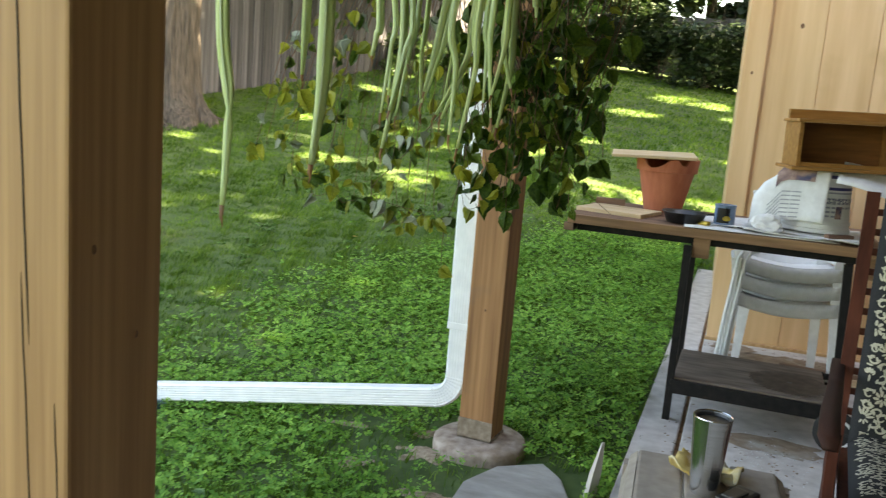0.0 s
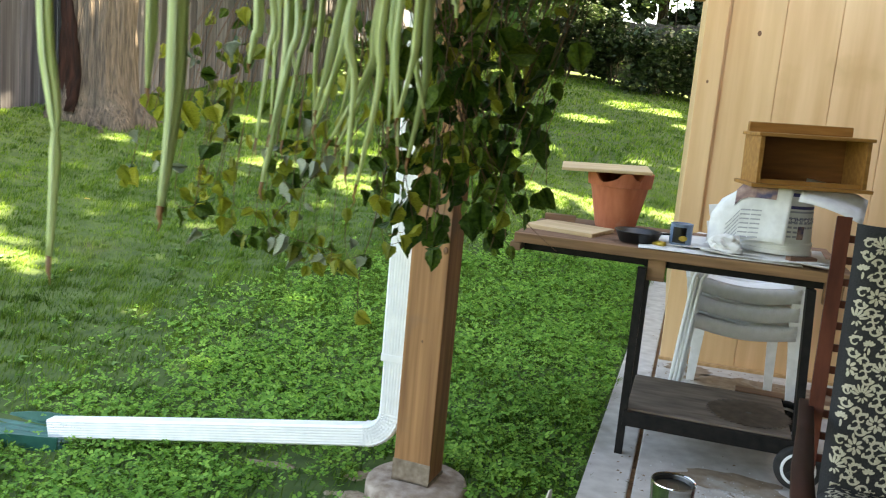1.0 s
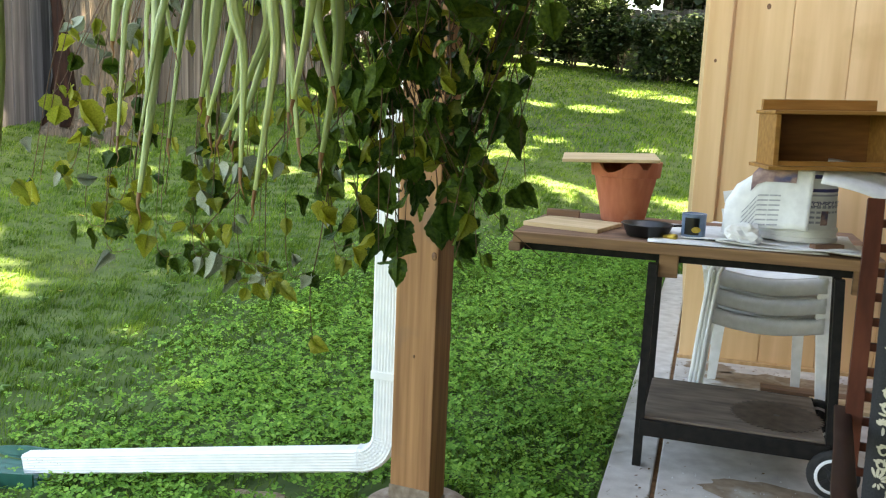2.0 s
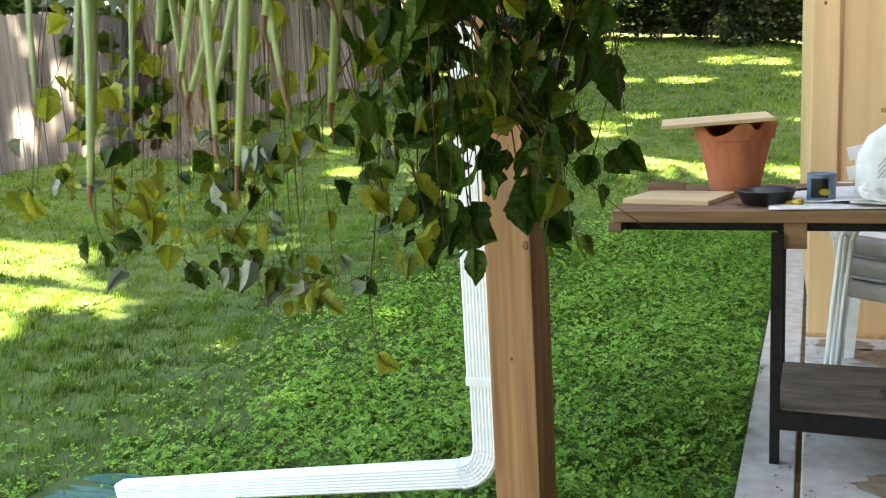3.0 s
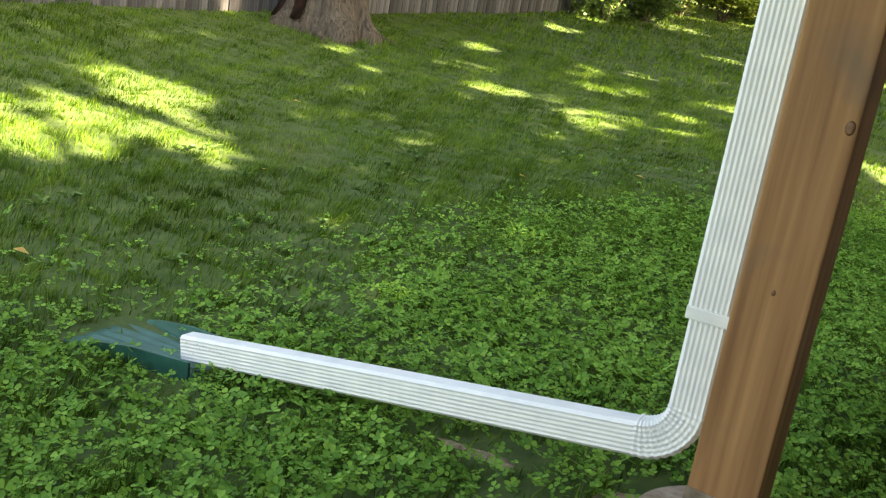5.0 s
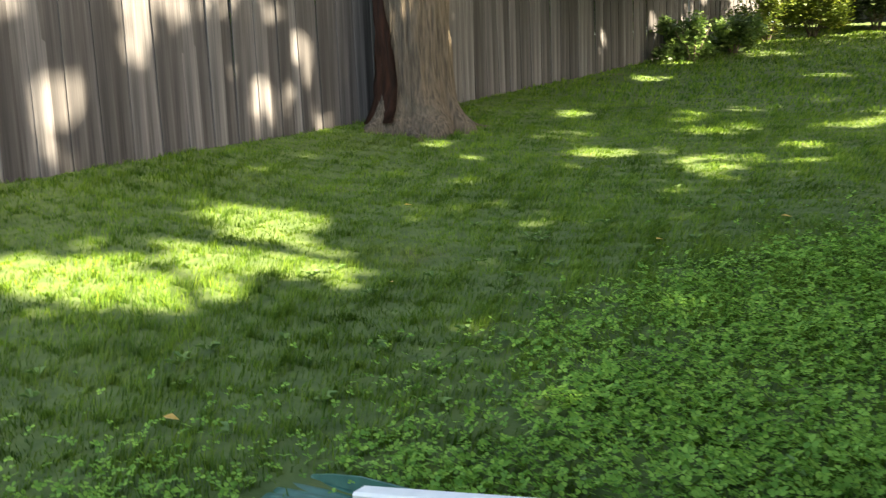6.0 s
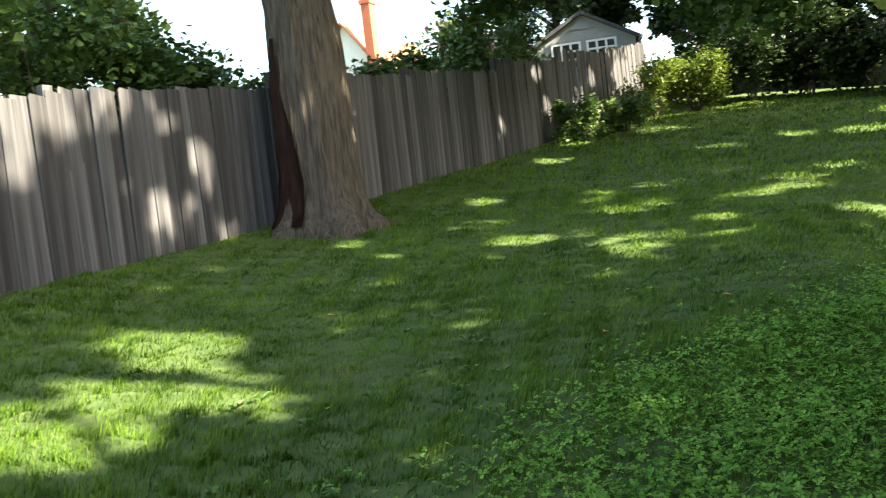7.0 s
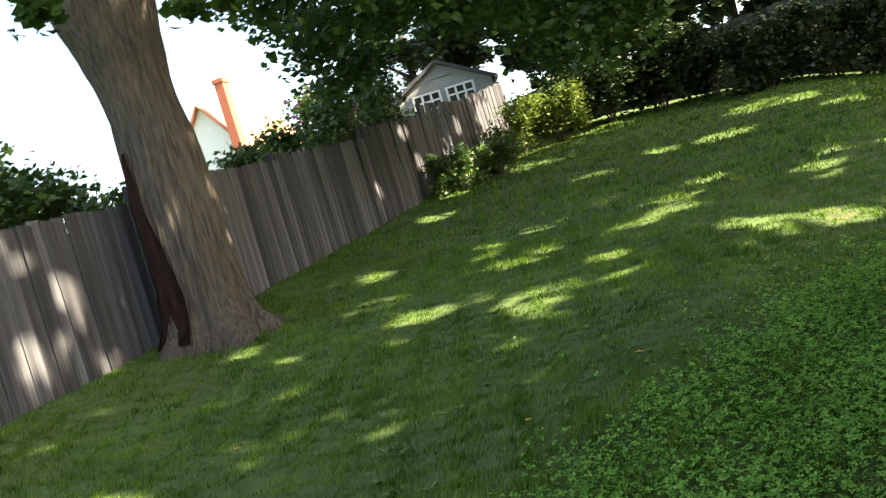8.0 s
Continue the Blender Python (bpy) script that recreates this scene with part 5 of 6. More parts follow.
BX, BY = 1.245, 1.02
for k, (x, y, w, d, a) in enumerate(((1.02, 0.9, 0.62, 0.38, 3), (1.22, 0.86, 0.5, 0.3, -6), (1.1, 1.0, 0.7, 0.4, -2))):
    b = sheet(w, d, 14, 8, lambda u, v: (w * (u - 0.5), d * (v - 0.5), 0.003 + 0.005 * k + 0.004 * math.sin(9 * u + 2 * k) * math.sin(5 * v + k) + (0.02 * max(0, 0.1 - v) * 6 * abs(math.sin(4 * u + k)) if k == 1 else 0)))
    o = part("newspaper", b, M_PAPER, smooth=True)
    o.matrix_basis = pose(x, y, TOP + 0.003, 0, 0, a)
    tagged(o, "crumpled newspaper sheet spread on the workbench", "newspaper", "newspapers")
bucket = thing("bucket", pose(BX, BY, TOP + 0.022) @ Matrix.Diagonal((1, 1, 0.88, 1)), "white plastic compound bucket turned upside down", "bucket")
b = B()
lathe(b, [(0.15, 0.0), (0.152, 0.006), (0.15, 0.02), (0.146, 0.022), (0.146, 0.04), (0.15, 0.042), (0.148, 0.055), (0.143, 0.058), (0.13, 0.285), (0.12, 0.296), (0.05, 0.29)], 48)
part("body", b, M_BUCKET, bucket, smooth=False)
for z0, z1, band_m in ((0.195, 0.203, M_GREYPRINT), (0.212, 0.226, M_NAVY), (0.268, 0.284, M_NAVY)):
    b = B()
    ra, rb = (float(np.interp(z, (0.058, 0.285), (0.1445, 0.1315))) for z in (z0, z1))
    lathe(b, [(ra, z0), (rb, z1)], 48, close=False)
    part("printed_band", b, band_m, bucket, "printed band")
b = B()
for k in range(11):
    a0 = -2.2 + 0.17 * k
    for row in range(5 if k < 8 else 3):
        z0 = 0.175 - 0.021 * row
        rad = np.interp(z0, (0.058, 0.285), (0.1445, 0.1315)) + 0.0008
        a1 = a0 + (0.13 if row else 0.1)
        b.faces.new([b.verts.new((rad * math.cos(a), rad * math.sin(a), z)) for a, z in ((a0, z0 - 0.009), (a1, z0 - 0.009), (a1, z0), (a0, z0))])
part("printed_text", b, M_GREYPRINT, bucket, "grey bars of small print")


def wrap_text(text, radius, mid, z, size, material, parent):
    """Letters bent round an upright cylinder."""
    cu = bpy.data.curves.new("lettering", "FONT")
    cu.body, cu.size, cu.align_x = text, size, "CENTER"
    ob = new("lettering", cu)
    dg = bpy.context.evaluated_depsgraph_get()
    me = bpy.data.meshes.new_from_object(ob.evaluated_get(dg))
    bpy.data.objects.remove(ob)
    for v in me.vertices:
        a = mid + v.co.x / radius
        v.co = Vector((radius * math.cos(a), radius * math.sin(a), z + v.co.y))
    me.materials.append(material)
    o_ = new("lettering", me)
    o_.parent = parent
    return o_


wrap_text("COMPOUND", 0.1412, -0.82, 0.152, 0.03, M_NAVY, bucket)
b = B()
for a0 in (-1.05,):
    rad = 0.1445
    b.faces.new([b.verts.new((rad * math.cos(a), rad * math.sin(a), z)) for a, z in ((a0, 0.075), (a0 + 0.22, 0.075), (a0 + 0.22, 0.135), (a0, 0.135))])
part("printed_picture", b, M_PHOTO, bucket, "small colour print")


def drape(u, v):
    """Sheet over the bucket's flat top with a straight flap hanging in front and a drooping side."""
    x, ln = -0.32 + 0.39 * u, 0.48 * (1 - v)
    fall = max(0, ln - 0.25)
    y, z = 0.115 - min(ln, 0.25) - 0.28 * fall, 0.264 - 0.95 * fall + 0.004 * math.exp(-abs(ln - 0.25) * 40)
    side_ = max(0, -0.115 - x)
    z -= 0.8 * side_ * (1.15 - 0.6 * v)
    x += 0.42 * side_
    z += 0.004 * math.sin(9 * u + 3 * v) * (0.3 + fall * 4)
    y -= 0.012 * math.sin(7 * u + 1) * fall * 6
    return (x, y, max(z, 0.012))


b = sheet(1, 1, 26, 20, drape)
np1 = part("newspaper", b, M_PAPER, smooth=True)
np1.matrix_basis = pose(BX - 0.01, BY, TOP + 0.026, 0, 0, -10)
tagged(np1, "newspaper draped over an upturned bucket", "newspaper", "newspapers")


def on_drape(u0, u1, v0, v1, off=0.004):
    nu = nv = 5
    b_ = B()
    g_ = []
    for j in range(nv + 1):
        row = []
        for i in range(nu + 1):
            u, v = u0 + (u1 - u0) * i / nu, v0 + (v1 - v0) * j / nv
            c = Vector(drape(u, v))
            du, dv = Vector(drape(u + 0.01, v)) - c, Vector(drape(u, v + 0.01)) - c
            n_ = du.cross(dv).normalized()
            row.append(b_.verts.new(c + n_ * off))
        g_.append(row)
    for j in range(nv):
        for i in range(nu):
            b_.faces.new((g_[j][i], g_[j][i + 1], g_[j + 1][i + 1], g_[j + 1][i]))
    return b_


part("printed_photo", on_drape(0.4, 0.85, 0.36, 0.54), M_PHOTO, np1, "printed colour photograph", smooth=True)
for c_ in range(4):
    for r_ in range(7):
        u0 = 0.3 + 0.11 * c_
        part("print_line", on_drape(u0, u0 + 0.1, 0.02 + 0.038 * r_, 0.02 + 0.038 * r_ + 0.012, 0.0035), M_INK, np1)
b = sheet(0.26, 0.22, 10, 6, lambda u, v: (0.24 * u, 0.2 * v - 0.1, 0.004 - 0.05 * u * u + 0.006 * math.sin(7 * v)))
o = part("newspaper", b, M_PAPER, smooth=True)
o.matrix_basis = pose(BX + 0.07, BY - 0.1, TOP + 0.283, 24, 4, -10)
tagged(o, "folded newspaper sticking out under the wooden case", "newspaper", "newspapers")
b = B()
bmesh.ops.create_icosphere(b, subdivisions=3, radius=0.055)
for v in b.verts:
    k = 1 + 0.45 * noise.noise(v.co * 26) + 0.2 * noise.noise(v.co * 60)
    v.co = Vector((v.co.x * 1.15 * k, v.co.y * k, max(v.co.z * 0.75 * k, -0.03)))
rag = part("rag", b, M_CLOTH, smooth=False)
rag.matrix_basis = pose(1.06, 0.82, TOP + 0.045)
tagged(rag, "crumpled white rag on the newspapers", "rag")

case = thing("wooden_case", pose(1.315, 1.0, TOP + 0.29, 0, -1.5, 13), "open stained wooden wall case lying on the bucket", "wooden case")
W2, D2, H2 = 0.205, 0.11, 0.2
b = B()
box(b, (-W2 - 0.03, -D2 - 0.02, 0), (W2 + 0.03, D2 + 0.02, 0.014), 0.003)
part("base_board", b, M_WALNUT, case)
b = B()
box(b, (-W2 - 0.018, -D2 - 0.012, H2), (W2 + 0.018, D2 + 0.012, H2 + 0.014), 0.003)
part("top_board", b, M_WALNUT, case)
b = B()
box(b, (-W2 - 0.005, D2 - 0.03, H2 + 0.0142), (W2 + 0.005, D2 + 0.0, H2 + 0.055), 0.004)
part("crest_rail", b, M_WALNUT, case)
for s in (-1, 1):
    b = B()
    box(b, (s * W2 - 0.009, -D2, 0.0142), (s * W2 + 0.009, D2, H2 - 0.0002), 0.002)
    part("side", b, M_WALNUT, case)
b = B()
box(b, (-W2 + 0.0095, D2 - 0.012, 0.0145), (W2 - 0.0095, D2, H2 - 0.0005))
part("back", b, M_WALNUTIN, case, "dark inner back")
b = B()
box(b, (-W2 + 0.0095, -D2 + 0.01, 0.0143), (W2 - 0.0095, -D2 + 0.022, 0.032), 0.002)
part("lip", b, M_WALNUT, case)

# ---- stacked resin chairs ----
chair0 = thing("resin_chair", pose(1.215, 1.56, SLAB), "white resin garden chair in a stack under the bench", "chair", "stacked garden chairs")
sx = 0.24
b = sheet(1, 1, 14, 10, lambda u, v: ((u - 0.5) * 2 * (sx - 0.02 * v), 0.42 * v, 0.46 - 0.03 * math.sin(math.pi * u) - 0.03 * v), 0.006)
part("seat", b, M_RESIN, chair0, smooth=True)
b = B()
# the apron rolls over the seat's front edge and sags towards the middle
rolled = ((0.03, 0.004), (0.0, 0.002), (-0.016, -0.006), (-0.024, -0.026), (-0.022, -0.056), (-0.015, -0.068))
rows_ = [[b.verts.new(((k / 16 - 0.5) * 2 * (sx + 0.006), dy, 0.465 + dz - 0.032 * math.sin(math.pi * k / 16))) for k in range(17)] for dy, dz in rolled]
for r0, r1 in zip(rows_, rows_[1:]):
    for k in range(16):
        b.faces.new((r0[k], r1[k], r1[k + 1], r0[k + 1]))
bmesh.ops.solidify(b, geom=b.faces[:], thickness=0.005)
part("front_rail", b, M_RESIN, chair0, smooth=True)
for s in (-1, 1):
    b = B()
    sweep(b, [(s * (sx + 0.03), -0.01, 0.0), (s * (sx + 0.008), 0.0, 0.34), (s * (sx - 0.005), 0.02, 0.475), (s * (sx + 0.02), 0.05, 0.62)], [(-0.022, -0.014), (0.024, -0.018), (0.026, 0.004), (0.004, 0.01), (0.0, 0.024), (-0.02, 0.022)], Vector((0, 1, 0)), [0.8, 1.1, 1.2, 1.1])
    part("front_leg", b, M_RESIN, chair0)
    b = B()
    sweep(b, [(s * 0.2, 0.42, 0.0), (s * 0.185, 0.40, 0.3), (s * 0.18, 0.38, 0.465)], [(-0.026, -0.018), (0.026, -0.018), (0.024, 0.018), (-0.024, 0.018)], Vector((0, 1, 0)), [0.8, 1.0, 1.25])
    part("back_leg", b, M_RESIN, chair0)
    b = B()
    sweep(b, [(s * (sx + 0.02), 0.03, 0.625), (s * (sx + 0.03), 0.2, 0.635), (s * (sx - 0.01), 0.38, 0.63)], [(-0.028, -0.008), (0.028, -0.008), (0.03, 0.006), (-0.028, 0.008)])
    part("arm", b, M_RESIN, chair0)
for k in range(5):
    b = B()
    x = (k - 2) * 0.075
    sweep(b, [(x * 0.9, 0.40, 0.4), (x, 0.46, 0.6), (x * 1.05, 0.52, 0.76)], [(-0.034, -0.003), (0.034, -0.003), (0.034, 0.003), (-0.034, 0.003)], Vector((0, 1, 0)))
    part("back_slat", b, M_RESIN, chair0)
b = B()
sweep(b, [((k / 8 - 0.5) * 0.44, 0.505 + 0.01 * math.sin(math.pi * k / 8), 0.75 + 0.03 * math.sin(math.pi * k / 8)) for k in range(9)], [(-0.006, -0.03), (0.006, -0.03), (0.006, 0.03), (-0.006, 0.03)])
part("top_rail", b, M_RESIN, chair0)
for k in (1, 2):
    copy_thing(chair0, pose(1.215, 1.56 + 0.018 * k, SLAB + 0.088 * k))

# folded metal chair leaning beside the stack
fold = thing("folding_chair", pose(0, 0, 0), "folded white metal garden chair leaning by the stack", "chair")
for dx, dy in ((0.0, 0.0), (-0.035, 0.09)):
    b = B()
    tube(b, [(0.94 + dx, 1.40 + dy, SLAB + 0.01), (0.965 + dx, 1.43 + dy, 0.4), (0.995 + dx, 1.46 + dy, 0.7), (1.02 + dx, 1.48 + dy, 0.745), (1.07 + dx, 1.5 + dy, 0.76), (1.3 + dx, 1.53 + dy, 0.76)], 0.0095, 10)
    part("frame_tube", b, M_WHITE, fold, "white metal tube", smooth=True)
for z in (0.1, 0.16):
    b = B()
    tube(b, [(0.942, 1.402, z), (0.908, 1.49, z)], 0.007, 8)
    part("foot_bar", b, M_WHITE, fold, smooth=True)
b = B()
box(b, (-0.004, -0.03, 0.0), (0.004, 0.03, 0.52), 0.002, pose(0.932, 1.46, 0.19, -2.5, 4.5, 0))
part("side_panel", b, M_RESIN, fold)

# loose timber and litter on the slab
for x, y, ln, a, mt in ((1.42, 1.72, 0.7, 2, M_BOARD), (1.5, 1.9, 0.5, -3, M_BENCH), (1.62, 1.8, 0.3, 8, M_BOARD)):
    b = B()
    box(b, (-ln / 2, -0.045, 0), (ln / 2, 0.045, 0.02), 0.003)
    o = part("timber_offcut", b, mt)
    o.matrix_basis = pose(x, y, SLAB, 0, 0, a)
    tagged(o, "loose flat timber offcut on the slab", "timber", "loose timber")
rl = np.random.default_rng(5)
vs_, fs_ = [], []
for k in range(430):
    if k < 200:
        x, y = rl.uniform(0.86, 2.3), 2.29 - abs(rl.normal(0, 0.22))
    elif k < 320:
        x, y = 0.82 + rl.normal(0, 0.03), rl.uniform(-1.0, 4.5)
    elif k < 400:
        x, y = 1.15 + rl.normal(0, 0.2), 0.45 + rl.normal(0, 0.18)
    else:
        x, y = rl.uniform(0.66, 2.2), rl.uniform(-0.6, 2.2)
    s, a = rl.uniform(0.003, 0.011), rl.uniform(0, 6.28)
    z = SLAB + 0.001
    i = len(vs_)
    for da, rr, up in ((0, 1, 0.1), (1.4, 0.45, 0.5), (3.14, 1, 0.15), (4.7, 0.45, 0.3)):
        vs_.append((x + s * rr * math.cos(a + da), y + s * rr * math.sin(a + da), z + s * up * 0.7))
    fs_.append((i, i + 1, i + 2, i + 3))
o = cloud("leaf_litter", vs_, fs_, M_DEBRIS)
tagged(o, "dry brown leaf crumbs scattered on the concrete", "leaf litter", kind="stuff")
vs_, fs_ = [], []
for k in range(160):
    x, y, s = 1.2 + rl.normal(0, 0.12), 0.5 + rl.normal(0, 0.1), rl.uniform(0.0015, 0.0045)
    i = len(vs_)
    for dx, dy, dz in ((1, 0, 0), (-0.5, 0.8, 0), (-0.5, -0.8, 0), (0, 0, 1.2)):
        vs_.append((x + s * dx, y + s * dy, SLAB + 0.0005 + s * dz))
    fs_ += [(i, i + 1, i + 3), (i + 1, i + 2, i + 3), (i + 2, i, i + 3)]
o = cloud("wood_chips", vs_, fs_, M_BUCKET)
tagged(o, "pale crumbs of plaster on the concrete", "crumbs", kind="stuff")

M_GRIME = mat("dried mud film", (0.2, 0.135, 0.085), (0.34, 0.25, 0.17), 0.95, (18, 18, 18), 8, bump=0.4, blotch=(0.42, 0.37, 0.31), blotch_scale=7, blotch_at=0.52)
for k, (x, y, rx, ry) in enumerate(((1.45, 1.95, 0.48, 0.22), (1.0, 2.18, 0.13, 0.09), (2.0, 2.0, 0.3, 0.2), (1.2, 0.62, 0.2, 0.1))):
    b = B()
    ring_v = []
    for i in range(40):
        a = 2 * math.pi * i / 40
        w = 1 + 0.4 * noise.noise(Vector((2.4 * math.cos(a) + 5 * k, 2.4 * math.sin(a), k))) + 0.18 * noise.noise(Vector((8 * math.cos(a), 8 * math.sin(a) + k, 3)))
        ring_v.append(b.verts.new((x + rx * w * math.cos(a), min(y + ry * w * math.sin(a), 2.28), SLAB + 0.0025)))
    b.faces.new(ring_v)
    tagged(part("dirt_film", b, M_GRIME), "dried brown dirt spread on the concrete", "dirt", kind="stuff")

# ---- side table with tumbler ----
ST = 0.47
st = thing("side_table", pose(0.955, -0.93, SLAB, 0, 0, 4), "small taupe plastic side table with a plank top", "side table")
for k in range(3):
    b = B()
    w = 0.118
    box(b, (-0.178 + 0.12 * k, -0.2, ST - SLAB - 0.028), (-0.178 + 0.12 * k + w, 0.2, ST - SLAB), 0.008)
    part("top_plank", b, M_TABLEPL, st)
for s in (-1, 1):
    b = B()
    pr = [(s * 0.18, ST - SLAB - 0.004), (s * 0.2, ST - SLAB - 0.02), (s * 0.215, ST - SLAB - 0.07), (s * 0.205, ST - SLAB - 0.075), (s * 0.19, ST - SLAB - 0.03), (s * 0.18, ST - SLAB - 0.02)]
    a0 = [b.verts.new((x, -0.195, z)) for x, z in pr]
    a1 = [b.verts.new((x, 0.195, z)) for x, z in pr]
    b.faces.new(a0)
    b.faces.new(a1[::-1])
    for i in range(6):
        b.faces.new((a0[i], a0[(i + 1) % 6], a1[(i + 1) % 6], a1[i]))
    bmesh.ops.recalc_face_normals(b, faces=b.faces[:])
    part("side_apron", b, M_TABLEPL, st)
    for q in (-1, 1):
        b = B()
        sweep(b, [(s * 0.21, q * 0.18, 0), (s * 0.19, q * 0.165, ST - SLAB - 0.03)], [(-0.022, -0.018), (0.022, -0.018), (0.022, 0.018), (-0.022, 0.018)], Vector((0, 1, 0)), [0.8, 1.1])
        part("leg", b, M_TABLEPL, st)
tb = thing("tumbler", pose(0.945, -0.945, ST + 0.001), "brushed stainless steel tumbler with a clear lid", "tumbler")
b = B()
lathe(b, [(0.03, 0), (0.034, 0.003), (0.036, 0.02), (0.046, 0.18), (0.0475, 0.199), (0.0468, 0.201), (0.045, 0.199), (0.043, 0.18), (0.02, 0.18)], 40)
part("cup", b, M_CHROME, tb, smooth=False)
b = B()
lathe(b, [(0.0425, 0.182), (0.0432, 0.193), (0.0445, 0.1965), (0.041, 0.197), (0.038, 0.19), (0.004, 0.189)], 40)
box(b, (-0.011, -0.03, 0.188), (0.011, 0.002, 0.194), 0.002)
part("lid", b, M_BLACK, tb, "dark translucent lid", smooth=False)
b = sheet(1, 1, 18, 16, lambda u, v: (0.17 * (u - 0.5) * (1 - 0.25 * (v - 0.5) ** 2), 0.15 * (v - 0.5) * (1 - 0.3 * (u - 0.4) ** 2), 0.006 + 0.1 * max(0, math.hypot(u - 0.5, v - 0.5) - 0.28) * (0.6 + 0.5 * math.sin(5 * math.atan2(v - 0.5, u - 0.5))) + 0.014 * noise.noise(Vector((u * 6, v * 6, 0))) + 0.006 * noise.noise(Vector((u * 15, v * 13, 2)))), 0.003)
o = part("yellow_cloth", b, M_YELLOW, smooth=True)
o.matrix_basis = pose(0.945, -0.835, ST + 0.004, 0, 0, -15)
tagged(o, "folded yellow cloth on the side table", "cloth")
b = B()
box(b, (-0.032, -0.058, 0), (0.032, 0.058, 0.032), 0.01)
box(b, (-0.02, -0.05, 0.03), (0.02, 0.02, 0.04), 0.006)
o = part("black_case", b, M_BLACK)
o.matrix_basis = pose(1.025, -0.985, ST + 0.001, 0, 0, -28)
tagged(o, "small black plastic case on the side table", "case")

# ---- red wooden armchair with a patterned cushion ----
AX, AY = 1.63, -0.3
arm = thing("armchair", pose(AX, AY, SLAB, 0, 0, -5), "red stained wooden armchair with a floral cushion", "armchair")


def back_y(z):
    return 0.05 + 0.22 * (z - 0.35)


for s in (-1, 1):
    b = B()
    sweep(b, [(s * 0.32, 0.05, 0.0), (s * 0.32, back_y(0.4), 0.4), (s * 0.32, back_y(1.14), 1.14)], [(-0.02, -0.016), (0.02, -0.016), (0.02, 0.016), (-0.02, 0.016)], Vector((0, 1, 0)))
    part("back_post", b, M_RED, arm)
    b = B()
    sweep(b, [(s * 0.34, -0.5, 0.0), (s * 0.34, -0.47, 0.35), (s * 0.345, -0.46, 0.55)], [(-0.013, -0.028), (0.013, -0.028), (0.017, 0.0), (0.013, 0.028), (-0.013, 0.028), (-0.017, 0)], Vector((0, 1, 0)))
    part("front_leg", b, M_RED, arm)
    b = B()
    sweep(b, [(s * 0.345, 0.14, 0.60), (s * 0.35, -0.1, 0.585), (s * 0.36, -0.35, 0.575), (s * 0.36, -0.52, 0.56), (s * 0.355, -0.56, 0.54)], [(-0.04, -0.012), (0.04, -0.012), (0.045, 0.0), (0.04, 0.012), (-0.04, 0.012), (-0.045, 0)], scale=[0.45, 0.5, 0.58, 0.62, 0.4])
    part("armrest", b, M_REDDARK, arm, smooth=True)
    b = B()
    sweep(b, [(s * 0.33, 0.1, 0.3), (s * 0.335, -0.46, 0.35)], [(-0.012, -0.04), (0.012, -0.04), (0.012, 0.04), (-0.012, 0.04)])
    part("side_rail", b, M_RED, arm)
for k in range(11):
    z = 0.46 + 0.062 * k
    b = B()
    box(b, (-0.33, back_y(z) - 0.006, z - 0.011), (0.33, back_y(z) + 0.006, z + 0.011), 0.003)
    part("back_slat", b, M_RED, arm)
b = B()
box(b, (-0.31, -0.46, 0.32), (0.31, 0.06, 0.345), 0.004)
part("seat_board", b, M_RED, arm)
M_FAB = mat("black woven fabric", (0.012, 0.012, 0.014), (0.03, 0.029, 0.03), 0.95, (300, 300, 300), bump=0.3, bump_depth=0.001)
M_CREAM = mat("cream floral weave", (0.42, 0.38, 0.29), (0.58, 0.53, 0.42), 0.95, (260, 260, 260), bump=0.3, bump_depth=0.001)


def cushion_at(u, v, off=0.0):
    """u across 0..1; v from the seat's front 0 over the fold up to the back's top 1."""
    edge = min(u, 1 - u) * 2
    puff = 0.035 * min(1, edge * 6) ** 0.5
    x = (u - 0.5) * 0.575
    if v < 0.42:
        y = -0.48 + 0.5 * v / 0.42
        return Vector((x, y, 0.375 + puff + off + 0.006 * math.sin(8 * u) * math.sin(9 * v)))
    k = (v - 0.42) / 0.58
    z = 0.42 + 0.71 * k
    return Vector((x, back_y(z) - 0.035 - puff - off - 0.01 * math.sin(6 * k + 4 * u) ** 2, z + 0.1 * off))


b = sheet(1, 1, 20, 44, lambda u, v: cushion_at(u, v), 0.03)
cush = part("cushion", b, M_FAB, arm, "black cushion with cream flowers", smooth=True)
b = B()


def petal(bm_, cu, cv, ang, ln, wd, start=0.0, asp=1.0):
    ln, wd, start = ln * 0.7, wd * 0.72, start * 0.7
    vs = []
    for k in range(9):
        a = 2 * math.pi * k / 9
        r_, t_ = start + ln * (0.5 - 0.5 * math.cos(a)), wd * math.sin(a) * (0.7 + 0.3 * math.cos(a * 0.5))
        u = cu + (r_ * math.cos(ang) - t_ * math.sin(ang)) / 0.575
        v = cv + (r_ * math.sin(ang) + t_ * math.cos(ang)) / 1.22
        if not (0.02 < u < 0.98 and 0.01 < v < 0.99):
            return
        vs.append(bm_.verts.new(cushion_at(u, v, 0.0025)))
    bm_.faces.new(vs)


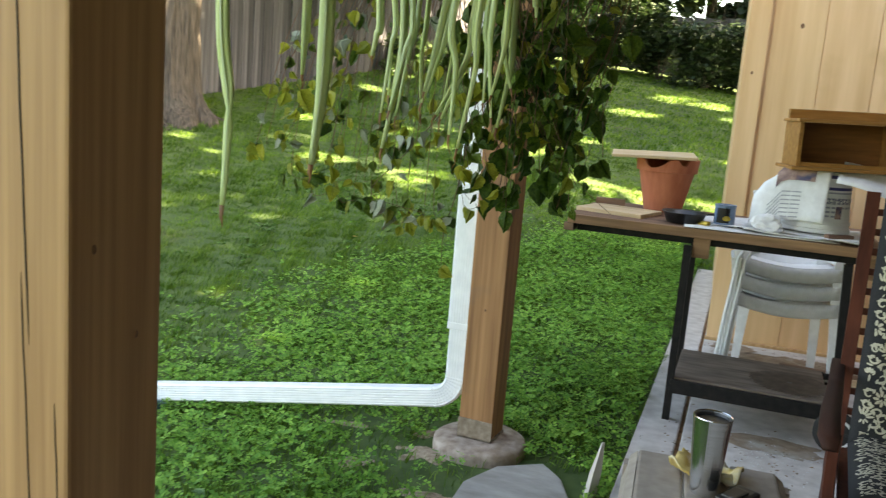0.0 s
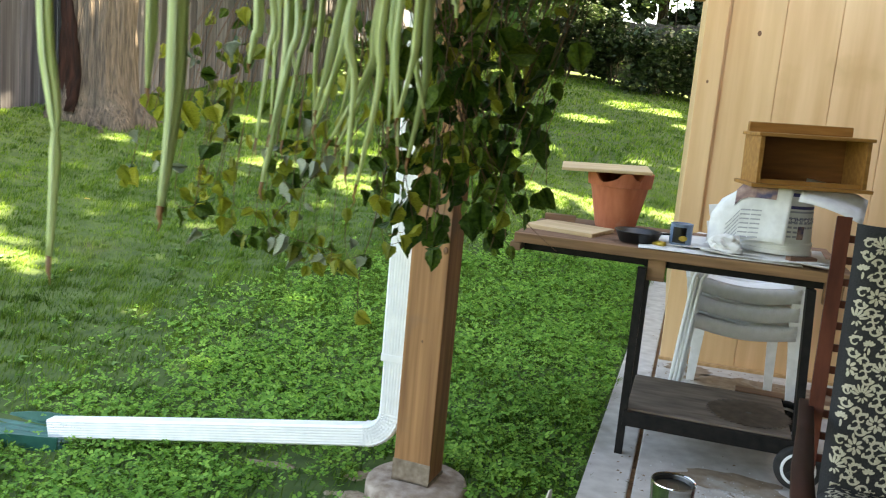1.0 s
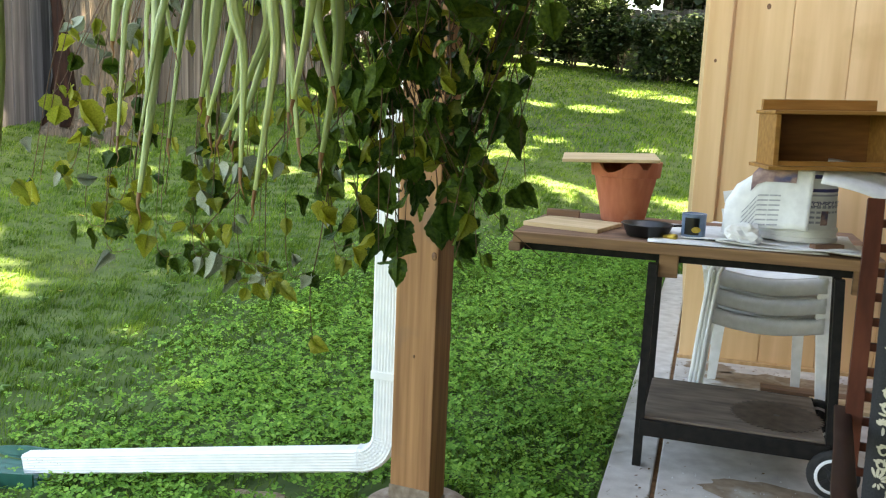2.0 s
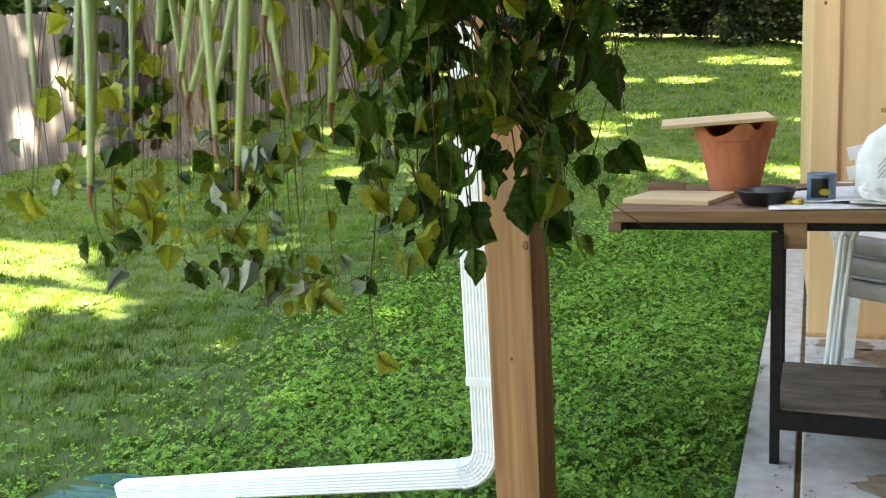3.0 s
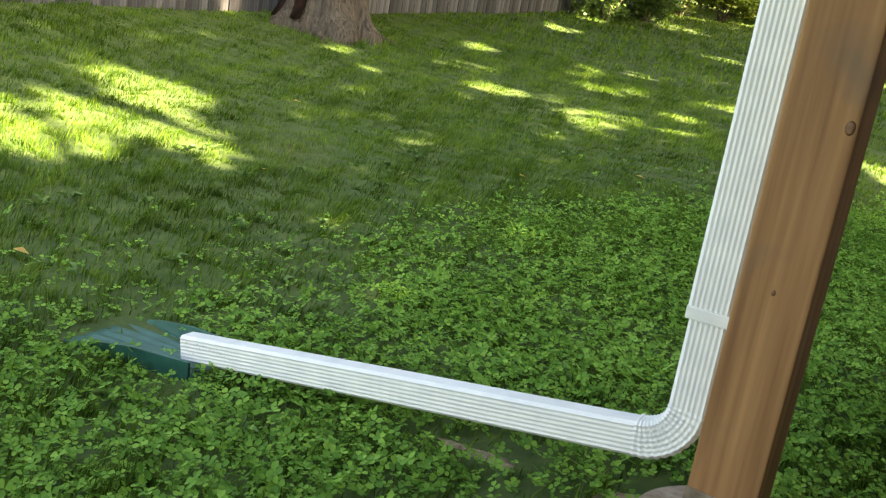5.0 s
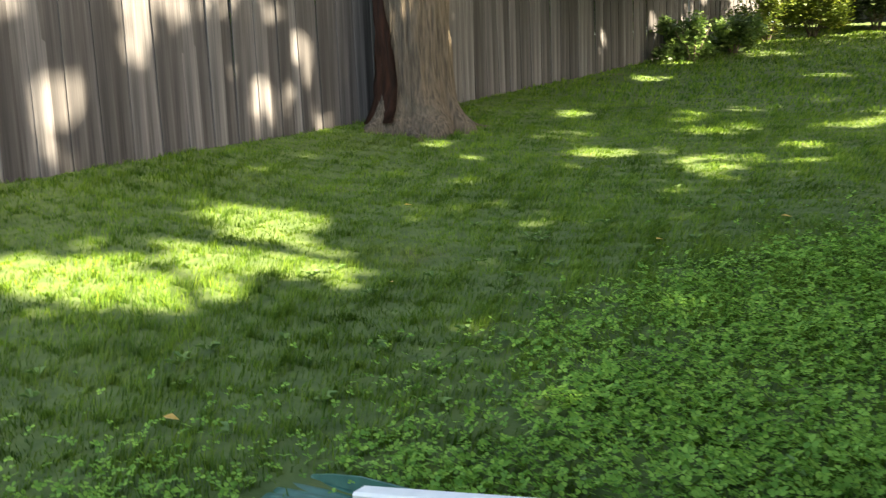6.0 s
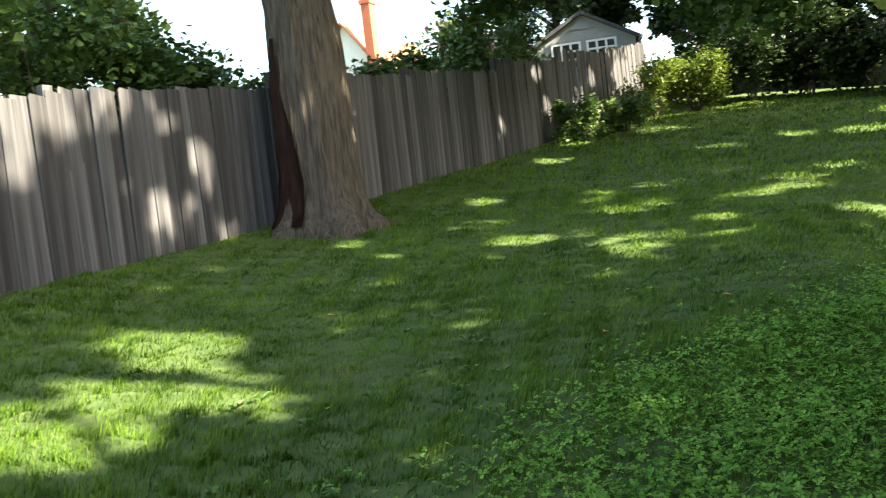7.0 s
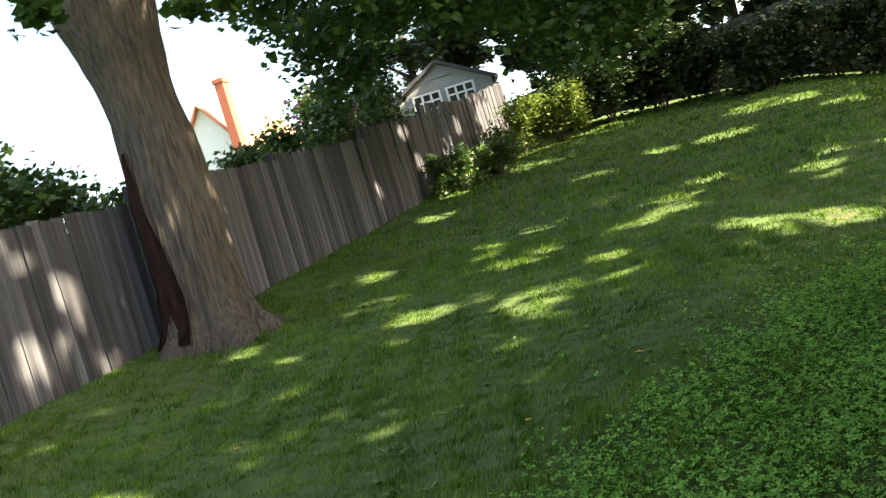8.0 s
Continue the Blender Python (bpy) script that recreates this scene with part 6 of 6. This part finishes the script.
def scroll(bm_, cu, cv, a0, size, turn, n=13):
    size *= 0.72
    pr, ang, x, y = None, a0, 0.0, 0.0
    for k in range(n):
        w = 0.0038 * (1 - 0.5 * k / n)
        x += size / n * math.cos(ang)
        y += size / n * math.sin(ang)
        ang += turn * (0.12 + 0.05 * k)
        pts_ = []
        for s in (-1, 1):
            u = cu + (x - s * w * math.sin(ang)) / 0.575
            v = cv + (y + s * w * math.cos(ang)) / 1.22
            if not (0.02 < u < 0.98 and 0.01 < v < 0.99):
                return
            pts_.append(bm_.verts.new(cushion_at(u, v, 0.0025)))
        if pr:
            bm_.faces.new((pr[0], pts_[0], pts_[1], pr[1]))
        pr = pts_


rp_ = random.Random(4)
cell = 0
for j in range(-1, 20):
    for i in range(-1, 9):
        cu = (i * 0.087 + (0.043 if j % 2 else 0)) / 0.575 + 0.05
        cv = (j * 0.067) / 1.22 + 0.02
        kind_ = (i + 2 * j) % 3
        if kind_ == 0:
            for k in range(8):
                petal(b, cu, cv, k * 0.785, 0.026, 0.009, 0.009)
            petal(b, cu, cv - 0.004, 1.57, 0.012, 0.006, -0.006)
        elif kind_ == 1:
            for k in range(7):
                petal(b, cu, cv, 0.3 + k * 0.42, 0.036, 0.007, 0.012)
            for k in range(4):
                petal(b, cu, cv, 3.6 + k * 0.7, 0.02, 0.006, 0.008)
        else:
            for k in range(5):
                petal(b, cu, cv, 0.6 + k * 0.5, 0.022, 0.008, 0.004)
            petal(b, cu, cv, -1.57, 0.03, 0.007, 0.004)
        for k in range(4):
            a = 0.78 + 1.57 * k
            scroll(b, cu + 0.025 * math.cos(a) / 0.575, cv + 0.025 * math.sin(a) / 1.22, a + 0.4, 0.085, 1 if k % 2 else -1)
            petal(b, cu + 0.042 * math.cos(a + 0.3) / 0.575, cv + 0.042 * math.sin(a + 0.3) / 1.22, a + 1.2, 0.024, 0.008)
            petal(b, cu + 0.046 * math.cos(a - 0.3) / 0.575, cv + 0.046 * math.sin(a - 0.3) / 1.22, a - 1.0, 0.022, 0.007)
for k in range(420):
    petal(b, rp_.uniform(0.03, 0.97), rp_.uniform(0.02, 0.98), rp_.uniform(0, 6.28), rp_.uniform(0.014, 0.03), rp_.uniform(0.004, 0.0075))
fl = part("floral_pattern", b, M_CREAM, cush, "cream scrolls and flowers")
fl["kind"] = "stuff"

# ---- hanging plants ----
strap_plant = thing("strap_plant", pose(0.42, -1.75, 1.74), "hanging cactus with long flat drooping green stems", "hanging plant")
vine_plant = thing("vine_plant", pose(0.49, -1.24, 1.74), "hanging vine with dark heart shaped leaves", "hanging plant")
for pl_ in (strap_plant, vine_plant):
    b = B()
    lathe(b, [(0.08, 0.0), (0.1, 0.004), (0.135, 0.14), (0.142, 0.145), (0.142, 0.16), (0.125, 0.155), (0.02, 0.13)], 30)
    part("basket", b, M_TERRA, pl_, smooth=True)
    for k in range(3):
        a = 2.09 * k + 0.4
        b = B()
        tube(b, [(0.135 * math.cos(a), 0.135 * math.sin(a), 0.15), (0, 0, 0.72), (0, 0, 0.88)], 0.0018, 6)
        part("hanger_wire", b, M_STEEL, pl_)
STRAPS = (
    ((0.119, -1.86, 1.49), (0.151, -1.86, 1.351), (0.133, -1.86, 1.16), 0.013, 1),
    ((0.31, -1.86, 1.50), (0.312, -1.86, 1.373), (0.294, -1.86, 1.25), 0.0125, 0),
    ((0.275, -1.86, 1.5), (0.274, -1.86, 1.45), (0.272, -1.86, 1.396), 0.009, 0),
    ((0.336, -1.72, 1.52), (0.332, -1.72, 1.48), (0.324, -1.72, 1.44), 0.009, 0),
    ((0.38, -1.72, 1.526), (0.377, -1.72, 1.396), (0.351, -1.72, 1.278), 0.0095, 0),
    ((0.403, -1.74, 1.527), (0.396, -1.74, 1.463), (0.369, -1.74, 1.344), 0.009, 0),
    ((0.442, -1.7, 1.529), (0.429, -1.7, 1.444), (0.414, -1.7, 1.385), 0.0085, 0),
    ((0.461, -1.72, 1.53), (0.482, -1.72, 1.441), (0.472, -1.72, 1.311), 0.009, 0),
    ((0.49, -1.70, 1.525), (0.504, -1.70, 1.464), (0.433, -1.70, 1.343), 0.007, 0),
    ((0.507, -1.72, 1.533), (0.518, -1.72, 1.444), (0.486, -1.72, 1.287), 0.0075, 0),
    ((0.524, -1.73, 1.534), (0.531, -1.73, 1.466), (0.53, -1.73, 1.371), 0.007, 0),
    ((0.553, -1.68, 1.536), (0.564, -1.68, 1.448), (0.54, -1.68, 1.329), 0.0085, 0),
    ((0.498, -1.71, 1.532), (0.515, -1.71, 1.444), (0.488, -1.71, 1.331), 0.007, 0),
    ((0.492, -1.68, 1.52), (0.473, -1.68, 1.41), (0.438, -1.68, 1.34), 0.007, 0),
    ((0.593, -1.70, 1.56), (0.596, -1.70, 1.54), (0.597, -1.70, 1.518), 0.007, 0),
)
rs_ = random.Random(8)
straps = [*STRAPS]
for k in range(10):
    x, y = rs_.uniform(0.34, 0.57), rs_.uniform(-1.8, -1.64)
    straps.append(((x, y, 1.53), (x + rs_.uniform(-0.015, 0.015), y, 1.47), (x + rs_.uniform(-0.05, 0.02), y, rs_.uniform(1.33, 1.45)), rs_.uniform(0.005, 0.0085), 0))
base_ = Vector((0.42, -1.75, 1.74))
for p0, p1, p2, w, node in straps:
    w *= 1.0 if w > 0.012 else 0.78
    p0, p1, p2 = (Vector(p) - base_ for p in (p0, p1, p2))
    out_ = Vector((p0.x, p0.y, 0))
    rim = out_.normalized() * min(0.1, out_.length) + Vector((0, 0, 0.15))
    over = Vector((p0.x * 1.02, p0.y * 1.02, 0.13)) if out_.length > 0.15 else out_.normalized() * 0.158 + Vector((0, 0, 0.165))
    ctrl = [rim, over, Vector((over.x * 0.45 + p0.x * 0.55, over.y * 0.45 + p0.y * 0.55, 0.02)), p0.lerp((p0 + p1) / 2, 0.3), p1.lerp((p0 + p2) / 2, 0.4), p2]
    pts = []
    for i in range(len(ctrl) - 1):
        a, c = ctrl[i], ctrl[i + 1]
        pa, pc = ctrl[max(i - 1, 0)], ctrl[min(i + 2, len(ctrl) - 1)]
        for k in range(6):
            t = k / 6
            pts.append(0.5 * ((2 * a) + (c - pa) * t + (2 * pa - 5 * a + 4 * c - pc) * t * t + (3 * a - pa - 3 * c + pc) * t ** 3))
    pts.append(ctrl[-1])
    n = len(pts)
    sc = []
    for k in range(n):
        f = k / (n - 1)
        s_ = 0.55 + 0.45 * min(1, f * 3)
        if f > 0.68:
            s_ *= 1 - 0.72 * ((f - 0.68) / 0.32) ** 1.2
        if node and 0.78 < f < 0.82:
            s_ *= 0.55
        sc.append(s_ * w)
    cut = n - 2
    b = B()
    flat_ = [(-1.0, 0), (-0.5, 0.16), (0, 0.3), (0.5, 0.16), (1.0, 0), (0.5, -0.16), (0, -0.3), (-0.5, -0.16)]
    tw = Vector((rs_.uniform(-0.5, 0.5), 1, 0))
    sweep(b, pts[:cut + 1], flat_, tw, sc[:cut + 1])
    blade = part("stem", b, M_STRAP, strap_plant, smooth=True)
    b = B()
    tip = pts[cut:] + [pts[-1] + Vector((0.002, 0, -0.007)), pts[-1] + Vector((rs_.uniform(-0.004, 0.006), 0, -0.018))]
    sweep(b, tip, flat_, tw, sc[cut:] + [sc[-1] * 0.5, sc[-1] * 0.12])
    part("dry_tip", b, M_STRAPDRY, blade, "dry brown tip", smooth=True)
    b = B()
    sweep(b, [p + Vector((0, -0.0012 - 0.3 * s_, 0)) for p, s_ in zip(pts[8:cut], sc[8:cut])], [(-0.13, -0.1), (0.13, -0.1), (0.0, 0.1)], tw, sc[8:cut])
    part("midrib", b, M_STRAPMID, blade)


def leaf_mesh(name, material, fold, curl, teeth, wide=0.44, skew=0.0):
    """An ovate, coarsely toothed leaf with sunk veins, 1 long, hanging from its stalk at the origin."""
    b_ = B()
    n_ = 20
    side_x = lambda t: skew * math.sin(math.pi * t)
    bend_ = lambda t: 0.16 * curl * t * t - 0.05 * math.sin(curl * t * 4)
    mid = [b_.verts.new((side_x(k / n_), bend_(k / n_), -1.0 * k / n_)) for k in range(n_ + 1)]
    for s_ in (-1, 1):
        prev = None
        for k in range(n_ + 1):
            t = k / n_
            wd = wide * (math.sin(math.pi * t ** 0.62) ** 0.8) * (1.12 - 0.4 * t)
            tooth = (1.0, 1.0 + teeth * 0.5, 1.0 + teeth, 0.97)[k % 4]
            wd = max(wd * tooth * (1 + 0.06 * math.sin(5 * t + s_ + curl)), 0.003)
            vein = 0.018 * math.sin(k * math.pi / 2)
            drop = 0.1 * wd if t > 0.08 else -0.07
            v0 = b_.verts.new((side_x(t) + s_ * wd * 0.45, fold * wd * 0.42 + bend_(t) + vein, -t - drop * 0.5))
            v1 = b_.verts.new((side_x(t) + s_ * wd * 0.8, fold * wd * 0.8 + bend_(t) + vein * 0.6 + 0.03 * math.sin(7 * t + 2 * s_), -t - drop * 0.8))
            v2 = b_.verts.new((side_x(t) + s_ * wd, fold * wd * 0.9 + bend_(t) + 0.05 * math.sin(9 * t + s_ + curl), -t - drop))
            if prev:
                b_.faces.new((mid[k - 1], prev[0], v0, mid[k]))
                b_.faces.new((prev[0], prev[1], v1, v0))
                b_.faces.new((prev[1], prev[2], v2, v1))
            prev = (v0, v1, v2)
    tube(b_, [(0, 0, 0), (0.015, -0.03, 0.12), (0.0, -0.1, 0.3)], [0.022, 0.016, 0.014], 5)
    me = bpy.data.meshes.new(name)
    b_.to_mesh(me)
    b_.free()
    me.polygons.foreach_set("use_smooth", [True] * len(me.polygons))
    me.materials.append(material)
    return me


LEAVES = {"dark": [leaf_mesh("leaf", M_VINE, *a) for a in ((0.25, 0.9, 0.07, 0.44, 0.04), (-0.3, 1.3, 0.06, 0.4, -0.05), (0.5, 0.5, 0.08, 0.46, 0.0), (0.15, -1.1, 0.07, 0.42, 0.06), (1.1, 1.0, 0.1, 0.4, -0.03), (-0.8, -0.6, 0.12, 0.47, 0.05))],
          "pale": [leaf_mesh("leaf", M_VINEPALE, *a) for a in ((0.5, 1.2, 0.12, 0.38, 0.05), (-0.4, 0.9, 0.1, 0.44, -0.04), (1.2, 1.6, 0.12, 0.36, 0.0), (-0.9, -0.8, 0.1, 0.42, 0.06))],
          "grey": [leaf_mesh("leaf", M_VINEGREY, *a) for a in ((1.5, 1.2, 0.06, 0.34, 0.1), (-1.7, 0.8, 0.05, 0.3, -0.08))]}
rv = random.Random(21)
vb = Vector((0.49, -1.24, 1.74))


def vine_leaf(p, size, kind_, yaw=None, droop=None):
    m = pose(*(Vector(p) - vb), rv.gauss(-8, 30) if droop is None else droop, rv.gauss(0, 34), rv.uniform(-100, 100) if yaw is None else yaw) @ Matrix.Diagonal((size * rv.uniform(0.85, 1.15), size, size, 1))
    return share("leaf", rv.choice(LEAVES[kind_]), m, vine_plant)


def vine_stem(pts, r=0.0016):
    b_ = B()
    pts = [Vector(p) - vb for p in pts]
    fine = []
    for i in range(len(pts) - 1):
        a, c = pts[i], pts[i + 1]
        pa, pc = pts[max(i - 1, 0)], pts[min(i + 2, len(pts) - 1)]
        for k in range(5):
            t = k / 5
            fine.append(0.5 * ((2 * a) + (c - pa) * t + (2 * pa - 5 * a + 4 * c - pc) * t * t + (3 * a - pa - 3 * c + pc) * t ** 3))
    fine.append(pts[-1])
    tube(b_, fine, [0.62 * r * (1.3 - 0.7 * k / len(fine)) for k in range(len(fine))], 6)
    part("vine_stem", b_, M_STEM, vine_plant, smooth=True)
    return [f + vb for f in fine]


# thick dark mass below the basket
for k in range(76):
    a = rv.uniform(0, 6.28)
    top_ = Vector((0.49 + 0.13 * math.cos(a), -1.24 + 0.13 * math.sin(a), 1.89))
    end = Vector((rv.uniform(0.36, 0.61), rv.uniform(-1.42, -1.08), rv.uniform(1.14, 1.5)))
    midp = top_.lerp(end, 0.35) + Vector((0.08 * math.cos(a), 0.08 * math.sin(a), -0.02))
    pts = vine_stem([top_, midp, end.lerp(midp, 0.4) + Vector((rv.uniform(-0.02, 0.02), 0, -0.02)), end])
    for p in pts[3::2]:
        if rv.random() < 0.9:
            vine_leaf(p + Vector((rv.gauss(0, 0.018), rv.gauss(0, 0.018), 0)), rv.uniform(0.024, 0.052), rv.choice(("dark",) * 7 + ("pale",)))
# thin sprays towards the lawn
for k in range(44):
    end = Vector((rv.uniform(-0.12, 0.36), rv.uniform(-1.42, -1.18), 0))
    end.z = 1.15 + 0.5 * max(0, 0.12 - end.x) + rv.uniform(-0.04, 0.22)
    top_ = Vector((0.40, -1.26 + rv.uniform(-0.08, 0.08), 1.89))
    pts = vine_stem([top_, Vector((0.36 - 0.3 * (0.36 - end.x), end.y, 1.86)), Vector((end.x * 0.8 + 0.07, end.y, 1.55)), end, end + Vector((rv.uniform(-0.03, 0.05), 0, -0.03))], 0.0013)
    for p in pts[8:]:
        if rv.random() < 0.62:
            vine_leaf(p + Vector((rv.gauss(0, 0.012), rv.gauss(0, 0.015), -0.004)), rv.uniform(0.018, 0.038), rv.choice(("pale",) * 5 + ("dark",) * 2 + ("grey",)))
# leaves that stand out by themselves
for x, y, z, size, yaw in ((0.40, -1.13, 1.17, 0.062, 20), (0.43, -1.15, 1.2, 0.055, -35), (0.375, -1.12, 1.2, 0.05, 50), (0.42, -1.12, 1.13, 0.05, -10), (0.35, -1.14, 1.24, 0.048, -60),
                           (0.5, -1.14, 1.21, 0.055, 25), (0.53, -1.13, 1.17, 0.045, -45), (0.46, -1.16, 1.26, 0.055, 70), (0.47, -1.1, 1.33, 0.06, -20), (0.39, -1.16, 1.3, 0.05, 35)):
    vine_leaf((x, y, z), size, "dark", yaw, rv.uniform(-15, 25))
    vine_stem([(x, y, z), (x + rv.uniform(-0.02, 0.02), y - 0.01, z + 0.12), (x + rv.uniform(-0.03, 0.03), y - 0.05, z + 0.3)])
vine_leaf((0.403, -1.2, 1.2), 0.066, "dark", 10, 4)
vine_leaf((0.37, -1.22, 1.22), 0.052, "dark", -20, 4)
vine_leaf((0.53, -1.2, 1.24), 0.06, "dark", 15, 0)
vine_leaf((0.55, -1.21, 1.19), 0.048, "dark", 40, 10)
vine_leaf((0.425, -1.23, 1.28), 0.064, "dark", -10, 0)
vine_leaf((0.625, -1.1, 1.27), 0.048, "dark", 5, 0)
vine_leaf((0.615, -1.12, 1.38), 0.055, "dark", 30, 0)
vine_leaf((0.011, -1.4, 1.375), 0.052, "pale", 5, 5)
vine_leaf((0.286, -1.17, 0.985), 0.036, "pale", 10, 0)
vine_leaf((0.172, -1.25, 1.115), 0.045, "grey", 60, 0)
vine_leaf((0.184, -1.31, 1.145), 0.045, "grey", 30, 0)
vine_leaf((0.15, -1.3, 1.145), 0.045, "dark", 20, 10)
vine_leaf((0.235, -1.29, 1.155), 0.045, "dark", -30, 10)
vine_stem([(0.45, -1.25, 1.6), (0.5, -1.15, 1.35), (0.58, -1.1, 1.22), (0.66, -1.08, 1.15)])
vine_stem([(0.56, -1.2, 1.6), (0.61, -1.12, 1.45), (0.63, -1.1, 1.28)])
vine_stem([(0.38, -1.25, 1.5), (0.34, -1.25, 1.2), (0.3, -1.21, 1.08), (0.286, -1.17, 0.985)])
vine_stem([(0.34, -1.28, 1.4), (0.22, -1.3, 1.25), (0.15, -1.3, 1.16), (0.28, -1.3, 1.13)])
vine_leaf((-0.326, -0.829, 1.16), 0.036, "pale", -40, 0)
vine_leaf((-0.318, -0.826, 1.182), 0.022, "pale", 10, 0)
vine_stem([(0.42, -1.22, 1.9), (0.1, -1.05, 2.0), (-0.28, -0.84, 1.8), (-0.325, -0.828, 1.4), (-0.322, -0.829, 1.16)], 0.001)
